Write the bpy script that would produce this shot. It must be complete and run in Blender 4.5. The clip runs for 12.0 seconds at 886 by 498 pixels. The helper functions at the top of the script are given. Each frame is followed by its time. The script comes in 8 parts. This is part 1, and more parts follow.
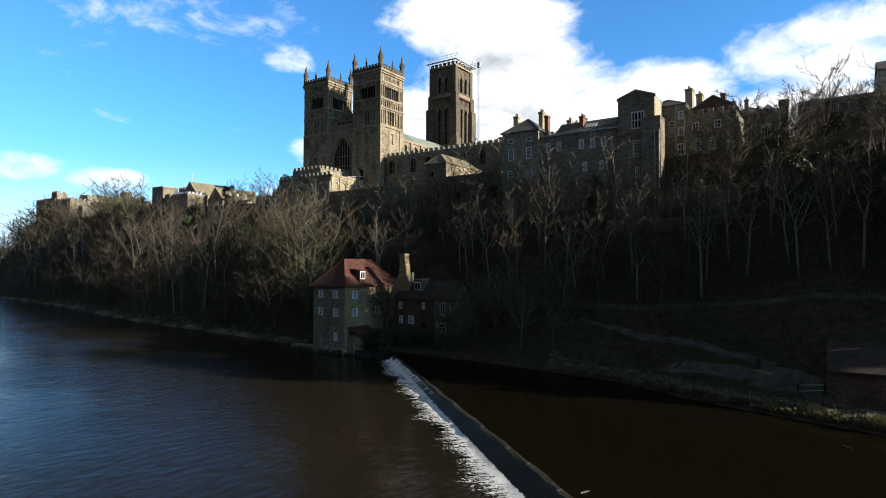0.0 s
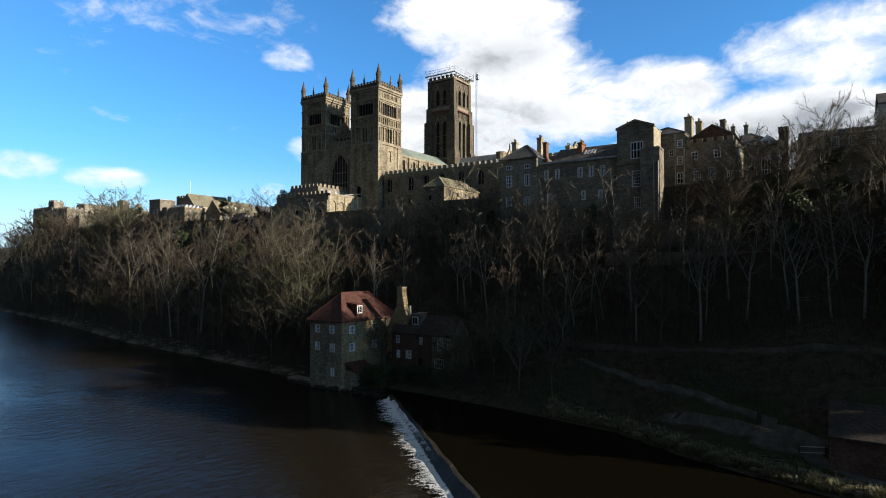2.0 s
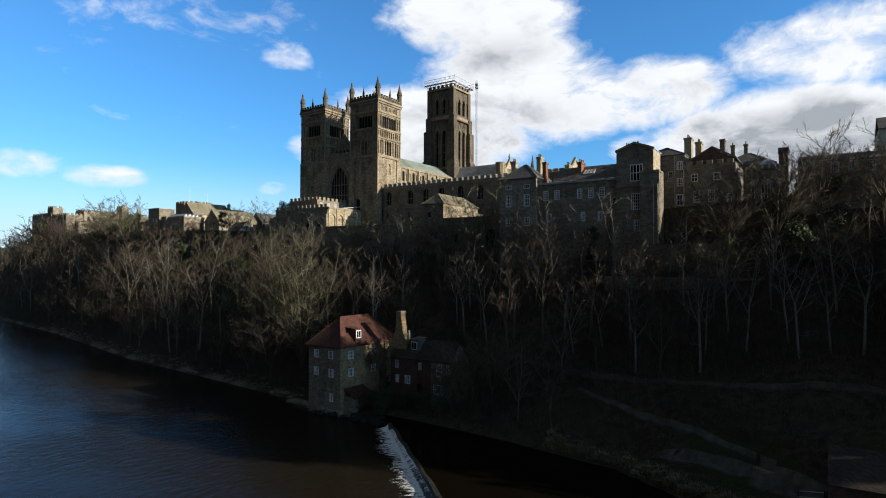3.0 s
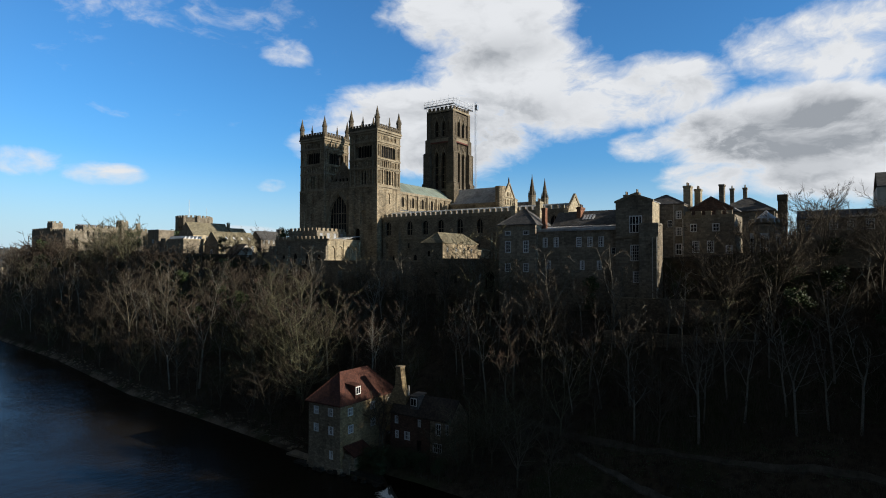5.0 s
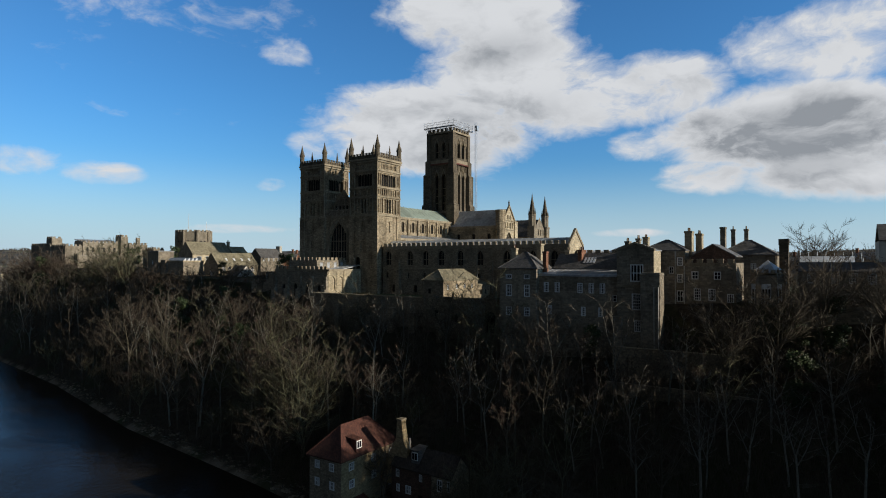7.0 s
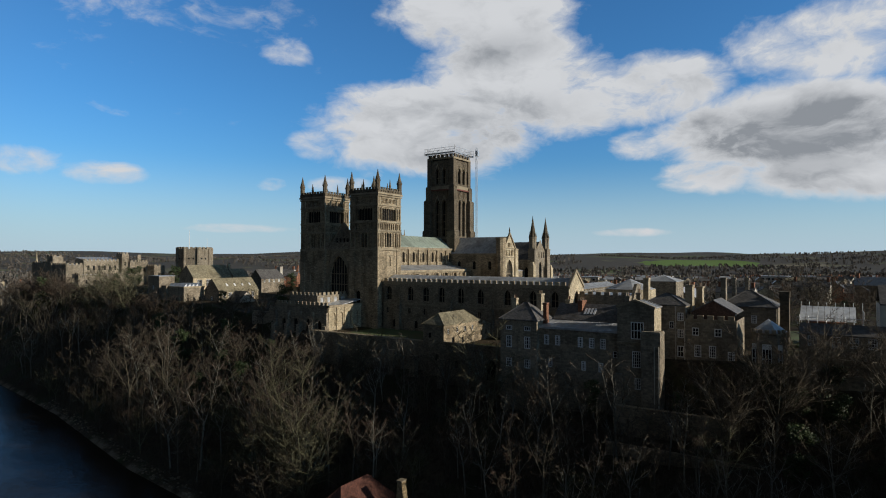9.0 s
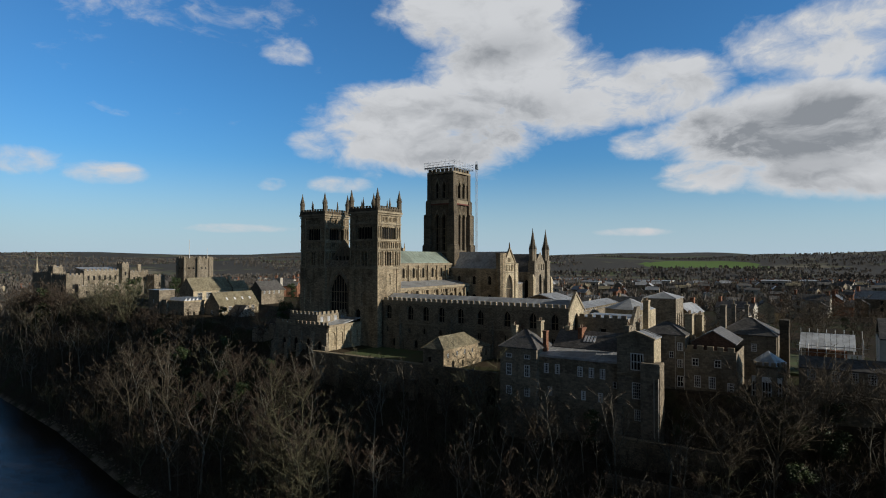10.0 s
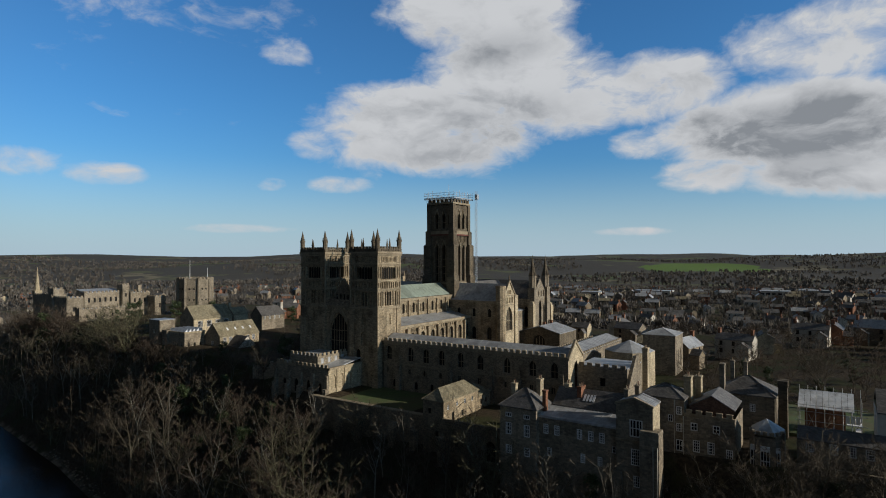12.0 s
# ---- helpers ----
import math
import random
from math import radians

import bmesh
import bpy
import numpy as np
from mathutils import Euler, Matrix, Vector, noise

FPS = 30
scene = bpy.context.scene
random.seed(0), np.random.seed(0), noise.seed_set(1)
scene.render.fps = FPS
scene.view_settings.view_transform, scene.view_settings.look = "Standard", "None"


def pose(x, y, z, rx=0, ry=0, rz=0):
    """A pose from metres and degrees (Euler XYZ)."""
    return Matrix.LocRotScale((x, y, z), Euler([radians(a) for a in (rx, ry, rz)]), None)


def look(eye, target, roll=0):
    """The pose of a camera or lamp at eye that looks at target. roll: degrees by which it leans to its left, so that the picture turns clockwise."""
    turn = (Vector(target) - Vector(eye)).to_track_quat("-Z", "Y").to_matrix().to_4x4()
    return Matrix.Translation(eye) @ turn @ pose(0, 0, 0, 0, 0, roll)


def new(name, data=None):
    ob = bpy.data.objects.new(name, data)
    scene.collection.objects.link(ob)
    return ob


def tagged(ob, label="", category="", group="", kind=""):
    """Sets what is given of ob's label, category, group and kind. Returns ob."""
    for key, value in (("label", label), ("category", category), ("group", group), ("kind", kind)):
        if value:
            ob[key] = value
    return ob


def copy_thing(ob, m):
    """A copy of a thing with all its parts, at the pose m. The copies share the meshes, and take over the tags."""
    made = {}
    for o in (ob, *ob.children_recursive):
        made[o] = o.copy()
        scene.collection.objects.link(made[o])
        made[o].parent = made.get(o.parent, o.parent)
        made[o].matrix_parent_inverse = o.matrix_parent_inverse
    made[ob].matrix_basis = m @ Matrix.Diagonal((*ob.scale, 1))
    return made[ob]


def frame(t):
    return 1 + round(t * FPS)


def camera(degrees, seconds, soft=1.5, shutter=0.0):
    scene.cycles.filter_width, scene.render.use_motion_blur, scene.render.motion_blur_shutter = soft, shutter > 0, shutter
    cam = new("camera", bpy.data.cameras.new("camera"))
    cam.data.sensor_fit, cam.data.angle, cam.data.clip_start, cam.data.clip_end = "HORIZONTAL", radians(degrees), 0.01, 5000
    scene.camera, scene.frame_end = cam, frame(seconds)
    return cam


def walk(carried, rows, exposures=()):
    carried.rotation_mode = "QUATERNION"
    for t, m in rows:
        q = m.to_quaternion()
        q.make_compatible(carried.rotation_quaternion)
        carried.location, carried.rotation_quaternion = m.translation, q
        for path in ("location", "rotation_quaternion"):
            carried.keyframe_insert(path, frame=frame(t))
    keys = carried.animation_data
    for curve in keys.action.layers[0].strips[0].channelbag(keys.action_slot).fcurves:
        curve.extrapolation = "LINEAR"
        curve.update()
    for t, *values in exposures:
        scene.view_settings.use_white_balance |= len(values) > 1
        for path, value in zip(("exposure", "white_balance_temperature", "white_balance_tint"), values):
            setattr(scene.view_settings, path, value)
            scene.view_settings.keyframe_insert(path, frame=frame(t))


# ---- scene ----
cam = camera(74.20, 12.0, soft=1.0)
# seconds, x, y, height, yaw, pitch, roll
ROWS = [
    (0.0, -0.00, -0.00, 15.66, 33.95, 1.74, 0.17),
    (0.5, -0.05, 0.16, 16.99, 33.92, 1.71, 0.16),
    (1.0, -0.13, 0.32, 18.53, 33.89, 1.68, 0.15),
    (1.5, -0.18, 0.48, 20.01, 33.86, 1.65, 0.14),
    (2.0, -0.20, 0.62, 22.00, 33.83, 1.61, 0.15),
    (2.5, -0.22, 0.69, 24.10, 33.82, 1.55, 0.18),
    (3.0, -0.16, 0.73, 26.65, 33.80, 1.49, 0.20),
    (5.0, 0.09, 0.41, 37.20, 33.77, 1.24, 0.16),
    (5.5, 0.03, 0.40, 39.69, 33.77, 1.20, 0.14),
    (6.0, -0.06, 0.37, 42.29, 33.76, 1.18, 0.12),
    (6.5, -0.13, 0.34, 44.64, 33.74, 1.16, 0.11),
    (7.0, -0.20, 0.30, 46.94, 33.72, 1.14, 0.11),
    (9.0, -0.04, 0.25, 58.23, 33.80, 1.10, 0.10),
    (9.5, 0.05, 0.23, 61.20, 33.81, 1.08, 0.07),
    (10.0, 0.13, 0.16, 64.40, 33.82, 1.07, 0.05),
    (10.5, 0.22, 0.06, 67.53, 33.82, 1.07, 0.01),
    (11.0, 0.34, -0.08, 70.88, 33.83, 1.07, -0.03),
    (11.5, 0.49, -0.24, 74.13, 33.84, 1.06, -0.06),
    (12.0, 0.63, -0.39, 77.62, 33.83, 1.05, -0.08),
]
# the clip's camera darkens its picture as more sky comes in
EXPOSE = [(0.0, 0.80), (1.5, 0.64), (3.0, 0.42), (5.0, 0.12), (7.0, -0.10), (9.0, -0.20), (12.0, -0.33)]
walk(cam, [(t, pose(x, y, z, 0, 0, yaw) @ pose(0, 0, 0, 90 + pitch) @ pose(0, 0, 0, 0, 0, roll)) for t, x, y, z, yaw, pitch, roll in ROWS], EXPOSE)
from mathutils.geometry import tessellate_polygon

SUN_TO = Vector((0.93, 0.24, 0.32)).normalized()

# ---- world, sun ----
world = bpy.data.worlds.new("world")
scene.world = world
world.use_nodes = True


class N:
    """Short hand for building node trees."""

    def __init__(self, tree):
        self.t, self.n, self.l = tree, tree.nodes, tree.links

    def add(self, kind, ins=None, **props):
        node = self.n.new(kind)
        for k, v in props.items():
            setattr(node, k, v)
        for k, v in (ins or {}).items():
            self.put(node.inputs[k], v)
        return node

    def put(self, sock, v):
        if isinstance(v, bpy.types.NodeSocket):
            self.l.new(v, sock)
        else:
            sock.default_value = v

    def math(self, op, a, b=0.0, c=0.0, clamp=False):
        node = self.add("ShaderNodeMath", operation=op, use_clamp=clamp)
        for i, v in enumerate((a, b, c)):
            self.put(node.inputs[i], v)
        return node.outputs[0]

    def vmath(self, op, a, b=(0, 0, 0), scale=1.0):
        node = self.add("ShaderNodeVectorMath", operation=op)
        self.put(node.inputs[0], a)
        self.put(node.inputs[1], b)
        self.put(node.inputs[3], scale)
        return node.outputs["Value"] if op in ("DOT_PRODUCT", "LENGTH") else node.outputs[0]

    def mix(self, f, a, b, blend="MIX"):
        node = self.add("ShaderNodeMix", data_type="RGBA", blend_type=blend)
        self.put(node.inputs[0], f)
        self.put(node.inputs[6], a)
        self.put(node.inputs[7], b)
        return node.outputs[2]

    def ramp(self, v, lo, hi, a=0.0, b=1.0, smooth=True):
        node = self.add("ShaderNodeMapRange", clamp=True, interpolation_type="SMOOTHSTEP" if smooth else "LINEAR")
        for k, x in zip(("Value", "From Min", "From Max", "To Min", "To Max"), (v, lo, hi, a, b)):
            self.put(node.inputs[k], x)
        return node.outputs[0]

    def noise(self, vec, scale, detail=4.0, rough=0.55, distort=0.0):
        return self.add("ShaderNodeTexNoise", {"Vector": vec, "Scale": scale, "Detail": detail, "Roughness": rough, "Distortion": distort}).outputs[0]


def build_sky():
    k = N(world.node_tree)
    k.n.clear()
    el = math.asin(SUN_TO.z)
    sky = k.add("ShaderNodeTexSky", sky_type="NISHITA", sun_disc=False, sun_elevation=el,
                sun_rotation=math.atan2(SUN_TO.x, SUN_TO.y), air_density=1.0, dust_density=0.4, ozone_density=3.0)
    way = k.add("ShaderNodeTexCoord").outputs["Generated"]
    sep = k.add("ShaderNodeSeparateXYZ", {0: way})
    # angles round the horizon and up, in degrees
    az = k.math("MULTIPLY", k.math("ARCTAN2", sep.outputs[0], sep.outputs[1]), 57.2958)
    up = k.math("MULTIPLY", k.math("ARCSINE", sep.outputs[2]), 57.2958)
    vec = k.add("ShaderNodeCombineXYZ", {0: k.math("MULTIPLY", az, 0.055), 1: k.math("MULTIPLY", up, 0.10), 2: 0.7}).outputs[0]
    warp = k.add("ShaderNodeTexNoise", {"Vector": vec, "Scale": 1.6, "Detail": 4.0}).outputs[1]
    vec2 = k.vmath("ADD", vec, k.vmath("SCALE", k.vmath("SUBTRACT", warp, (0.5, 0.5, 0.5)), scale=0.45))
    big = k.noise(vec2, 2.1, 10.0, 0.60)
    fine = k.noise(vec2, 6.5, 9.0, 0.62)

    def bank(a, e, wa, we, gain=1.0):
        da = k.math("DIVIDE", k.math("SUBTRACT", az, a), wa)
        de = k.math("DIVIDE", k.math("SUBTRACT", up, e), we)
        r = k.math("ADD", k.math("MULTIPLY", da, da), k.math("MULTIPLY", de, de))
        return k.math("MULTIPLY", k.ramp(r, 1.25, 0.1), gain), k.math("MULTIPLY", de, k.ramp(r, 1.6, 0.4))

    total, low_side = None, None
    for spec in CLOUDS:
        m, side = bank(*spec)
        total = m if total is None else k.math("MAXIMUM", total, m)
        if spec[4] >= 0.9:
            low_side = side if low_side is None else k.math("MINIMUM", low_side, side)
    dens = k.math("ADD", k.math("MULTIPLY", k.math("SUBTRACT", big, 0.5), 1.55), k.math("MULTIPLY", k.math("SUBTRACT", fine, 0.5), 1.0))
    dens = k.math("SUBTRACT", k.math("ADD", dens, k.math("MULTIPLY", total, 1.15)), 0.5)
    cover = k.math("MULTIPLY", k.math("POWER", k.ramp(dens, -0.24, 0.40, smooth=False), 1.4), k.ramp(up, 0.5, 2.5))
    thick = k.ramp(dens, 0.15, 0.8)
    # undersides are greyer
    above = k.noise(k.vmath("ADD", vec2, (0.04, 0.16, 0.0)), 2.1, 6.0, 0.55)
    shade = k.math("ADD", k.math("MULTIPLY", k.ramp(k.math("SUBTRACT", above, big), -0.08, 0.2), 0.6), k.ramp(low_side, -0.1, -0.9, 0.0, 0.55))
    for spec in GREYS:
        shade = k.math("ADD", shade, k.math("MULTIPLY", bank(*spec)[0], k.ramp(fine, 0.3, 0.7, 0.65, 1.05)))
    white = k.mix(k.math("MULTIPLY", shade, thick, clamp=True), (7.2, 7.4, 7.7, 1), (3.0, 3.25, 3.6, 1))
    # clear blue, paler to the horizon, dimmer overhead and away from the sun
    tint = k.mix(k.ramp(up, 0.0, 16.0), (0.72, 1.12, 1.42, 1), (0.54, 1.15, 1.60, 1))
    tint = k.mix(k.ramp(up, 24.3, 28.0), tint, (0.50, 0.36, 0.25, 1))
    turn = k.math("ABSOLUTE", k.math("SUBTRACT", k.math("WRAP", k.math("SUBTRACT", az, 20.0), 180.0, -180.0), 0.0))
    dim = k.ramp(turn, 90.0, 150.0, 1.0, 0.23)
    clear = k.mix(1.0, sky.outputs[0], tint, "MULTIPLY")
    clear = k.mix(k.ramp(up, 10.0, -1.0, 0.0, 0.9), clear, (5.1, 6.6, 7.9, 1))
    # thin grey veil over the part of the sky behind the viewer
    clear = k.mix(k.ramp(turn, 85.0, 130.0, 0.0, 0.85), clear, (2.0, 2.6, 3.4, 1))
    clear = k.vmath("SCALE", clear, scale=dim)
    col = k.mix(cover, clear, white)
    bg = k.add("ShaderNodeBackground", {"Color": col, "Strength": SKY})
    out = k.add("ShaderNodeOutputWorld")
    k.l.new(bg.outputs[0], out.inputs[0])


SKY = 0.10
# soft banks of cloud: azimuth, height, half widths in degrees, gain
CLOUDS = [(-35.0, 12.5, 13.0, 5.2, 1.0), (-27.4, 17.6, 10.0, 6.0, 1.0), (-30.0, 23.0, 11.0, 4.5, 0.95), (-22.0, 15.5, 9.0, 4.5, 1.0), (-14.0, 15.5, 8.0, 3.8, 0.95),
          (-3.5, 11.2, 13.0, 4.4, 1.05), (1.5, 7.4, 10.0, 3.0, 0.95), (-9.5, 7.6, 5.0, 2.0, 0.8), (1.0, 17.5, 11.0, 4.0, 0.62), (-57.0, 22.5, 16.0, 4.0, 0.22),
          (-70.5, 7.9, 4.0, 1.4, 0.54), (-63.7, 7.3, 4.0, 1.2, 0.55), (-50.2, 7.1, 1.8, 0.8, 0.5), (-48.7, 19.0, 2.8, 1.4, 0.42), (-46.0, 11.0, 3.4, 1.8, 0.6), (-15.2, 10.6, 3.4, 1.7, 0.62), (-53.6, 2.9, 6.0, 0.55, 0.6), (-15.8, 2.6, 4.5, 0.5, 0.6), (-44.0, 7.2, 4.0, 1.0, 0.6)]
# heavier grey parts of the banks
GREYS = [(-1.0, 10.9, 13.0, 2.6, 0.85), (-29.0, 10.4, 10.0, 2.6, 0.45), (-70.0, 7.2, 6.0, 0.9, 0.6), (-63.0, 6.6, 5.0, 0.7, 0.45)]
build_sky()
sun = new("sun", bpy.data.lights.new("sun", "SUN"))
sun.data.energy, sun.data.angle, sun.data.color = 4.9, radians(0.55), (1.0, 0.92, 0.79)
sun.matrix_world = look((0, 0, 300), tuple(Vector((0, 0, 300)) - SUN_TO))


# ---- materials ----
def material(name, colours, rough=0.85, grain=3.0, stain=0.15, bump=0.3, blocks=None, metal=0.0, spread=0.25, spec=0.3, soot=0.55):
    """A weathered surface: colours run between two tones by grain and stains; blocks: (length, height) of coursed stone or brick."""
    m = bpy.data.materials.new(name)
    m.use_nodes = True
    k = N(m.node_tree)
    b = k.n["Principled BSDF"]
    pos = k.add("ShaderNodeNewGeometry").outputs["Position"]
    a, c = [tuple(x) + (1,) for x in colours[:2]]
    g = k.noise(pos, grain, 5.0, 0.65)
    s = k.noise(pos, stain, 4.0, 0.6)
    streak = k.noise(k.vmath("MULTIPLY", pos, (1.0, 1.0, 0.16)), 0.55, 4.0, 0.6)
    col = k.mix(k.ramp(g, 0.3, 0.7), a, c)
    dark = k.mix(1.0, col, (0.40, 0.385, 0.37, 1), "MULTIPLY")
    col = k.mix(k.ramp(s, 0.46, 0.68, 0.0, soot), col, dark)
    col = k.mix(k.ramp(streak, 0.48, 0.70, 0.0, soot * 0.8), col, dark)
    height = g
    if blocks:
        sp = k.add("ShaderNodeSeparateXYZ", {0: pos})
        uv = k.add("ShaderNodeCombineXYZ", {0: k.math("ADD", sp.outputs[0], sp.outputs[1]), 1: sp.outputs[2], 2: 0.0}).outputs[0]
        br = k.add("ShaderNodeTexBrick", {"Vector": uv, "Color1": (0.62, 0.60, 0.57, 1), "Color2": (1.22, 1.16, 1.08, 1), "Mortar": (0.62, 0.60, 0.58, 1), "Scale": 1.0,
                                          "Mortar Size": 0.018, "Mortar Smooth": 0.4, "Bias": 0.0, "Brick Width": blocks[0], "Row Height": blocks[1]})
        col = k.mix(0.85, col, br.outputs[0], "MULTIPLY")
        height = k.math("SUBTRACT", g, k.math("MULTIPLY", br.outputs[1], 0.6))
    rnd = k.add("ShaderNodeObjectInfo").outputs["Random"]
    col = k.mix(1.0, col, k.mix(rnd, (1 - spread / 2,) * 3 + (1,), (1 + spread / 2,) * 3 + (1,)), "MULTIPLY")
    k.put(b.inputs["Base Color"], col)
    k.put(b.inputs["Roughness"], k.ramp(g, 0.2, 0.8, rough - 0.08, min(1.0, rough + 0.08)))
    b.inputs["Metallic"].default_value = metal
    b.inputs["Specular IOR Level"].default_value = spec
    if bump:
        bp = k.add("ShaderNodeBump", {"Height": height, "Strength": bump, "Distance": 0.08})
        k.put(b.inputs["Normal"], bp.outputs[0])
    return m


STONE = material("sandstone", [(0.235, 0.195, 0.137), (0.41, 0.34, 0.237)], 0.9, 2.2, 0.13, 0.5, (0.95, 0.42), soot=0.85)
STONE_OLD = material("old_sandstone", [(0.225, 0.195, 0.150), (0.335, 0.292, 0.228)], 0.92, 2.0, 0.2, 0.6, (0.8, 0.36))
RUBBLE = material("rubble_stone", [(0.215, 0.178, 0.130), (0.34, 0.282, 0.205)], 0.94, 2.6, 0.3, 0.8, (0.55, 0.28))
# pale sandstone; on south walls it also paints in their sunlit paleness
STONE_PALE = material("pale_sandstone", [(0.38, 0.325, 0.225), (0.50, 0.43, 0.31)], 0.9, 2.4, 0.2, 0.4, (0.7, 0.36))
STONE_DARK = material("weathered_dark_stone", [(0.105, 0.088, 0.066), (0.185, 0.155, 0.112)], 0.93, 2.0, 0.25, 0.6, (0.8, 0.36))
TRIM = material("carved_stone", [(0.24, 0.195, 0.13), (0.34, 0.28, 0.195)], 0.9, 3.0, 0.25, 0.3)
LEAD = material("lead_roofing", [(0.27, 0.28, 0.29), (0.44, 0.445, 0.45)], 0.45, 0.9, 0.2, 0.1, None, 0.0, 0.1, 0.6)
LEAD_GREEN = material("green_lead", [(0.26, 0.31, 0.26), (0.36, 0.41, 0.34)], 0.5, 1.2, 0.12, 0.1, None, 0.1, 0.1, 0.4)
SLATE = material("slate", [(0.10, 0.10, 0.105), (0.155, 0.15, 0.145)], 0.7, 2.4, 0.3, 0.4, (0.5, 0.22))
STONE_SLATE = material("stone_slate", [(0.19, 0.17, 0.12), (0.27, 0.245, 0.17)], 0.9, 2.4, 0.3, 0.6, (0.6, 0.3))
TOWN_SLATE = material("pale_worn_slate", [(0.115, 0.115, 0.12), (0.20, 0.20, 0.20)], 0.55, 1.6, 0.3, 0.3, (0.5, 0.22))
RED_TILE = material("red_clay_tile", [(0.066, 0.029, 0.023), (0.118, 0.048, 0.035)], 0.85, 2.4, 0.4, 0.5, (0.3, 0.24))
DARK_TILE = material("dark_tile", [(0.045, 0.036, 0.030), (0.085, 0.066, 0.054)], 0.9, 2.4, 0.4, 0.5, (0.3, 0.24))
BRICK = material("red_brick", [(0.23, 0.105, 0.065), (0.31, 0.16, 0.10)], 0.9, 3.0, 0.3, 0.4, (0.36, 0.14))
DARK_BRICK = material("dark_brick", [(0.105, 0.062, 0.046), (0.165, 0.10, 0.074)], 0.92, 3.0, 0.3, 0.4, (0.36, 0.14))
WHITE = material("white_paint", [(0.68, 0.68, 0.66), (0.80, 0.80, 0.78)], 0.5, 4.0, 0.5, 0.05, None, 0, 0.1)
DARKWOOD = material("dark_timber", [(0.035, 0.03, 0.026), (0.06, 0.05, 0.04)], 0.8, 4.0, 0.5, 0.2)
STEEL = material("galvanised_tube", [(0.45, 0.46, 0.47), (0.58, 0.59, 0.60)], 0.4, 5.0, 0.6, 0.05, None, 0.7, 0.1)
SHEET = material("white_sheeting", [(0.62, 0.64, 0.66), (0.74, 0.75, 0.76)], 0.45, 1.5, 0.4, 0.1, None, 0, 0.1)
RENDER_PALE = material("pale_lime_render", [(0.50, 0.46, 0.38), (0.60, 0.56, 0.48)], 0.9, 1.5, 0.3, 0.1)
BARK = material("bark", [(0.085, 0.072, 0.052), (0.16, 0.137, 0.098)], 0.95, 5.0, 0.8, 0.4, None, 0, 0.5)
BARK_PALE = material("pale_bark", [(0.155, 0.143, 0.115), (0.27, 0.252, 0.205)], 0.95, 5.0, 0.8, 0.4, None, 0, 0.4)
BARK_GREEN = material("mossy_bark", [(0.11, 0.106, 0.064), (0.19, 0.182, 0.112)], 0.95, 5.0, 0.8, 0.4, None, 0, 0.4)
TWIG = material("winter_twigs", [(0.062, 0.048, 0.035), (0.11, 0.086, 0.063)], 0.95, 0.6, 0.1, 0.0, None, 0, 0.5)
TWIG_GREEN = material("greenish_twigs", [(0.072, 0.065, 0.037), (0.115, 0.104, 0.060)], 0.95, 0.6, 0.1, 0.0, None, 0, 0.4)
TWIG_RED = material("reddish_twigs", [(0.080, 0.053, 0.039), (0.130, 0.088, 0.064)], 0.95, 0.6, 0.1, 0.0, None, 0, 0.4)
IVY = material("ivy_leaves", [(0.030, 0.050, 0.018), (0.062, 0.085, 0.032)], 0.55, 2.0, 0.3, 0.0, None, 0, 0.4)
MILL_STONE = material("mill_rubble", [(0.27, 0.205, 0.115), (0.40, 0.315, 0.19)], 0.93, 2.4, 0.5, 0.8, (0.52, 0.27))
TRODDEN = material("trodden_earth", [(0.06, 0.05, 0.036), (0.11, 0.095, 0.072)], 0.97, 1.1, 0.4, 0.2)
PATH = material("gravel_path", [(0.065, 0.058, 0.046), (0.13, 0.117, 0.096)], 0.95, 1.1, 0.4, 0.2)
WET_STONE = material("wet_stone", [(0.022, 0.022, 0.02), (0.06, 0.056, 0.045)], 0.4, 2.0, 0.5, 0.6, None, 0, 0.2, 0.12)
REDBAND = material("red_oxide_steel", [(0.12, 0.04, 0.03), (0.17, 0.06, 0.045)], 0.7, 3.0, 0.5, 0.05)


def glass(name, base, rough):
    m = bpy.data.materials.new(name)
    m.use_nodes = True
    k = N(m.node_tree)
    b = k.n["Principled BSDF"]
    pos = k.add("ShaderNodeNewGeometry").outputs["Position"]
    b.inputs["Base Color"].default_value = base + (1,)
    k.put(b.inputs["Roughness"], k.ramp(k.noise(pos, 1.3), 0.3, 0.7, rough, rough + 0.1))
    b.inputs["Specular IOR Level"].default_value = 0.15
    bp = k.add("ShaderNodeBump", {"Height": k.noise(pos, 2.0), "Strength": 0.12, "Distance": 0.05})
    k.put(b.inputs["Normal"], bp.outputs[0])
    return m


GLASS = glass("window_glass", (0.012, 0.014, 0.017), 0.06)
LEADED = glass("leaded_glass", (0.014, 0.013, 0.013), 0.25)
# near-black pane paints in the unlit inside of doors, arches and bell openings
VOID = glass("unlit_inside", (0.012, 0.011, 0.010), 0.8)


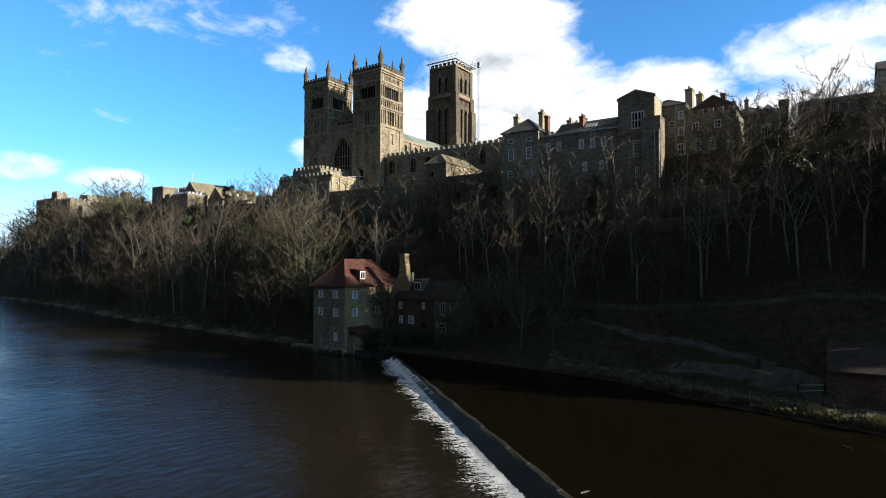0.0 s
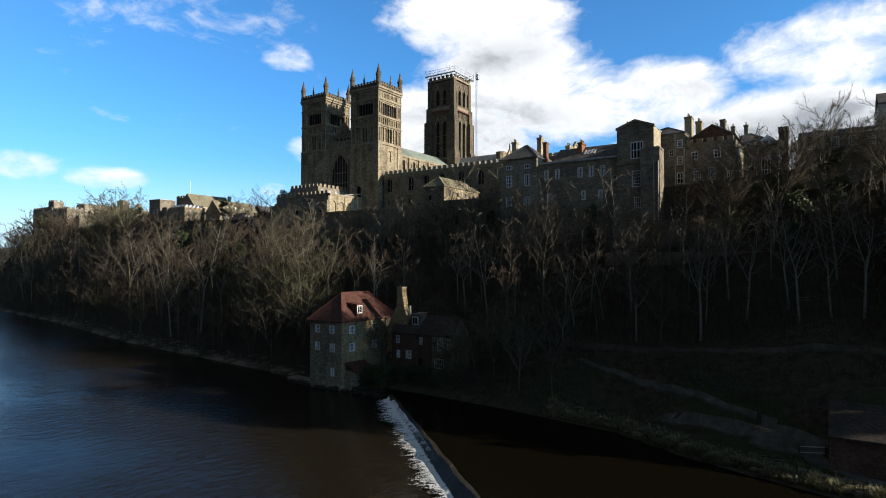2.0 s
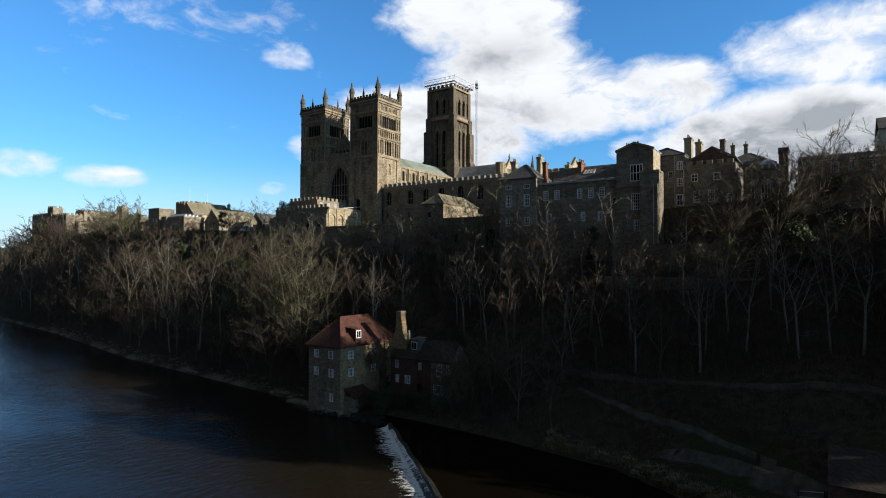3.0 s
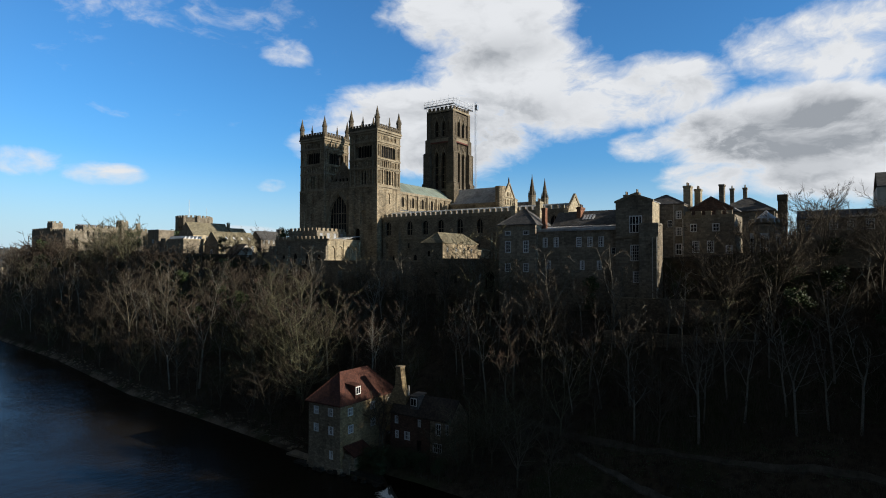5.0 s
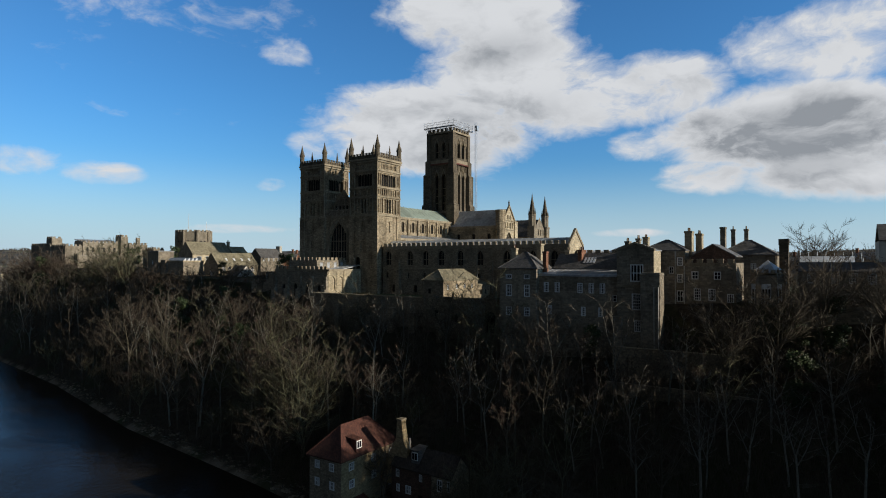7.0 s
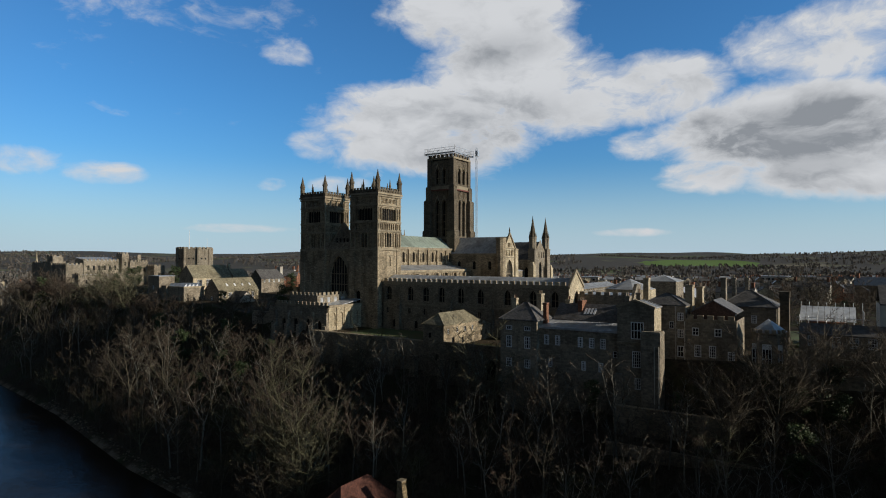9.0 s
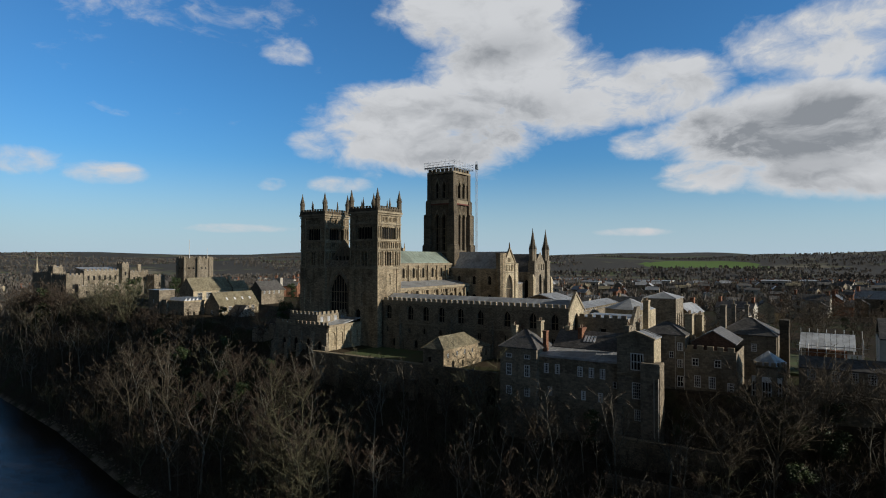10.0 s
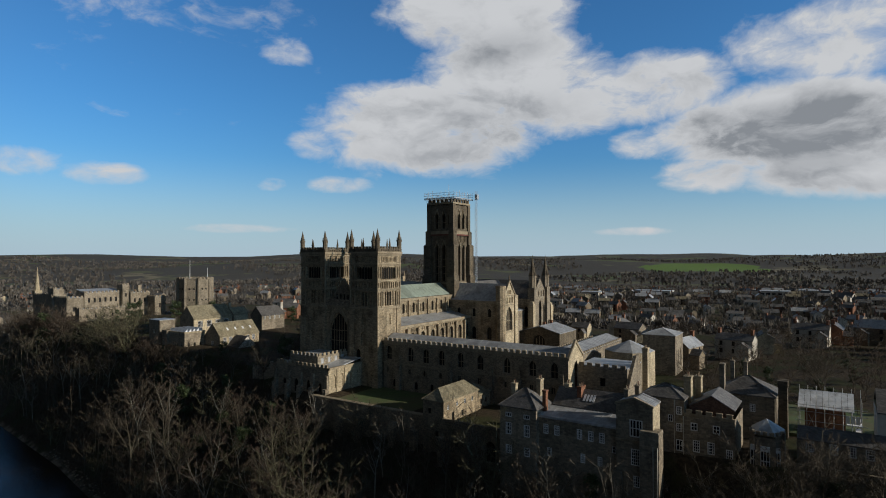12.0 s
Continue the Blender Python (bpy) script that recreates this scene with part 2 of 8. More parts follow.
def ground_material():
    m = bpy.data.materials.new("bank_ground")
    m.use_nodes = True
    k = N(m.node_tree)
    b = k.n["Principled BSDF"]
    pos = k.add("ShaderNodeNewGeometry").outputs["Position"]
    n1, n2, n3 = k.noise(pos, 0.8, 6.0, 0.7), k.noise(pos, 0.09, 4.0), k.noise(pos, 4.0, 4.0, 0.7)
    soil = k.mix(k.ramp(n1, 0.35, 0.65), (0.032, 0.025, 0.017, 1), (0.075, 0.058, 0.039, 1))
    green = k.mix(k.ramp(n3, 0.3, 0.7), (0.026, 0.034, 0.013, 1), (0.055, 0.063, 0.026, 1))
    near = k.mix(k.ramp(n2, 0.46, 0.6, 0.0, 0.75), soil, green)
    high = k.add("ShaderNodeSeparateXYZ", {0: pos}).outputs[2]
    mud = k.mix(k.ramp(n3, 0.3, 0.7), (0.13, 0.10, 0.07, 1), (0.25, 0.20, 0.145, 1))
    east = k.ramp(k.add("ShaderNodeSeparateXYZ", {0: pos}).outputs[0], -86.0, -100.0)
    wash = k.math("MULTIPLY", k.ramp(k.math("ADD", high, k.math("MULTIPLY", n1, 2.4)), 3.1, 1.9), k.math("MULTIPLY", east, k.ramp(k.noise(pos, 0.14, 3.0), 0.42, 0.62)))
    near = k.mix(wash, near, mud)
    # fields and woods of the far country, tones lifted in place of haze
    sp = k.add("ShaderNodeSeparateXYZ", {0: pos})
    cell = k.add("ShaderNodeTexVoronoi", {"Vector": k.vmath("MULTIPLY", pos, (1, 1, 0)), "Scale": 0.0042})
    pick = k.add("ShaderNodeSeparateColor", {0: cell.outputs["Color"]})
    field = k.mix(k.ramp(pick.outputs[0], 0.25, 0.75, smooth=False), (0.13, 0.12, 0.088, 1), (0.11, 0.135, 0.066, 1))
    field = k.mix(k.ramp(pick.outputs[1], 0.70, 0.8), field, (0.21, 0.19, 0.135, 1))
    # wood floor greyed and lightened to paint in the distance haze
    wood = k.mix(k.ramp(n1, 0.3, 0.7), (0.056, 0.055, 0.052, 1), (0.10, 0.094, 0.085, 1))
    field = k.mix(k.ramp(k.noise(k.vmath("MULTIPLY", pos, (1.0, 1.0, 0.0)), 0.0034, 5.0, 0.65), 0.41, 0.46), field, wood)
    # one broad green pasture on the far slope
    ex = k.math("DIVIDE", k.math("ADD", sp.outputs[0], 385.0), 215.0)
    ey = k.math("DIVIDE", k.math("SUBTRACT", sp.outputs[1], 2250.0), 480.0)
    rr = k.math("ADD", k.math("MULTIPLY", ex, ex), k.math("MULTIPLY", ey, ey))
    field = k.mix(k.ramp(k.math("ADD", rr, k.math("MULTIPLY", pick.outputs[2], 0.35)), 1.02, 0.98), field, (0.12, 0.19, 0.05, 1))
    flat = k.vmath("MULTIPLY", pos, (1, 1, 0))
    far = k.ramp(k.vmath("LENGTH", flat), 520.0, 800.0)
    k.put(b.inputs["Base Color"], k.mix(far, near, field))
    b.inputs["Roughness"].default_value = 0.97
    b.inputs["Specular IOR Level"].default_value = 0.1
    bp = k.add("ShaderNodeBump", {"Height": n1, "Strength": 0.6, "Distance": 0.5})
    k.put(b.inputs["Normal"], bp.outputs[0])
    return m


def lawn_material():
    m = bpy.data.materials.new("mown_grass")
    m.use_nodes = True
    k = N(m.node_tree)
    b = k.n["Principled BSDF"]
    pos = k.add("ShaderNodeNewGeometry").outputs["Position"]
    g = k.mix(k.ramp(k.noise(pos, 1.2, 5.0, 0.7), 0.3, 0.7), (0.045, 0.075, 0.020, 1), (0.085, 0.125, 0.035, 1))
    k.put(b.inputs["Base Color"], k.mix(k.ramp(k.noise(pos, 0.12), 0.4, 0.65), g, (0.085, 0.085, 0.035, 1)))
    b.inputs["Roughness"].default_value = 0.95
    return m


def water_material(name, wave, tone):
    m = bpy.data.materials.new(name)
    m.use_nodes = True
    k = N(m.node_tree)
    b = k.n["Principled BSDF"]
    pos = k.add("ShaderNodeNewGeometry").outputs["Position"]
    b.inputs["Base Color"].default_value = tone + (1,)
    b.inputs["IOR"].default_value = 1.33
    b.inputs["Specular IOR Level"].default_value = 0.065
    k.put(b.inputs["Roughness"], k.ramp(k.noise(pos, 0.05), 0.3, 0.7, 0.05, 0.13))
    ripple = k.noise(k.vmath("MULTIPLY", pos, (1.0, 0.55, 1.0)), 1.1, 5.0, 0.62, 0.5)
    calm = k.ramp(k.noise(pos, 0.035, 3.0), 0.35, 0.65, 0.35, 1.0)
    swell = k.noise(pos, 0.22, 3.0, 0.5, 0.4)
    h = k.math("ADD", k.math("MULTIPLY", k.math("MULTIPLY", ripple, calm), 1.0), k.math("MULTIPLY", swell, 0.6))
    bp = k.add("ShaderNodeBump", {"Height": h, "Strength": wave, "Distance": 0.22})
    k.put(b.inputs["Normal"], bp.outputs[0])
    return m


def foam_material():
    m = bpy.data.materials.new("white_water")
    m.use_nodes = True
    k = N(m.node_tree)
    b = k.n["Principled BSDF"]
    # the map runs along the weir and away from the apron's foot, in metres
    uv = k.add("ShaderNodeUVMap", uv_map="flow").outputs[0]
    sp = k.add("ShaderNodeSeparateXYZ", {0: uv})
    skew = k.math("ADD", sp.outputs[0], k.math("MULTIPLY", sp.outputs[1], 0.5))
    st = k.noise(k.add("ShaderNodeCombineXYZ", {0: skew, 1: k.math("MULTIPLY", sp.outputs[1], 0.28), 2: 0.0}).outputs[0], 3.2, 8.0, 0.70, 0.9)
    fine = k.noise(uv, 5.0, 5.0, 0.7, 0.5)
    wide = k.noise(k.add("ShaderNodeCombineXYZ", {0: sp.outputs[0], 1: 0.0, 2: 0.0}).outputs[0], 0.16, 2.0)
    reach = k.math("DIVIDE", sp.outputs[1], k.ramp(wide, 0.3, 0.7, 1.2, 3.1))
    need = k.math("ADD", 0.10, k.math("MULTIPLY", reach, 0.62))
    upper = k.ramp(sp.outputs[0], 14.0, 40.0, 0.3, 1.0)
    need = k.math("ADD", need, k.math("MULTIPLY", k.ramp(sp.outputs[1], 0.0, -0.25, 0.0, 1.0, smooth=False), upper))
    got = k.math("ADD", k.math("MULTIPLY", k.ramp(st, 0.30, 0.70), 0.7), k.math("MULTIPLY", k.ramp(fine, 0.3, 0.7), 0.3))
    alpha = k.ramp(k.math("SUBTRACT", got, need), -0.06, 0.22)
    k.put(b.inputs["Base Color"], k.mix(k.ramp(fine, 0.3, 0.7), (0.80, 0.80, 0.77, 1), (0.95, 0.95, 0.94, 1)))
    b.inputs["Roughness"].default_value = 0.8
    k.put(b.inputs["Alpha"], alpha)
    bp = k.add("ShaderNodeBump", {"Height": got, "Strength": 0.3, "Distance": 0.15})
    k.put(b.inputs["Normal"], bp.outputs[0])
    return m


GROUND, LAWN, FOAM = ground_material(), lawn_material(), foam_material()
WATER_LOW = water_material("river_water", 0.5, (0.016, 0.0128, 0.0083))
WATER_HIGH = water_material("still_water", 0.12, (0.0065, 0.0052, 0.0028))


# ---- mesh helpers ----
class Geo:
    """Collects corners and faces for one mesh."""

    def __init__(self):
        self.v, self.f = [], []

    def face(self, pts):
        i = len(self.v)
        self.v += [tuple(p) for p in pts]
        self.f.append(tuple(range(i, i + len(pts))))
        return self

    def box(self, x0, x1, y0, y1, z0, z1, taper=0.0):
        i = len(self.v)
        t = taper
        self.v += [(x0, y0, z0), (x1, y0, z0), (x1, y1, z0), (x0, y1, z0), (x0 + t, y0 + t, z1), (x1 - t, y0 + t, z1), (x1 - t, y1 - t, z1), (x0 + t, y1 - t, z1)]
        self.f += [tuple(i + k for k in q) for q in ((3, 2, 1, 0), (4, 5, 6, 7), (0, 1, 5, 4), (1, 2, 6, 5), (2, 3, 7, 6), (3, 0, 4, 7))]
        return self

    def tube(self, a, b, ra, rb, n=6, caps=True, spin=0.0):
        a, b = Vector(a), Vector(b)
        w = (b - a).normalized()
        u = w.orthogonal().normalized()
        if abs(w.z) > 0.999:
            u = Vector((1, 0, 0))
        s = w.cross(u)
        i = len(self.v)
        for c, r in ((a, ra), (b, rb)):
            for k in range(n):
                q = 2 * math.pi * k / n + spin
                self.v.append(tuple(c + (u * math.cos(q) + s * math.sin(q)) * r))
        for k in range(n):
            j = (k + 1) % n
            self.f.append((i + k, i + j, i + n + j, i + n + k))
        if caps:
            self.f.append(tuple(i + n + k for k in range(n)))
            self.f.append(tuple(i + k for k in reversed(range(n))))
        return self

    def prism(self, pts, way):
        """A flat outline pushed along a vector."""
        n, i = len(pts), len(self.v)
        self.v += [tuple(p) for p in pts] + [tuple(Vector(p) + Vector(way)) for p in pts]
        self.f.append(tuple(i + k for k in reversed(range(n))))
        self.f.append(tuple(i + n + k for k in range(n)))
        for k in range(n):
            j = (k + 1) % n
            self.f.append((i + k, i + j, i + n + j, i + n + k))
        return self

    def mesh(self, name, mat, smooth=False):
        m = bpy.data.meshes.new(name)
        m.from_pydata(self.v, [], self.f)
        m.materials.append(mat)
        if smooth:
            m.polygons.foreach_set("use_smooth", [True] * len(m.polygons))
        m.update()
        return m


def fixed(g, name, mat):
    """The mesh with all faces turned outwards."""
    m = g.mesh(name, mat)
    bm = bmesh.new()
    bm.from_mesh(m)
    bmesh.ops.recalc_face_normals(bm, faces=bm.faces)
    bm.to_mesh(m)
    bm.free()
    return m


def part(name, g, mat, parent, label="", smooth=False):
    ob = new(name, g if isinstance(g, bpy.types.Mesh) else g.mesh(name, mat, smooth))
    ob.parent = parent
    if parent:
        ob.matrix_parent_inverse = parent.matrix_basis.inverted() if parent.type == "EMPTY" else Matrix()
    return tagged(ob, label)


def thing(name, label, category, group="", at=(0, 0, 0)):
    ob = new(name)
    ob.empty_display_size = 0.5
    ob.matrix_basis = Matrix.Translation(at)
    return tagged(ob, label, category, group)


def placed(name, data, parent, m, label=""):
    """A piece on a shared mesh at a pose."""
    ob = new(name, data)
    ob.parent, ob.matrix_basis = parent, m
    ob.matrix_parent_inverse = parent.matrix_basis.inverted() if parent.type == "EMPTY" else Matrix()
    return tagged(ob, label)


# faces of buildings that stand square to the church: u runs along the wall, d goes into it
MAPS = {"W": lambda c: lambda u, z, d=0.0: (u, c + d, z), "S": lambda c: lambda u, z, d=0.0: (c - d, u, z),
        "E": lambda c: lambda u, z, d=0.0: (u, c - d, z), "N": lambda c: lambda u, z, d=0.0: (c + d, u, z)}


def outline(o):
    """The outline of an opening: rect, round or pointed head."""
    w, h, u, z = o["w"] / 2, o["h"], o["u"], o["z"]
    style = o.get("style", "rect")
    if style == "rect":
        return [(u - w, z), (u + w, z), (u + w, z + h), (u - w, z + h)]
    pts = [(u - w, z), (u + w, z)]
    if style == "round":
        s = h - w
        pts += [(u + w * math.cos(a), z + s + w * math.sin(a)) for a in [math.pi * i / 8 for i in range(9)]]
    else:
        r = 2 * w * 0.95
        rise = math.sqrt(r * r - (r - w) ** 2)
        s = max(h - rise, 0.2)
        arc = [math.acos((r - w) / r) * i / 5 for i in range(6)]
        pts += [(u + w - r + r * math.cos(a), z + s + r * math.sin(a)) for a in arc]
        pts += [(u - w + r - r * math.cos(a), z + s + r * math.sin(a)) for a in reversed(arc[:-1])]
    return pts


def facade(parent, face, c, shape, holes, mat, depth=0.5, name="wall", label=""):
    """One wall with real openings. shape: (u0, u1, z0, z1) or an outline. holes: openings, each with fill blind, glass, leaded or void."""
    at = MAPS[face](c)
    outer = [(shape[0], shape[2]), (shape[1], shape[2]), (shape[1], shape[3]), (shape[0], shape[3])] if isinstance(shape[0], (int, float)) else shape
    loops = [outer] + [outline(o) for o in holes]
    flat = [p for lp in loops for p in lp]
    g = Geo()
    g.v = [at(*p) for p in flat]
    g.f = [tuple(t) for t in tessellate_polygon([[Vector((p[0], p[1], 0)) for p in lp] for lp in loops])]
    for o, lp in zip(holes, loops[1:]):
        d = o.get("depth", depth)
        for i in range(len(lp)):
            a, b = lp[i], lp[(i + 1) % len(lp)]
            g.face([at(*a), at(*b), at(*b, d), at(*a, d)])
        fill = o.get("fill", "glass")
        if fill == "blind":
            g.face([at(*p, d) for p in lp])
        else:
            window(parent, at, o, lp, d, fill)
    m = g.mesh(name, mat)
    bm = bmesh.new()
    bm.from_mesh(m)
    bmesh.ops.remove_doubles(bm, verts=bm.verts, dist=0.001)
    bm.to_mesh(m)
    bm.free()
    return tagged(part(name, m, mat, parent), label)


def window(parent, at, o, lp, d, fill):
    w, h, u, z = o["w"], o["h"], o["u"], o["z"]
    pane = Geo().face([at(*p, d - 0.03) for p in lp])
    nx, ny = o.get("bars", (0, 0))
    t = o.get("bar", 0.09)
    mat = o.get("barmat", WHITE if o.get("frame") else TRIM)
    glassy = {"glass": GLASS, "leaded": LEADED, "void": VOID}[fill]
    framed = o.get("frame")
    main = part("window", pane, glassy, parent)

    def slab(ua, ub, za, zb, da, db):
        pts = [at(ua, za, da), at(ub, za, da), at(ub, zb, da), at(ua, zb, da)]
        part("glazing_bar" if framed else "mullion", Geo().prism(pts, Vector(at(ua, za, db)) - Vector(at(ua, za, da))), mat, main)

    top = z + h * (1.0 if o.get("style", "rect") == "rect" else 0.93)
    for i in range(1, nx):
        x = u - w / 2 + w * i / nx
        edge = 1.0 if o.get("style", "rect") == "rect" else (0.86 if i in (1, nx - 1) and nx > 2 else 1.0)
        slab(x - t / 2, x + t / 2, z, z + (top - z) * edge, d - 0.14, d - 0.04)
    for j in range(1, ny):
        y = z + (h if o.get("style", "rect") == "rect" else h * 0.8) * j / ny
        slab(u - w / 2, u + w / 2, y - t / 2, y + t / 2, d - 0.12, d - 0.04)
    if framed:
        f = o["frame"]
        g = Geo()
        rim = [(u - w / 2, z), (u + w / 2, z), (u + w / 2, z + h), (u - w / 2, z + h)]
        hole = [(u - w / 2 + f, z + f), (u + w / 2 - f, z + f), (u + w / 2 - f, z + h - f), (u - w / 2 + f, z + h - f)]
        g.v = [at(*p, q) for q in (d - 0.16, d - 0.035) for lp2 in (rim, hole) for p in lp2]
        for i in range(4):
            j = (i + 1) % 4
            g.f += [(i, j, 4 + j, 4 + i), (4 + i, 4 + j, 12 + j, 12 + i), (8 + i, 12 + i, 12 + j, 8 + j)]
        part("window_frame", g, mat, main, "white painted frame")


def win(u, z, w, h, style="rect", fill="glass", **more):
    return dict(u=u, z=z, w=w, h=h, style=style, fill=fill, **more)


def sash(u, z, w=1.1, h=1.9, bars=(3, 4)):
    return win(u, z, w, h, bars=bars, frame=0.17 if bars[0] < 4 else 0.15, bar=0.10 if bars[0] < 4 else 0.085, depth=0.14)


def row(n, u0, u1, z, w, h, style="round", fill="blind", **more):
    """n alike openings spread evenly between u0 and u1."""
    step = (u1 - u0) / n
    return [win(u0 + step * (i + 0.5), z, w, h, style, fill, **more) for i in range(n)]


def band(parent, x0, x1, y0, y1, z0, z1, out, mat=None, name="string_course"):
    return part(name, Geo().box(x0 - out, x1 + out, y0 - out, y1 + out, z0, z1), mat or TRIM, parent)


MERLONS = {}


def battlement(parent, a, b, z, w=1.1, h=0.9, gap=0.8, thick=0.45, mat=None):
    """A row of merlons from a to b (ground points), each a piece on a shared mesh."""
    mat = mat or TRIM
    a, b = Vector((*a, 0)), Vector((*b, 0))
    n = max(1, round((b - a).length / (w + gap)))
    key = (round(w, 2), round(h, 2), round(thick, 2), mat.name)
    if key not in MERLONS:
        g = Geo().box(-w / 2, w / 2, -thick / 2, thick / 2, 0, h - 0.12).box(-w / 2 - 0.06, w / 2 + 0.06, -thick / 2 - 0.06, thick / 2 + 0.06, h - 0.14, h, 0.04)
        MERLONS[key] = g.mesh("merlon", mat)
    ang = math.atan2((b - a).y, (b - a).x)
    for i in range(n):
        p = a.lerp(b, (i + 0.5) / n)
        placed("merlon", MERLONS[key], parent, Matrix.Translation((p.x, p.y, z)) @ Matrix.Rotation(ang, 4, "Z"))


def gable_roof(parent, x0, x1, y0, y1, eave, ridge, axis, mat, over=0.3, name="roof", label="", seams=0.0):
    """A pitched roof with thickness; axis: the way of the ridge. seams: spacing of raised rolls."""
    g = Geo()
    t, rolls = 0.22, []
    if axis == "y":
        m = (x0 + x1) / 2
        sl = (ridge - eave) / (m - x0)
        e = eave - over * sl
        prof = [(x0 - over, e), (m, ridge), (x1 + over, e), (x1 + over, e + t), (m, ridge + t), (x0 - over, e + t)]
        g.prism([(p[0], y0, p[1]) for p in prof], (0, y1 - y0, 0))
        if seams:
            for i in range(int((y1 - y0) / seams)):
                y = y0 + seams * (i + 0.5)
                rolls += [((s, y, e + t), (m, y, ridge + t)) for s in (x0 - over, x1 + over)]
    else:
        m = (y0 + y1) / 2
        sl = (ridge - eave) / (m - y0)
        e = eave - over * sl
        prof = [(y0 - over, e), (m, ridge), (y1 + over, e), (y1 + over, e + t), (m, ridge + t), (y0 - over, e + t)]
        g.prism([(x0, p[0], p[1]) for p in prof], (x1 - x0, 0, 0))
        if seams:
            for i in range(int((x1 - x0) / seams)):
                x = x0 + seams * (i + 0.5)
                rolls += [((x, s, e + t), (x, m, ridge + t)) for s in (y0 - over, y1 + over)]
    made = part(name, fixed(g, name, mat), mat, parent, label)
    for p, q in rolls:
        part("seam", Geo().tube(p, q, 0.07, 0.07, 4, False), mat, made)
    return made


def hip_roof(parent, x0, x1, y0, y1, eave, ridge, mat, over=0.35, name="roof", inset=None, label=""):
    x0, x1, y0, y1 = x0 - over, x1 + over, y0 - over, y1 + over
    w, l = x1 - x0, y1 - y0
    k = inset if inset is not None else min(w, l) / 2
    cx, cy = (x0 + x1) / 2, (y0 + y1) / 2
    if l >= w:
        r0, r1 = (cx, y0 + k, ridge), (cx, y1 - k, ridge)
        faces = [[(x0, y0), (x1, y0), r0], [(x1, y0), (x1, y1), r1, r0], [(x1, y1), (x0, y1), r1], [(x0, y1), (x0, y0), r0, r1]]
    else:
        r0, r1 = (x0 + k, cy, ridge), (x1 - k, cy, ridge)
        faces = [[(x0, y0), (x1, y0), r1, r0], [(x1, y0), (x1, y1), r1], [(x1, y1), (x0, y1), r0, r1], [(x0, y1), (x0, y0), r0]]
    g = Geo()
    for f in faces:
        g.face([p if len(p) == 3 else (*p, eave) for p in f])
    g.box(x0, x1, y0, y1, eave - 0.2, eave)
    g.tube(r0, r1, 0.12, 0.12, 5)
    for c, r in (((x0, y0), r0), ((x0, y1), r1 if l >= w else r0), ((x1, y0), r0 if l >= w else r1), ((x1, y1), r1)):
        g.tube((*c, eave), r, 0.09, 0.09, 4)
    return part(name, g, mat, parent, label)


def lean_roof(parent, x0, x1, y0, y1, za, zb, way, mat, name="roof", seams=0.0, label=""):
    """A single slope: height za at the low side, zb at the high side; way: axis that climbs, x or y, with sign."""
    def z(x, y):
        f = {"+x": (x - x0) / (x1 - x0), "-x": (x1 - x) / (x1 - x0), "+y": (y - y0) / (y1 - y0), "-y": (y1 - y) / (y1 - y0)}[way]
        return za + (zb - za) * f
    c = [(x0, y0), (x1, y0), (x1, y1), (x0, y1)]
    g = Geo().prism([(x, y, z(x, y) - 0.15) for x, y in c], (0, 0, 0.27))
    rolls = []
    if seams:
        if "x" in way:
            for i in range(int((y1 - y0) / seams)):
                y = y0 + seams * (i + 0.5)
                rolls.append(((x0, y, z(x0, y) + 0.12), (x1, y, z(x1, y) + 0.12)))
        else:
            for i in range(int((x1 - x0) / seams)):
                x = x0 + seams * (i + 0.5)
                rolls.append(((x, y0, z(x, y0) + 0.12), (x, y1, z(x, y1) + 0.12)))
    made = part(name, g, mat, parent, label)
    for p, q in rolls:
        part("seam", Geo().tube(p, q, 0.06, 0.06, 4, False), mat, made)
    return made


def chimney(parent, x, y, z0, z1, w=1.0, l=1.6, pots=3, mat=None):
    mat = mat or STONE_PALE
    g = Geo().box(x - w / 2, x + w / 2, y - l / 2, y + l / 2, z0, z1 - 0.35).box(x - w / 2 - 0.1, x + w / 2 + 0.1, y - l / 2 - 0.1, y + l / 2 + 0.1, z1 - 0.4, z1)
    ch = part("chimney", g, mat, parent)
    for i in range(pots):
        q = y - l / 2 + l * (i + 0.5) / pots
        part("chimney_pot", Geo().tube((x, q, z1), (x, q, z1 + 0.7), 0.17, 0.13, 8), RED_TILE if i % 2 else TRIM, ch)
    return ch


def pinnacle(parent, x, y, z0, z1, r, name="pinnacle", mat=None):
    """An eight-sided turret with a crocketed spirelet."""
    h = z1 - z0
    g = Geo().tube((x, y, z0), (x, y, z0 + h * 0.52), r, r, 8, True, 0.39).tube((x, y, z0 + h * 0.50), (x, y, z0 + h * 0.56), r * 1.18, r * 1.18, 8, True, 0.39)
    g.tube((x, y, z0 + h * 0.56), (x, y, z1), r * 0.95, 0.05, 8, True, 0.39)
    mat = mat or STONE_DARK
    made = part(name, g, mat, parent)
    if r > 0.5:
        for k in range(8):
            a = math.pi / 4 * k
            q = (x + r * math.cos(a), y + r * math.sin(a))
            part("crocket", Geo().tube((*q, z0 + h * 0.5), (*q, z0 + h * 0.68), 0.12, 0.02, 4), mat, made)
    return made


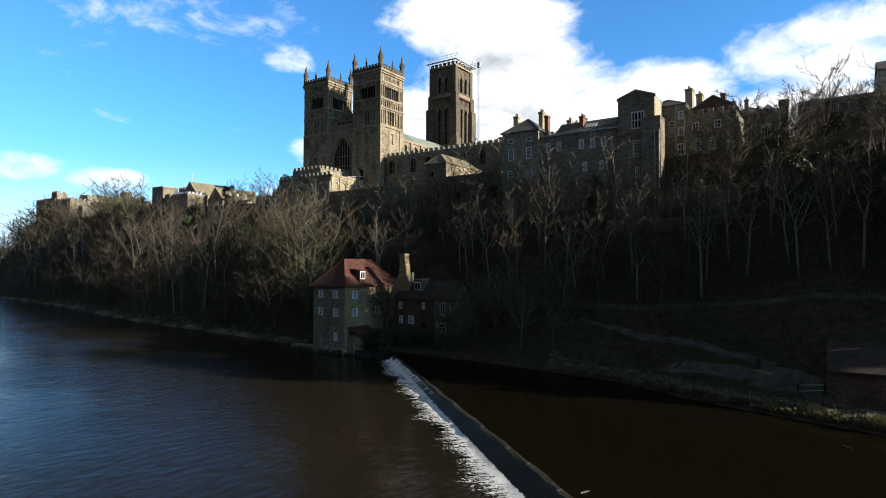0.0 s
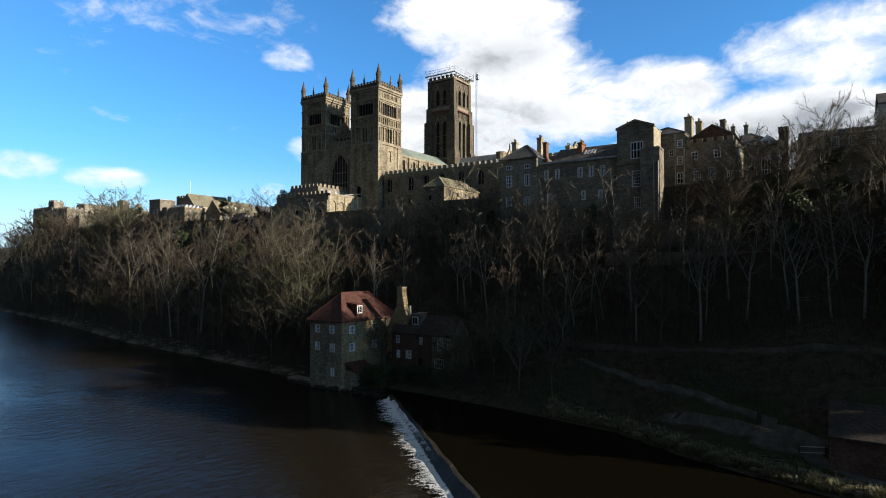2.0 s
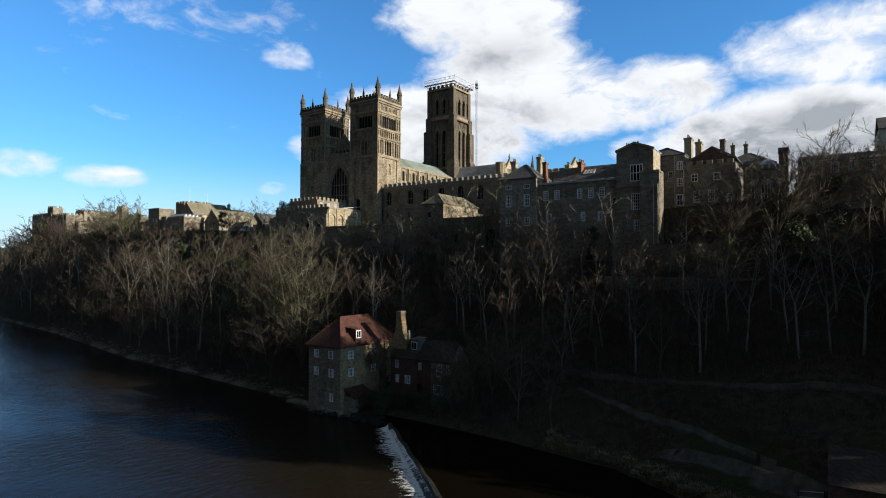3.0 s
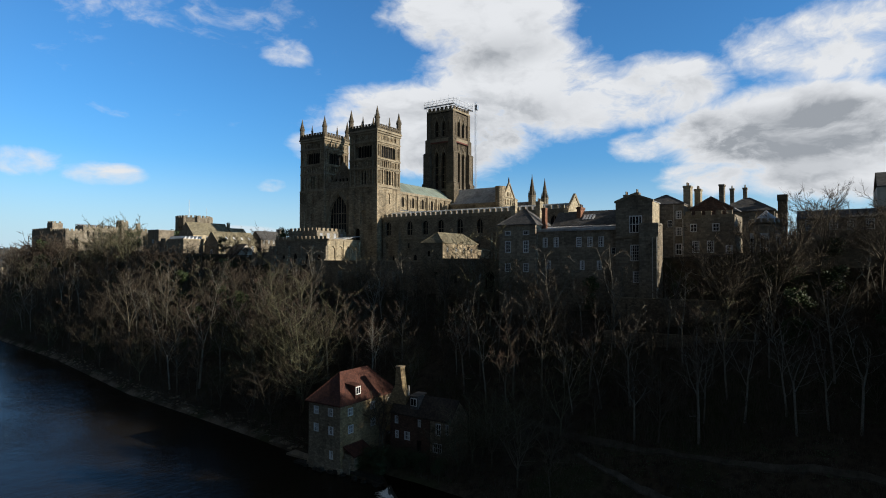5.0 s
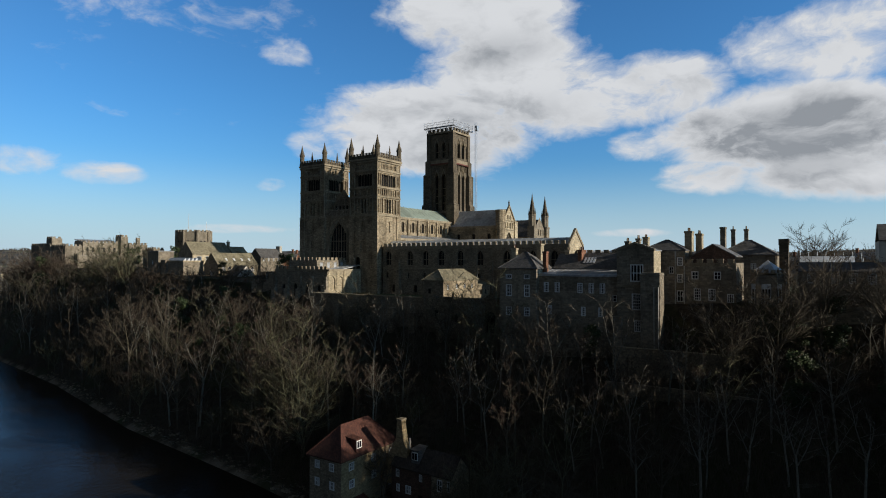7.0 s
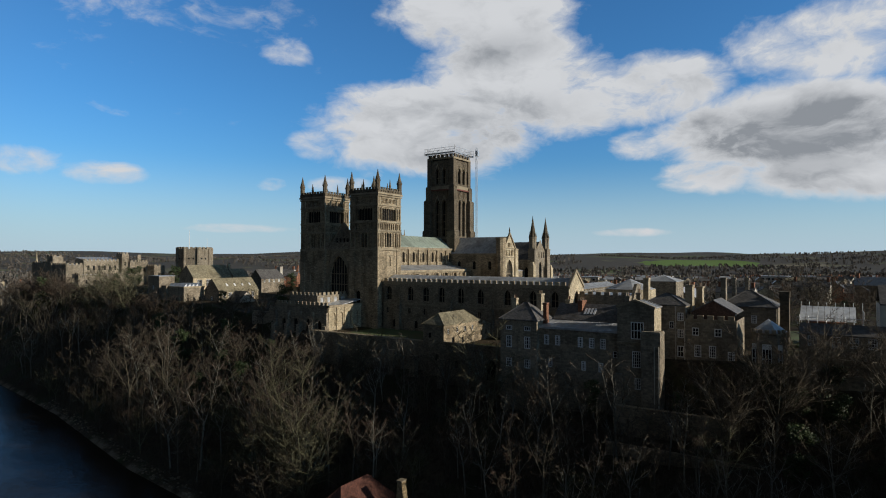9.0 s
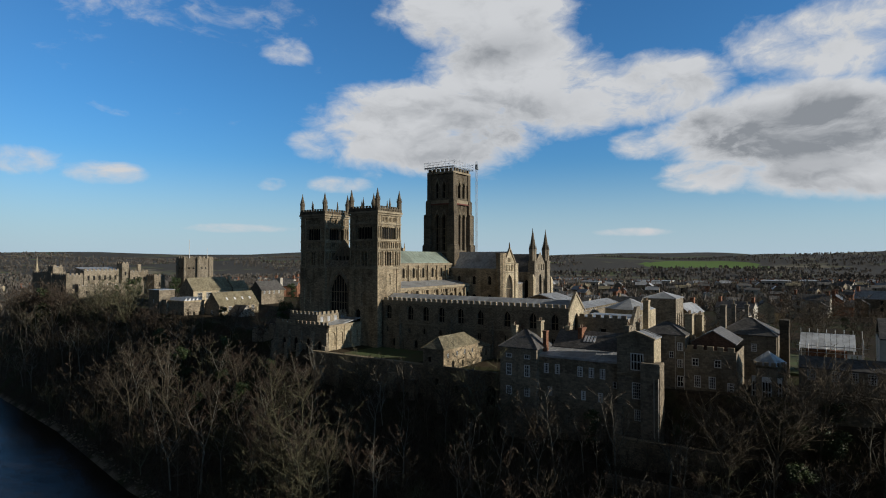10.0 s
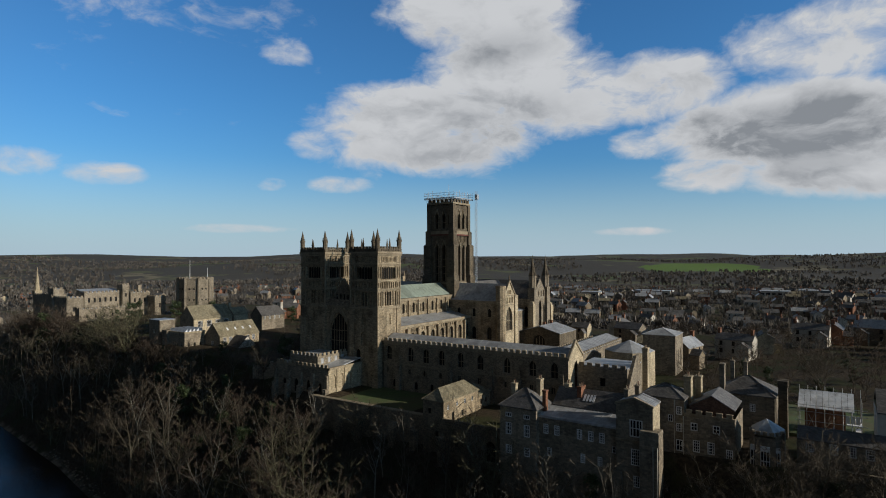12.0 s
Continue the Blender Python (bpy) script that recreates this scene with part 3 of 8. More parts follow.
# ---- the lie of the land ----
BANK_X = [-900, -411, -243, -162, -122, -100, -70, -57, -40, -23, -15, -7, 3, 60, 200, 900]
BANK_Y = [205, 125, 104, 88.5, 84.5, 82, 77.5, 79, 77.5, 74.6, 70.0, 67.1, 64.2, 55, 40, -60]
EDGE_X = [-900, -470, -415, -345, -241, -165, -132, -100, -62, -30, 0, 60, 900]
EDGE_Y = [420, 190, 158, 154, 142, 134, 125, 123.5, 121, 121, 120, 118, 60]
TOP_X = [-900, -560, -480, -330, -241, -160, -120, -60, -30, 0, 60, 900]
TOP_Z = [12, 14, 40, 43, 41, 38, 36.0, 36.5, 38, 40, 40, 40]


def smooth(a, b, v):
    t = np.clip((v - a) / (b - a), 0, 1)
    return t * t * (3 - 2 * t)


def land(x, y):
    """Height of the ground, for numbers or arrays."""
    x, y = np.asarray(x, float), np.asarray(y, float)
    yb, ye, zt = np.interp(x, BANK_X, BANK_Y), np.interp(x, EDGE_X, EDGE_Y), np.interp(x, TOP_X, TOP_Z)
    base = np.interp(x, [-72, -58], [1.0, 2.0])
    low = zt - np.interp(x, [-330, -150, -120], [3.0, 4.0, 7.0])
    s = np.clip((y - yb) / (ye - yb), 0, 1)
    ripple = 0.5 * np.sin(x * 0.31 + y * 0.17) + 0.4 * np.sin(x * 0.13 - y * 0.41) + 0.25 * np.sin(x * 0.9 + 1.3) * np.sin(y * 0.8)
    hill = base + (low - base) * (0.80 * s + 0.20 * s ** 2) + ripple * np.sin(np.pi * s) * 1.1
    hill = hill + (zt - low) * smooth(0.0, 3.0, y - ye)
    # level yard of the mill
    yard = smooth(-86, -82, x) * smooth(-48, -53, x) * smooth(93.5, 88.5, y)
    hill = hill * (1 - yard) + np.minimum(hill, 2.4) * yard
    # level strip of the riverside path
    shelf = smooth(-34, -24, x) * smooth(10.5, 5.5, y - yb)
    hill = hill * (1 - shelf) + np.minimum(hill, 2.0 + 0.04 * (y - yb)) * shelf
    bed = np.maximum(base - (yb - y) * 0.45, -2.2)
    bed = bed + np.maximum(-14 - y, 0) * 0.5
    near = np.where(y < yb, np.minimum(bed, 24), hill)
    # the far side of the neck of land, and the country beyond
    r = np.hypot(x, y)
    end = 345 + 0.12 * (x + 100)
    fall = smooth(0, 70, y - end)
    side = smooth(-500, -600, x) * smooth(60, 140, y - yb)
    valley = 14 + 5 * np.sin(x * 0.011 + 1) * np.sin(y * 0.009) + 18 * smooth(90, 420, y - end)
    far = 22 + 78 * smooth(900, 4600, r) + 26 * np.sin(x * 0.0017 + 0.6) * np.sin(y * 0.0021 + 0.4) * smooth(900, 2600, r) + 9 * np.sin(x * 0.0061) * np.cos(y * 0.0047 + 1) * smooth(700, 2000, r)
    out = valley + (far - valley) * smooth(500, 1300, r)
    w = np.maximum(fall, side)
    w = np.maximum(w, smooth(520, 900, np.abs(x + 60)) * smooth(0, 60, y - yb))
    return near * (1 - w) + out * w


def zland(x, y):
    return float(land(x, y))


def grade(lo, hi, step, reach, grow=1.12):
    mid = list(np.arange(lo, hi + step / 2, step))
    d, a, b = step, lo, hi
    left, right = [], []
    while a > -reach or b < reach:
        d *= grow
        if a > -reach:
            a -= d
            left.append(a)
        if b < reach:
            b += d
            right.append(b)
    return np.array(left[::-1] + mid + right)


GRID = {}


def zmesh(x, y):
    """Height of the ground sheet between its corners."""
    i = int(np.clip(np.searchsorted(GRID["x"], x) - 1, 0, len(GRID["x"]) - 2))
    j = int(np.clip(np.searchsorted(GRID["y"], y) - 1, 0, len(GRID["y"]) - 2))
    u = (x - GRID["x"][i]) / (GRID["x"][i + 1] - GRID["x"][i])
    v = (y - GRID["y"][j]) / (GRID["y"][j + 1] - GRID["y"][j])
    z = GRID["z"]
    return float((z[j, i] * (1 - u) + z[j, i + 1] * u) * (1 - v) + (z[j + 1, i] * (1 - u) + z[j + 1, i + 1] * u) * v)


def build_ground():
    xs, ys = grade(-400, 40, 2.6, 4700, 1.13), grade(55, 240, 2.0, 4700, 1.13)
    ys = ys[ys > -900]
    X, Y = np.meshgrid(xs, ys)
    Z = land(X, Y)
    GRID.update(x=xs, y=ys, z=Z)
    nx, ny = len(xs), len(ys)
    m = bpy.data.meshes.new("ground")
    idx = np.arange(nx * ny).reshape(ny, nx)
    quads = np.stack([idx[:-1, :-1], idx[:-1, 1:], idx[1:, 1:], idx[1:, :-1]], -1).reshape(-1, 4)
    m.from_pydata(np.stack([X, Y, Z], -1).reshape(-1, 3).tolist(), [], quads.tolist())
    m.materials.append(GROUND)
    m.polygons.foreach_set("use_smooth", [True] * len(m.polygons))
    tagged(new("ground", m), "steep wooded river bank of brown leaf litter and rough grass", "ground", kind="structure")


build_ground()

# ---- river and weir ----
CREST_A, CREST_B = Vector((-59.5, 74.0)), Vector((28.0, -1.8))
WAY = (CREST_B - CREST_A).normalized()
DOWN = Vector((WAY.y, -WAY.x))
if DOWN.x > 0:
    DOWN = -DOWN


def weir_point(s, d, z):
    p = CREST_A + WAY * s + DOWN * d
    return (p.x, p.y, z)


def build_river():
    L = (CREST_B - CREST_A).length
    g = Geo()
    a, b = CREST_A - WAY * 25, CREST_B + WAY * 60
    low = [(a.x, a.y), (b.x, b.y), (-60, -160), (-1200, -160), (-1200, 420), (-300, 200)]
    g.face([(x, y, 0.4) for x, y in low])
    tagged(part("water", g, WATER_LOW, None), "dark rippled river water below a weir", "river", kind="structure")
    g = Geo()
    high = [(a.x, a.y), (a.x + 25, a.y + 20), (900, 120), (900, -160), (b.x, b.y)]
    g.face([(x, y, 1.38) for x, y in high])
    tagged(part("water", g, WATER_HIGH, None), "still dark brown water held back by a weir", "river", kind="structure")
    weir = thing("weir", "old sloping stone river weir with white water at its foot", "weir", at=weir_point(30, 0, 0))
    g = Geo()
    n = 60

    def wide(s):
        return 0.4 + 0.027 * s

    for i in range(n):
        pair = []
        for s, k in ((L * i / n, i), (L * (i + 1) / n, i + 1)):
            o, w = 0.10 * math.sin(k * 1.7), wide(L * k / n)
            pair.append([weir_point(s, d + o, z) for d, z in ((-0.5, -2.0), (-0.5, 1.40), (0.08, 1.46), (0.14, 1.25), (0.14 + w * 0.35, 0.95), (w + 0.1, 0.40), (w + 0.1, -2.0))])
        for k in range(6):
            g.face([pair[0][k], pair[0][k + 1], pair[1][k + 1], pair[1][k]])
    part("apron", g, WET_STONE, weir, "dark wet stone slope with moss")
    rng = random.Random(5)
    blk = Geo().box(-0.62, 0.62, -0.17, 0.17, -0.05, 0.07, 0.03).mesh("cope_stone", WET_STONE)
    ang = math.atan2(WAY.y, WAY.x)
    s = 0.7
    while s < L - 1:
        x, y, z = weir_point(s, -0.18 + rng.uniform(-0.06, 0.06), 1.40 + rng.uniform(-0.03, 0.04))
        placed("cope_stone", blk, weir, Matrix.Translation((x, y, z)) @ Matrix.Rotation(ang + rng.uniform(-0.03, 0.03), 4, "Z"))
        s += 1.28
    # white water: a broken, lumpy sheet below the slope
    g = Geo()
    nu, nv = 200, 22
    flow = []
    for i in range(nu + 1):
        for j in range(nv + 1):
            s, d = (L - 1) * i / nu, -0.8 + 7.6 * j / nv
            q = noise.noise(Vector((s * 0.55, d * 0.35, 0)))
            lump = 0.40 * max(0, 1 - abs(d - 0.4) / 2.0) * (0.8 + 0.3 * q) + 0.05 * noise.noise(Vector((s * 1.7, d * 0.9, 3)))
            z = (0.46 if d > -0.1 else 0.58) + max(0.0, lump) + min(max(0.0, -d) / wide(s), 0.8) * 0.85
            g.v.append(weir_point(s, d + wide(s), z))
            flow.append((s, d))
    for i in range(nu):
        for j in range(nv):
            k = i * (nv + 1) + j
            g.f.append((k, k + 1, k + nv + 2, k + nv + 1))
    m = g.mesh("white_water", FOAM, True)
    uv = m.uv_layers.new(name="flow")
    for loop in m.loops:
        uv.data[loop.index].uv = flow[loop.vertex_index]
    part("white_water", m, FOAM, weir, "white foaming water streaked downstream")


build_river()


# ---- the cathedral ----
GZ = 35.5
cath = thing("cathedral", "great sandstone cathedral with two west towers and a taller crossing tower", "cathedral", at=(-139.7, 200, GZ))


def tower_west(x0, x1, y0, y1, door=False):
    """One of the paired west towers, with its blind arcades, belfry and pinnacles."""
    for face, c, a, b in (("W", y0, x0, x1), ("S", x1, y0, y1), ("N", x0, y0, y1), ("E", y1, x0, x1)):
        m = (a + b) / 2
        k = b - a
        q = 1.9
        holes = []
        if face in "WS":
            holes += [win(m, 56.2, 1.7, 3.6, "round", "blind", depth=0.35)]
            if face == "W":
                holes += [win(m, 49.4, 2.6, 4.6, "round", "blind", depth=0.45)]
                if door:
                    holes += [win(-130.9, 44.2, 2.2, 4.0, "round", "void", depth=0.8)]
        # tall arcade with two open lights
        step = (k - 2 * q) / 6
        for i in range(6):
            fill = "void" if i in (2, 3) else "blind"
            holes.append(win(a + q + step * (i + 0.5), 62.5, step * (0.80 if fill == "void" else 0.66), 4.7, "round", fill, depth=0.9 if fill == "void" else 0.4))
        holes += row(7, a + q, b - q, 68.3, (k - 2 * q) / 7 * 0.66, 2.0, depth=0.35)
        bw = (k - 2 * q - 0.8) / 4
        holes.append(win(m, 71.3, bw * 4, 4.3, "rect", "void", depth=1.3))
        at = MAPS[face](c)
        for i in range(1, 6):
            u = m - bw * 2 + bw * 4 * i / 6
            part("colonnette", Geo().tube(at(u, 71.3, 0.3), at(u, 75.6, 0.3), 0.10 if i % 3 else 0.18, 0.10 if i % 3 else 0.18, 6, False), STONE_DARK, cath)
        for i in range(6):
            u0, u1 = m - bw * 2 + bw * 4 * i / 6, m - bw * 2 + bw * 4 * (i + 1) / 6
            n = 8
            arch = [(u0, 75.6), (u0, 74.9)] + [((u0 + u1) / 2 - (u1 - u0) / 2 * math.cos(math.pi * j / n), 74.7 + (u1 - u0) / 2 * 0.9 * math.sin(math.pi * j / n)) for j in range(n + 1)] + [(u1, 74.9), (u1, 75.6)]
            part("arch", Geo().prism([at(*p, 0.2) for p in arch], Vector(at(0, 0, 0.55)) - Vector(at(0, 0, 0.2))), STONE, cath)
        holes += row(11, a + q, b - q, 77.0, (k - 2 * q) / 11 * 0.62, 1.5, "pointed", depth=0.25)
        for s in (a + 0.95, b - 0.95):
            for z, h in ((62.6, 4.4), (68.4, 1.8), (71.6, 3.8)):
                for off in (-0.42, 0.42):
                    holes.append(win(s + off, z, 0.5, h, "round", "blind", depth=0.28))
        facade(cath, face, c, (a, b, GZ - 8, 80.3), holes, STONE, 0.5, "tower_wall")
    # clasping corner buttresses
    for cx, sx in ((x0, 1), (x1, -1)):
        for cy, sy in ((y0, 1), (y1, -1)):
            g = Geo()
            g.box(min(cx - sx * 0.28, cx + sx * 1.9), max(cx - sx * 0.28, cx + sx * 1.9), min(cy - sy * 0.28, cy + sy * 1.9), max(cy - sy * 0.28, cy + sy * 1.9), GZ - 8, 61.6)
            part("buttress", g, STONE, cath)
            for lx, ly, wx, wy in ((cx + sx * 1.95, cy - sy * 0.03, 0.16, 0.16), (cx - sx * 0.03, cy + sy * 1.95, 0.16, 0.16), (cx, cy, 0.24, 0.24)):
                part("shaft", Geo().tube((lx, ly, 61.6), (lx, ly, 79.2), wx, wx, 8), TRIM, cath)
    for z, h, o in ((61.5, 0.5, 0.34), (67.55, 0.4, 0.28), (70.55, 0.45, 0.3), (76.1, 0.45, 0.3), (79.0, 0.5, 0.42), (79.7, 0.6, 0.6)):
        band(cath, x0, x1, y0, y1, z, z + h, o)
    part("tower_roof", Geo().box(x0, x1, y0, y1, 80.0, 80.35), LEAD, cath)
    # pierced parapet
    for face, c, a, b in (("W", y0 - 0.45, x0, x1), ("S", x1 + 0.45, y0, y1), ("N", x0 - 0.45, y0, y1), ("E", y1 + 0.45, x0, x1)):
        facade(cath, face, c, (a - 0.4, b + 0.4, 80.3, 81.35), row(13, a, b, 80.5, 0.5, 0.62, "pointed", "blind", depth=0.22), STONE_DARK, 0.2, "parapet")
        at = MAPS[face](c + (0.3 if face in "WN" else -0.3))
        part("parapet", Geo().prism([at(a, 80.3, -0.05), at(b, 80.3, -0.05), at(b, 81.3, -0.05), at(a, 81.3, -0.05)], Vector(at(0, 0, 0.15)) - Vector(at(0, 0, -0.05))), STONE_DARK, cath)
        p, q = at(a, 0, 0), at(b, 0, 0)
        battlement(cath, p[:2], q[:2], 81.3, 0.75, 0.75, 0.6, 0.35, STONE_DARK)
    for px in (x0 + 0.2, x1 - 0.2):
        for py in (y0 + 0.2, y1 - 0.2):
            pinnacle(cath, px, py, 79.8, 87.8, 0.82)
    for px, py in (((x0 + x1) / 2, y0 - 0.3), ((x0 + x1) / 2, y1 + 0.3), (x0 - 0.3, (y0 + y1) / 2), (x1 + 0.3, (y0 + y1) / 2)):
        pinnacle(cath, px, py, 80.3, 84.9, 0.34)


TX0, TX1, TX2, TX3 = -157.7, -146.2, -134.2, -122.5
TY0, TY1 = 145.3, 157.0
tower_west(TX0, TX1, TY0, TY1)
tower_west(TX2, TX3, TY0, TY1, True)


def west_front():
    a, b = TX1, TX2
    m = (a + b) / 2
    holes = [win(m, 46.5, 8.4, 13.2, "pointed", "leaded", bars=(7, 3), bar=0.22, depth=1.0)]
    facade(cath, "W", 146.0, (a, b, GZ - 8, 61.6), holes, STONE, 0.9, "west_wall")
    for w, out in ((9.3, 0.16), (10.6, 0.30)):
        lp = [p for p in outline(win(m, 46.3, w, 13.2 + (w - 8.4) * 0.75, "pointed"))][1:]
        for p, q in zip(lp, lp[1:] + [(lp[-1][0], 46.3)]):
            part("archivolt", Geo().tube((p[0], 146.0 - out * 0.3, p[1]), (q[0], 146.0 - out * 0.3, q[1]), 0.26, 0.26, 6), TRIM, cath)
    band(cath, a, b, 145.9, 146.4, 61.4, 62.0, 0.1)
    facade(cath, "W", 145.75, (a, b, 62.0, 64.2), row(11, a + 0.4, b - 0.4, 62.3, 0.62, 1.5, "round", "blind", depth=0.25), STONE_OLD, 0.3, "gallery")
    part("gallery_floor", Geo().box(a, b, 145.75, 149.0, 61.6, 62.1), TRIM, cath)
    tri = [(a + 0.2, 62.0), (b - 0.2, 62.0), (b - 0.2, 63.6), (m, 70.8), (a + 0.2, 63.6)]
    facade(cath, "W", 148.4, tri, row(5, m - 4.2, m + 4.2, 63.0, 1.1, 2.9, "round", "void", depth=0.6) + row(3, m - 1.8, m + 1.8, 66.4, 0.8, 1.7, "round", "blind", depth=0.4), STONE_OLD, 0.5, "gable")
    for s in (-1, 1):
        g = Geo().prism([(m + s * 5.9, 148.0, 63.3), (m + s * 5.9, 148.0, 63.9), (m, 148.0, 71.3), (m, 148.0, 70.6)], (0, 0.9, 0))
        part("coping", g, TRIM, cath)
    gable_roof(cath, a, b, 148.9, 207.4, 63.2, 70.2 - 2.6, "y", LEAD_GREEN, 0.0, "nave_roof", "weathered green-grey lead nave roof", 2.4)


west_front()


def nave():
    y0, y1 = TY1, 207.4
    n = 8
    step = (y1 - y0) / n
    xs, xa = -133.2, -124.2
    holes, low = [], []
    for i in range(n):
        y = y0 + step * (i + 0.5)
        holes += [win(y, 57.6, 1.7, 3.7, "round", "leaded", depth=0.6, bars=(2, 1), bar=0.12), win(y - 1.8, 57.6, 0.9, 3.0, "round", "blind", depth=0.3), win(y + 1.8, 57.6, 0.9, 3.0, "round", "blind", depth=0.3)]
        low.append(win(y, 46.5, 2.4, 5.2, "round", "leaded", depth=0.8, bars=(3, 2), bar=0.16))
        for k in (-1.9, -0.65, 0.65, 1.9):
            low.append(win(y + k * 1.0, 52.2, 0.75, 1.3, "round", "blind", depth=0.25))
        part("buttress", Geo().box(xs - 0.3, xs + 0.55, y0 + step * i - 0.5, y0 + step * i + 0.5, 55.0, 62.4), STONE, cath)
        part("buttress", Geo().box(xa - 0.3, xa + 0.8, y0 + step * i - 0.7, y0 + step * i + 0.7, GZ - 2, 53.4), STONE, cath)
    facade(cath, "S", xs, (y0, y1, 55.0, 62.7), holes, STONE, 0.5, "clerestory_wall")
    facade(cath, "S", xa, (y0, y1, GZ - 2, 54.3), low, STONE, 0.6, "aisle_wall")
    facade(cath, "N", -146.2, (y0, y1, 55.0, 62.7), [], STONE, 0.5, "clerestory_wall")
    facade(cath, "N", -155.2, (y0, y1, GZ - 2, 54.3), [], STONE, 0.5, "aisle_wall")
    part("cornice", Geo().box(xs - 0.4, xs + 0.35, y0, y1, 62.2, 63.1), TRIM, cath)
    part("cornice", Geo().box(xa - 0.4, xa + 0.35, y0, y1, 53.9, 54.7), TRIM, cath)
    lean_roof(cath, xs, xa, y0, y1, 54.4, 56.3, "-x", LEAD, "aisle_roof", 2.0, "pale grey lead aisle roof")
    lean_roof(cath, -155.2, -146.2, y0, y1, 54.4, 56.3, "+x", LEAD, "aisle_roof", 2.0)


nave()


def crossing_tower():
    x0, x1, y0, y1 = -146.6, -133.9, 207.9, 220.9
    for face, c, a, b in (("W", y0, x0, x1), ("S", x1, y0, y1), ("N", x0, y0, y1), ("E", y1, x0, x1)):
        m = (a + b) / 2
        holes = []
        for s in (-1.75, 1.75):
            holes.append(win(m + s, 68.5, 2.1, 15.6, "pointed", "void", depth=1.2, bars=(2, 4), bar=0.22))
            holes.append(win(m + s, 91.0, 2.0, 6.6, "pointed", "void", depth=1.1, bars=(2, 2), bar=0.2))
        for s in (-4.5, 4.5):
            holes.append(win(m + s, 70.0, 1.2, 13.5, "pointed", "blind", depth=0.35))
            holes.append(win(m + s, 91.4, 1.1, 5.6, "pointed", "blind", depth=0.3))
        holes += row(8, a + 2.2, b - 2.2, 85.3, 0.75, 2.6, "pointed", depth=0.25)
        facade(cath, face, c, (a, b, 54.0, 101.6), holes, STONE_DARK, 0.6, "crossing_wall")
        at = MAPS[face](c)
        # canopies over the bell openings
        for s, z in ((-1.75, 97.6), (-1.75, 84.2), (1.75, 97.6), (1.75, 84.2)):
            g = Geo()
            g.prism([at(m + s - 1.35, z - 1.6, -0.25), at(m + s - 1.15, z - 1.6, -0.25), at(m + s, z + 1.5, -0.25), at(m + s, z + 2.0, -0.25)], Vector(at(0, 0, 0.05)) - Vector(at(0, 0, -0.25)))
            g.prism([at(m + s + 1.35, z - 1.6, -0.25), at(m + s + 1.15, z - 1.6, -0.25), at(m + s, z + 1.5, -0.25), at(m + s, z + 2.0, -0.25)], Vector(at(0, 0, 0.05)) - Vector(at(0, 0, -0.25)))
            part("hood", g, TRIM, cath)
        p, q = at(a, 0, -0.2), at(b, 0, -0.2)
        battlement(cath, p[:2], q[:2], 102.2, 1.15, 1.25, 0.85, 0.5, STONE_DARK)
    for cx, sx in ((x0, 1), (x1, -1)):
        for cy, sy in ((y0, 1), (y1, -1)):
            for zlo, zhi, o, w in ((54, 71, 1.9, 1.9), (71, 84, 1.5, 1.8), (84, 90, 0.9, 1.7), (90, 102, 0.45, 1.5)):
                xa, xb = sorted((cx - sx * o, cx + sx * w))
                ya, yb = sorted((cy - sy * o, cy + sy * w))
                g = Geo().box(xa, xb, ya, yb, zlo, zhi - 0.6)
                g.box(xa - 0.08, xb + 0.08, ya - 0.08, yb + 0.08, zhi - 0.6, zhi, 0.35)
                part("buttress", g, STONE_DARK, cath)
    for z, h, o in ((67.4, 0.5, 0.3), (88.6, 1.4, 0.55), (101.4, 0.8, 0.45)):
        band(cath, x0, x1, y0, y1, z, z + h, o)
    part("tower_roof", Geo().box(x0, x1, y0, y1, 101.0, 101.9), LEAD, cath)
    part("corbel_band", Geo().box(x0 - 0.6, x1 + 0.85, y0 - 0.7, y1 + 0.6, 88.0, 88.55), REDBAND, cath, "dull red painted band round the tower")


crossing_tower()


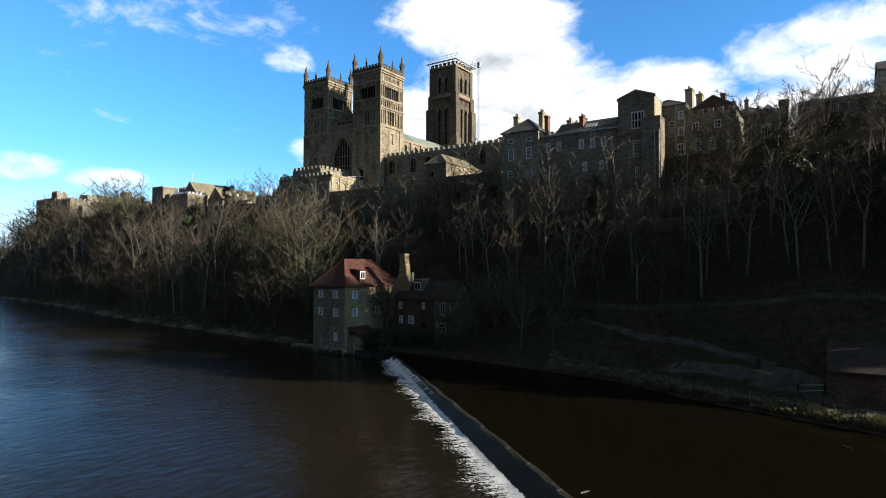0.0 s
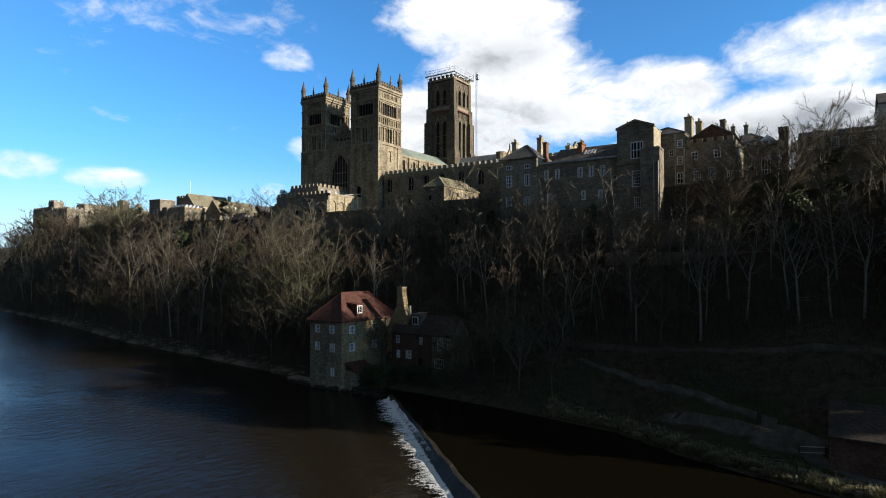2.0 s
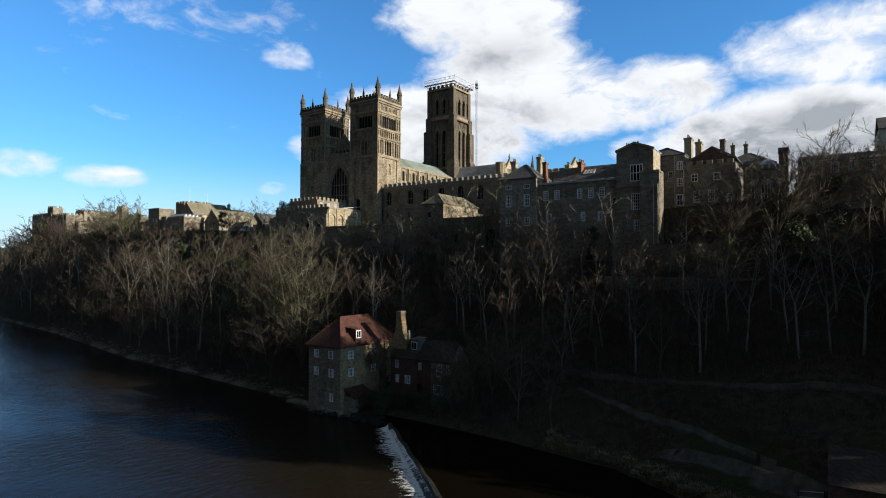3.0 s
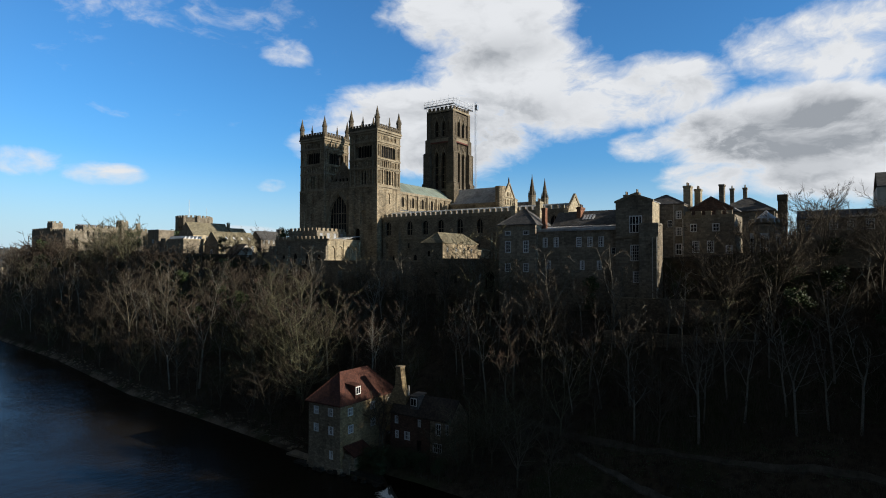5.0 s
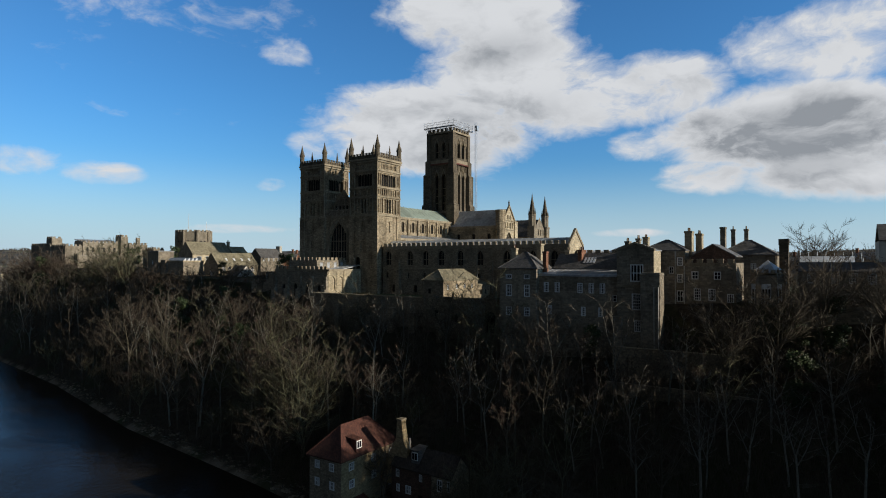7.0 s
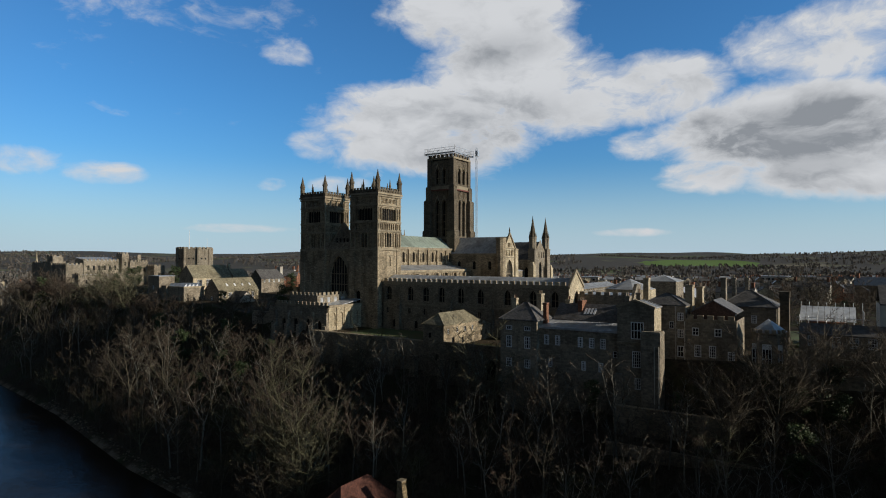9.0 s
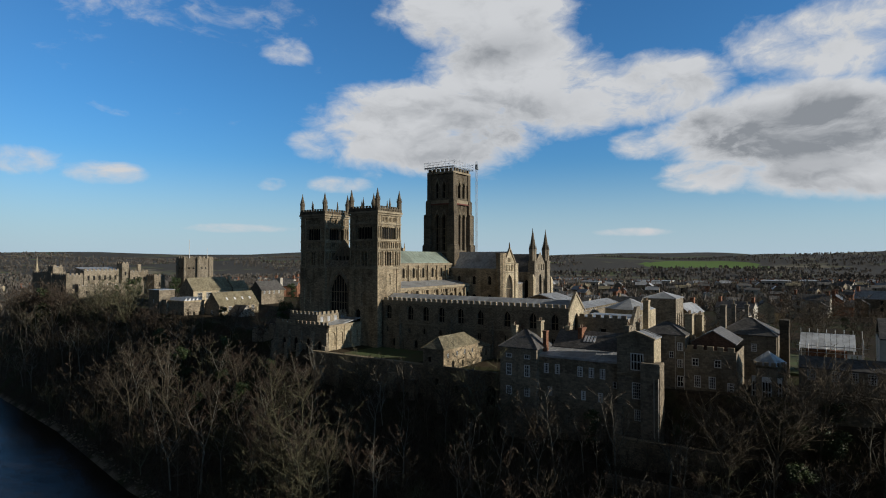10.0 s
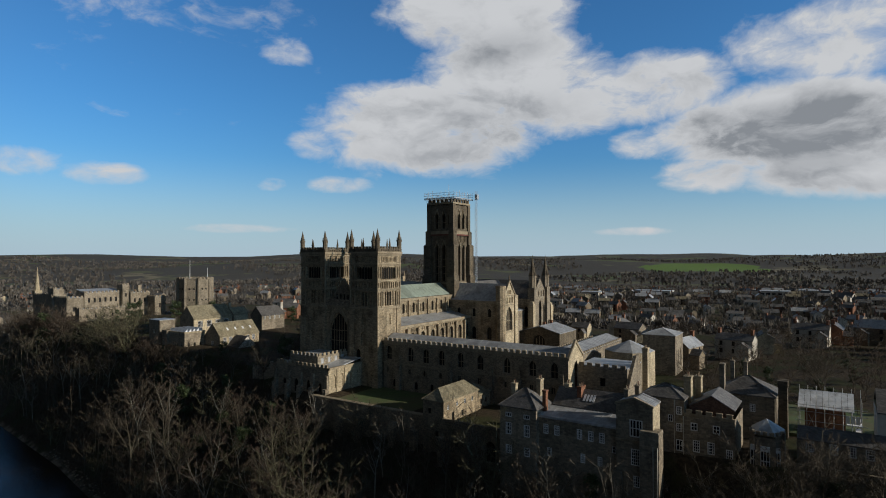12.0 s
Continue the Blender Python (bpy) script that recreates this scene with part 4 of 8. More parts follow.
def tower_scaffold():
    sc = thing("scaffold", "white tubular scaffold platform on top of the crossing tower", "scaffold", at=(-140, 214, 103))
    x0, x1, y0, y1 = -147.9, -132.6, 206.7, 222.2
    for i in range(8):
        t = i / 7
        for x, y in ((x0 + (x1 - x0) * t, y0), (x0 + (x1 - x0) * t, y1), (x0, y0 + (y1 - y0) * t), (x1, y0 + (y1 - y0) * t)):
            part("standard", Geo().tube((x, y, 103.4), (x, y, 106.6 + 0.8 * ((i * 7) % 3) / 2), 0.07, 0.07, 5), STEEL, sc)
    for z in (104.2, 105.2, 106.2):
        for a, b in (((x0, y0), (x1, y0)), ((x1, y0), (x1, y1)), ((x1, y1), (x0, y1)), ((x0, y1), (x0, y0))):
            part("ledger", Geo().tube((*a, z), (*b, z), 0.06, 0.06, 5), STEEL, sc)
    for i in range(7):
        x = x0 + (x1 - x0) * i / 6
        part("beam", Geo().box(x - 0.12, x + 0.12, y0, y1, 103.9, 104.1), STEEL, sc)
        y = y0 + (y1 - y0) * i / 6
        part("beam", Geo().box(x0, x1, y - 0.12, y + 0.12, 103.68, 103.88), STEEL, sc)
    for box in ((x0, x1, y0, y0 + 1.0), (x0, x1, y1 - 1, y1), (x1 - 1, x1, y0 + 1, y1 - 1)):
        part("deck_board", Geo().box(*box, 104.12, 104.2), SHEET, sc)
    for i in range(6):
        q = x0 + (x1 - x0) * (i + 0.2) / 6
        part("brace", Geo().tube((q, y0, 103.2), (q + 2.6, y0, 106.2), 0.05, 0.05, 4), STEEL, sc)
    part("standard", Geo().tube((-140, 214, 101.9), (-140, 214, 110.5), 0.08, 0.05, 5), STEEL, sc)
    for i in range(10):
        x, y = (-146.5 + 1.45 * i, 206.6)
        part("prop", Geo().tube((x, y, 102.0), (x + 0.6, y - 0.8, 104.0), 0.05, 0.05, 4), STEEL, sc)
    # hoist mast beside the tower
    ho = thing("hoist_mast", "slender lattice builders' hoist mast beside the crossing tower", "hoist", at=(-131.3, 222.5, 58))
    mx, my = -131.2, 222.6
    for dx, dy in ((-0.35, -0.35), (0.35, -0.35), (0.35, 0.35), (-0.35, 0.35)):
        part("upright", Geo().tube((mx + dx, my + dy, 58), (mx + dx, my + dy, 108), 0.07, 0.07, 4), STEEL, ho)
    g = Geo()
    for i in range(33):
        z = 58 + i * 1.5
        s = 1 if i % 2 else -1
        g.tube((mx - 0.35 * s, my - 0.35, z), (mx + 0.35 * s, my - 0.35, z + 1.5), 0.035, 0.035, 3)
        g.tube((mx + 0.35, my - 0.35 * s, z), (mx + 0.35, my + 0.35 * s, z + 1.5), 0.035, 0.035, 3)
    part("lacing", g, STEEL, ho)
    part("cage", Geo().box(mx - 0.2, mx + 1.1, my - 0.8, my + 0.6, 104.2, 106.4), STEEL, ho)


tower_scaffold()


def transept():
    x0, x1, y0, y1 = -133.4, -109.2, 205.4, 217.8
    m = (y0 + y1) / 2
    holes = []
    for i in range(3):
        x = x0 + 4 + i * 7.2
        holes += [win(x, 54.5, 1.6, 3.4, "round", "leaded", depth=0.6), win(x, 45.5, 2.0, 5.0, "round", "leaded", depth=0.6)]
    facade(cath, "W", y0, (x0, x1, GZ, 60.6), holes, STONE, 0.6, "transept_wall")
    facade(cath, "E", y1, (x0, x1, GZ, 60.6), [], STONE, 0.6, "transept_wall")
    tri = [(y0, GZ), (y1, GZ), (y1, 61.5), (m, 68.9), (y0, 61.5)]
    # paler stone than the west wall puts sunlight into the gable's colour
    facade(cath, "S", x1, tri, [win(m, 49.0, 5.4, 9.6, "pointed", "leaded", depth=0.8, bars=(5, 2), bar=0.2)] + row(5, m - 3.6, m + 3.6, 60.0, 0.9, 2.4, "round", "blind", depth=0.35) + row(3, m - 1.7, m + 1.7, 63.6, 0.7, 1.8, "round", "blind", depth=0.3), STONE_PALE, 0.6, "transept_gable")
    for z in (48.4, 59.2, 62.9):
        part("string_course", Geo().box(x1 - 0.1, x1 + 0.25, y0, y1, z, z + 0.4), TRIM, cath)
    gable_roof(cath, x0, x1 - 0.4, y0, y1, 60.8, 67.6, "x", LEAD, 0.2, "transept_roof", "pale grey lead transept roof with standing seams", 1.4)
    part("cornice", Geo().box(x0, x1, y0 - 0.3, y0 + 0.3, 60.2, 61.0), TRIM, cath)
    # stair turrets at the corners of the gable
    g = Geo().tube((x1 - 1.1, y0 + 1.0, GZ), (x1 - 1.1, y0 + 1.0, 66.6), 1.95, 1.95, 10).tube((x1 - 1.1, y0 + 1.0, 66.4), (x1 - 1.1, y0 + 1.0, 67.2), 2.15, 2.15, 10)
    part("turret", g, STONE, cath)
    part("turret", Geo().box(x1 - 2.0, x1 + 0.5, y1 - 1.9, y1 + 0.6, GZ, 62.5).box(x1 - 2.1, x1 + 0.6, y1 - 2.0, y1 + 0.7, 62.4, 63.0), STONE_PALE, cath)
    for s in (-1, 1):
        part("coping", Geo().prism([(x1 - 0.3, m + s * 6.2, 61.3), (x1 - 0.3, m + s * 6.2, 62.0), (x1 - 0.3, m, 69.5), (x1 - 0.3, m, 68.7)], (0.7, 0, 0)), TRIM, cath)
    pinnacle(cath, x1, m, 69.0, 71.6, 0.3, "finial")
    # choir and north transept behind
    gable_roof(cath, -146.0, -133.4, 221.4, 258.0, 60.8, 67.4, "y", SLATE, 0.1, "choir_roof", "dark slate choir roof")
    facade(cath, "S", -133.4, (221.4, 258.0, GZ, 61.0), row(5, 222, 257, 55.0, 1.8, 4.0, "round", "leaded", depth=0.5), STONE, 0.5, "choir_wall")
    facade(cath, "N", -146.0, (221.4, 258.0, GZ, 61.0), [], STONE, 0.5, "choir_wall")
    part("aisle_wall", Geo().box(-133.4, -125, 221.4, 258, GZ, 53.2), STONE_OLD, cath)
    lean_roof(cath, -133.4, -124.8, 221.4, 258, 53.4, 55.0, "-x", LEAD, "aisle_roof", 2.0)
    facade(cath, "N", -171.0, (206.0, 219.0, GZ, 60.8), [], STONE, 0.5, "transept_wall")
    facade(cath, "W", 206.0, (-171.0, -147.2, GZ, 60.8), row(3, -170, -148, 54.0, 1.8, 4, "round", "leaded", depth=0.5), STONE, 0.5, "transept_wall")
    gable_roof(cath, -171.0, -147.2, 206.0, 219.0, 60.8, 67.6, "x", LEAD, 0.2, "transept_roof", "", 1.4)
    g = Geo()
    for cx, cy in ((-169.5, 207.0), (-169.5, 217.5)):
        g.box(cx - 1.6, cx + 1.6, cy - 1.6, cy + 1.6, GZ, 70.0)
        for a in (-1, 1):
            for b in (-1, 1):
                g.tube((cx + a * 1.3, cy + b * 1.3, 70), (cx + a * 1.3, cy + b * 1.3, 72.6), 0.35, 0.05, 6)
    part("turret", g, STONE, cath)


transept()


def nine_altars():
    x0, x1, y0, y1 = -158.0, -121.5, 259.0, 277.5
    facade(cath, "S", x1, [(y0, GZ), (y1, GZ), (y1, 58.5), ((y0 + y1) / 2, 68.5), (y0, 58.5)],
           [win((y0 + y1) / 2, 42, 3.2, 15.5, "pointed", "leaded", depth=0.8, bars=(2, 2), bar=0.2), win((y0 + y1) / 2 - 4.6, 42, 1.6, 13.5, "pointed", "leaded", depth=0.7), win((y0 + y1) / 2 + 4.6, 42, 1.6, 13.5, "pointed", "leaded", depth=0.7)]
           + row(4, y0 + 3.6, y1 - 3.6, 59.4, 1.0, 3.2, "pointed", depth=0.4), STONE_OLD, 0.7, "chapel_gable")
    facade(cath, "W", y0, (x0, x1, GZ, 58.6), [win(-124.6, 45, 1.8, 10, "pointed", "leaded", depth=0.5)], STONE, 0.6, "chapel_wall")
    gable_roof(cath, x0, x1 - 0.5, y0, y1, 58.6, 67.2, "x", SLATE, 0.1, "chapel_roof")
    for cx, cy in ((-122.0, 260.8), (-122.0, 275.8)):
        g = Geo().box(cx - 1.75, cx + 1.75, cy - 1.75, cy + 1.75, GZ, 63.5)
        g.box(cx - 1.9, cx + 1.9, cy - 1.9, cy + 1.9, 63.3, 63.9)
        g.tube((cx, cy, 63.9), (cx, cy, 69.2), 1.75, 1.65, 8, True, 0.39).tube((cx, cy, 69.0), (cx, cy, 69.6), 1.95, 1.95, 8, True, 0.39)
        sp = part("spire", g, STONE_OLD, cath)
        g = Geo().tube((cx, cy, 69.6), (cx, cy, 79.2), 1.6, 0.1, 8, True, 0.39).tube((cx, cy, 79.0), (cx, cy, 80.0), 0.2, 0.04, 6)
        for k in range(8):
            a = math.pi / 4 * k + 0.39
            g.tube((cx + 1.7 * math.cos(a), cy + 1.7 * math.sin(a), 69.6), (cx + 1.5 * math.cos(a), cy + 1.5 * math.sin(a), 72.4), 0.24, 0.03, 4)
        part("spirelet", g, STONE_DARK, sp)
        for k in range(8):
            a = math.pi / 4 * k + 0.39
            x, y = cx + 1.68 * math.cos(a), cy + 1.68 * math.sin(a)
            part("shaft", Geo().tube((x, y, 63.9), (x, y, 69.2), 0.14, 0.14, 6), TRIM, sp)
    for x, y, z in ((-121.2, 258.0, 57.5), (-121.2, 279.0, 56.0)):
        part("buttress", Geo().box(x - 1.4, x + 1.4, y - 1.2, y + 1.2, GZ, z - 1.5).box(x - 1.2, x + 1.2, y - 1.0, y + 1.0, z - 1.5, z, 0.5), STONE_PALE, cath)


nine_altars()


def galilee():
    ga = thing("galilee_chapel", "low sandstone chapel with embattled parapets before the west front", "chapel", at=(-141, 138, 34))
    x0, x1, y0, y1 = -153.0, -129.3, 130.0, 145.2
    bot = 27.0
    # yellow stone, made paler as well to hold the sun on this side
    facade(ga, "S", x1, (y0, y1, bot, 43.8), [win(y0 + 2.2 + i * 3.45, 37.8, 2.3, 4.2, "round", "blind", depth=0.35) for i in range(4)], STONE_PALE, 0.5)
    facade(ga, "W", y0, (x0, x1, bot, 43.8), [win(-133.0, 35.5, 1.6, 4, "pointed", "leaded", depth=0.5), win(-138, 35.5, 1.8, 4.4, "pointed", "leaded", depth=0.5), win(-143.5, 35.5, 1.8, 4.4, "pointed", "leaded", depth=0.5), win(-149, 35.5, 1.6, 4, "pointed", "leaded", depth=0.5)], STONE_OLD, 0.5)
    facade(ga, "N", x0, (y0, y1, bot, 43.8), [], STONE_OLD, 0.5)
    lean_roof(ga, x0 + 0.5, x1 - 0.4, y0 + 0.4, y1, 43.2, 45.4, "+y", LEAD, "roof", 1.8, "pale lead roof")
    part("roof", Geo().box(x0 + 4.5, x1 - 6.6, y0 + 2.0, y1, 43.5, 46.7), LEAD, ga)
    facade(ga, "S", x1 - 6.5, (y0 + 1.9, y1, 43.4, 47.0), row(4, y0 + 2.4, y1 - 0.5, 44.6, 1.3, 1.7, "rect", "leaded", depth=0.3), STONE_OLD, 0.3)
    facade(ga, "W", y0 + 1.9, (x0 + 4.4, x1 - 6.5, 43.4, 47.0), [], STONE_OLD, 0.3)
    part("coping", Geo().box(x1 - 0.5, x1 + 0.15, y0 - 0.15, y1, 43.6, 44.2), TRIM, ga)
    part("coping", Geo().box(x0, x1 + 0.15, y0 - 0.15, y0 + 0.5, 43.6, 44.2), TRIM, ga)
    battlement(ga, (x0, y0 + 0.15), (x1, y0 + 0.15), 44.2, 1.0, 0.9, 0.8, 0.4)
    battlement(ga, (x0 + 4.4, y0 + 2.1), (x1 - 6.5, y0 + 2.1), 47.0, 1.0, 0.9, 0.8, 0.4)
    battlement(ga, (x1 - 6.65, y0 + 2.1), (x1 - 6.65, y1), 47.0, 1.0, 0.9, 0.8, 0.4)
    for i in range(5):
        y = y0 + 0.5 + i * 3.45
        part("pilaster", Geo().box(x1 - 0.05, x1 + 0.22, y - 0.28, y + 0.28, bot, 43.5), STONE_PALE, ga)
    for x in (-129.6, -135.5, -141, -146.5, -152.6):
        part("buttress", Geo().box(x - 0.7, x + 0.7, y0 - 1.6, y0 + 0.1, bot, 38.0).box(x - 0.6, x + 0.6, y0 - 0.9, y0 + 0.1, 38.0, 42.0, 0.15), STONE_OLD, ga)
    # outer bastion wall stepping up behind its battlements
    for i, (xa, xb, z) in enumerate(((-172, -163, 39.5), (-163, -158, 41.5), (-158, -153.2, 43.0))):
        part("curtain_wall", Geo().box(xa, xb, 135.5, 137, 27, z), STONE_OLD, ga)
        battlement(ga, (xa, 135.8), (xb, 135.8), z, 1.0, 0.9, 0.8, 0.5, STONE_OLD)


galilee()


def dormitory():
    do = thing("monks_dormitory", "long embattled stone range with a lead roof beside the cathedral", "building", at=(-90, 154, GZ))
    x0, x1, y0, y1 = -121.9, -58.6, 147.6, 158.4
    bot = 31.0
    holes = []
    for i, u in enumerate((-119.6, -111.0, -105.0, -99.2, -92.4, -85.6, -76.9, -69.0, -62.6)):
        holes.append(win(u, 45.6, 2.1, 4.3, "pointed" if i > 4 else "round", "leaded", depth=0.6, bars=(2, 2), bar=0.14))
        holes.append(win(u - 0.4, 41.4, 1.0, 1.7, "rect", "leaded", depth=0.4, bars=(2, 1), bar=0.1))
        if i not in (4, 6):
            holes.append(win(u + 2.2, 37.0, 1.3, 2.4, "round", "leaded", depth=0.5))
    facade(do, "W", y0, (x0, x1, bot, 51.0), holes, RUBBLE, 0.6)
    m = (y0 + y1) / 2 - 0.3
    # south gable painted in a lighter stone to carry its sun
    facade(do, "S", x1, [(y0, bot), (y1, bot), (y1, 50.8), (m, 55.2), (y0, 50.8)], [win(m + 0.6, 41.5, 2.4, 8.6, "pointed", "leaded", depth=0.7, bars=(2, 3), bar=0.14)], STONE_PALE, 0.6, "gable_wall")
    part("chute_door", Geo().box(x1 + 0.02, x1 + 0.12, m - 0.2, m + 0.9, 41.6, 45.6), BRICK, do)
    facade(do, "E", y1, (x0, x1, bot, 51.0), [], RUBBLE, 0.5)
    gable_roof(do, x0, x1 - 0.5, y0 + 0.6, y1 - 0.6, 51.3, 53.2, "x", LEAD, 0.0, "roof", "broad low-pitched pale lead roof", 2.2)
    part("parapet", Geo().box(x0, x1, y0 - 0.12, y0 + 0.5, 50.6, 51.5), TRIM, do)
    part("parapet", Geo().box(x0, x1, y1 - 0.5, y1 + 0.1, 50.6, 51.5), TRIM, do)
    # merlons in pale stone, standing in for the sun that catches them
    battlement(do, (x0, y0 + 0.2), (x1 - 0.6, y0 + 0.2), 51.5, 1.15, 0.95, 0.75, 0.55, STONE_PALE)
    battlement(do, (x0, y1 - 0.2), (x1 - 0.6, y1 - 0.2), 51.5, 1.15, 0.95, 0.75, 0.55, STONE_PALE)
    for s in (-1, 1):
        e = y0 if s < 0 else y1
        part("coping", Geo().prism([(x1 - 0.4, e, 50.7), (x1 - 0.4, e, 51.4), (x1 - 0.4, m, 55.9), (x1 - 0.4, m, 55.1)], (0.65, 0, 0)), TRIM, do)
    for x in (-115.4, -96.0, -82.0, -73.0, -60.4):
        part("buttress", Geo().box(x - 0.8, x + 0.8, y0 - 1.0, y0 + 0.1, bot, 44.0, 0.0).box(x - 0.7, x + 0.7, y0 - 0.6, y0 + 0.1, 44.0, 47.0, 0.2), RUBBLE, do)
    part("string_course", Geo().box(x0, x1, y0 - 0.2, y0 + 0.05, 44.3, 44.7), TRIM, do)


dormitory()


# ---- walls and buildings along the edge ----
def block(parent, x0, x1, y0, y1, z0, z1, mat, w=(), s=(), depth=0.3):
    """Four walls: openings in the west and south ones."""
    facade(parent, "W", y0, (x0, x1, z0, z1), list(w), mat, depth)
    facade(parent, "S", x1, (y0, y1, z0, z1), list(s), mat, depth)
    facade(parent, "E", y1, (x0, x1, z0, z1), [], mat, depth)
    facade(parent, "N", x0, (y0, y1, z0, z1), [], mat, depth)


def garden_wall():
    wa = thing("terrace_wall", "tall dark rubble retaining wall along the top of the bank", "wall", at=(-105, 124, 30))
    x0, x1 = -129.2, -87.6
    holes = [win(-103.5, 31.8, 1.3, 2.2, "round", "void", depth=0.8)]
    facade(wa, "W", 123.2, (x0, x1, 24.0, 37.2), holes, RUBBLE, 0.6, "wall")
    part("wall", Geo().box(x0, x1, 123.9, 124.6, 24.0, 37.2), RUBBLE, wa)
    part("coping", Geo().box(x0, x1, 123.05, 124.7, 37.2, 37.5), TRIM, wa)
    for i, x in enumerate((-125, -117.5, -110, -98, -91)):
        part("buttress", Geo().box(x - 0.9, x + 0.9, 121.6, 123.3, 24, 33.5 + (i % 2)), RUBBLE, wa)
    g = Geo().box(x0, -60.0, 124.6, 147.6, 34.0, 36.2)
    tagged(part("lawn", g, LAWN, None), "small mown garden lawn below the dormitory", "lawn", kind="structure")


garden_wall()


def stone_lodge():
    """The long stone-slated house on the terrace."""
    h = thing("stone_lodge", "long stone house with a mossy stone-slate roof on the terrace", "house", at=(-84, 130, 36))
    x0, x1, y0, y1 = -87.6, -81.3, 122.0, 139.0
    bot = 25.0
    facade(h, "W", y0, (x0, x1, bot, 42.0), [win(-85.6, 38.6, 0.9, 1.3, fill="void", depth=0.3), win(-83.4, 33.0, 1.1, 1.6, fill="void", depth=0.3)], RUBBLE, 0.4)
    sw = [win(y0 + u, z, w, hh, fill="glass", depth=0.3, frame=0.08, bars=(2, 2), bar=0.06) for u, z, w, hh in ((2.2, 39.6, 0.9, 1.2), (6.4, 39.7, 1.0, 1.2), (10.2, 39.7, 1.0, 1.2), (14.0, 39.6, 0.9, 1.2))]
    sw += [win(y0 + 4.4, 36.4, 1.3, 2.3, "round", "void", depth=0.4), win(y0 + 9.0, 36.6, 1.1, 1.6, fill="void", depth=0.3)]
    # lighter stone than the rubble sides, colouring in the sun on this wall
    facade(h, "S", x1, (y0, y1, bot, 42.0), sw, STONE, 0.4)
    facade(h, "N", x0, (y0, y1, bot, 42.0), [], RUBBLE, 0.4)
    facade(h, "E", y1, (x0, x1, bot, 42.0), [], RUBBLE, 0.4)
    hip_roof(h, x0, x1, y0, y1, 42.0, 44.7, STONE_SLATE, 0.3, inset=2.6)
    block(h, x0 + 0.8, x1 - 0.3, y1 + 0.02, 146.4, bot, 40.2, STONE, [], [win(y1 + 2.2, 37.6, 0.9, 1.4, fill="void", depth=0.3), win(y1 + 5.0, 37.6, 0.9, 1.4, fill="void", depth=0.3)])
    lean_roof(h, x0 + 0.8, x1 - 0.1, y1 + 0.02, 146.4, 40.3, 41.8, "-x", STONE_SLATE, "roof")
    # curtain that joins it to the houses
    facade(h, "W", 120.2, (x1, -61.8, 22.0, 38.0), [win(-67, 30.0, 3.0, 5.0, "round", "void", depth=1.0), win(-76.5, 32.0, 1.2, 2.0, "round", "void", depth=0.6)], RUBBLE, 0.6, "curtain_wall")
    part("curtain_wall", Geo().box(x1, -61.8, 121.3, 122.0, 22, 38.0), RUBBLE, h)
    for x in (-80.6, -73.0, -63.2):
        part("buttress", Geo().box(x - 0.7, x + 0.7, 119.0, 120.3, 22, 34.0), RUBBLE, h)


stone_lodge()


def west_house():
    """Three-storey house with a hipped roof, and the long range that joins it to the tall block."""
    h = thing("canon_house", "three-storey stone house with sash windows and a hipped slate roof", "house", at=(-57.5, 119, 34))
    x0, x1, y0, y1 = -61.8, -53.1, 115.5, 123.5
    w = []
    for u in (-59.7, -55.3):
        w += [sash(u, 43.0, 1.5, 1.0, (3, 1)), sash(u, 39.2, 1.4, 2.6, (3, 3)), sash(u, 35.0, 1.4, 1.9, (3, 3))]
    block(h, x0, x1, y0, y1, 22.0, 45.4, STONE_OLD, w, [])
    hip_roof(h, x0, x1, y0, y1, 45.4, 48.9, SLATE, 0.35)
    chimney(h, -60.0, 119.0, 45.0, 49.8, 1.1, 1.1, 2)
    chimney(h, -55.2, 122.2, 45.0, 50.8, 1.0, 1.7, 3)
    chimney(h, -52.7, 119.4, 42.0, 49.0, 0.8, 1.2, 0, BRICK)
    chimney(h, -50.6, 127.6, 42.0, 49.4, 1.0, 1.8, 3)
    r = thing("long_range", "long two-storey stone range with white sash windows and a lead roof", "building", at=(-44.5, 119, 32))
    w = [sash(u, 40.3, 1.15, 2.1) for u in (-51.4, -48.9, -43.9, -41.5, -39.2)]
    w += [sash(u, 35.6, 1.0, 1.9) for u in (-50.6, -43.2, -39.6)] + [win(-36.7, 38.8, 0.8, 1.3, frame=0.08, bars=(1, 2), bar=0.05, depth=0.15)]
    facade(r, "W", 116.8, (x1 + 0.02, -35.9, 22.0, 43.9), w, STONE_OLD, 0.3)
    lean_roof(r, x1, -35.9, 116.6, 123.0, 44.0, 45.0, "+y", LEAD, "roof", 1.5, "pale lead roof with standing seams")
    gable_roof(r, -52.5, -36.5, 123.0, 131.0, 45.2, 48.4, "x", SLATE, 0.2, "roof")
    part("wall", Geo().box(-52.5, -36.5, 123.2, 130.8, 30, 45.2), BRICK, r)
    for i in range(4):
        x = -46.0 + 0.7 * i
        part("skylight", Geo().prism([(x, 124.4, 46.45), (x + 0.45, 124.4, 46.45), (x + 0.45, 125.9, 47.6), (x, 125.9, 47.6)], (0, -0.1, 0.12)), SHEET, r)
    chimney(r, -47.0, 126.2, 45.0, 49.4, 0.9, 2.6, 4, BRICK)
    part("gutter", Geo().box(x1, -35.9, 116.45, 116.7, 43.7, 43.95), LEAD, r)


west_house()


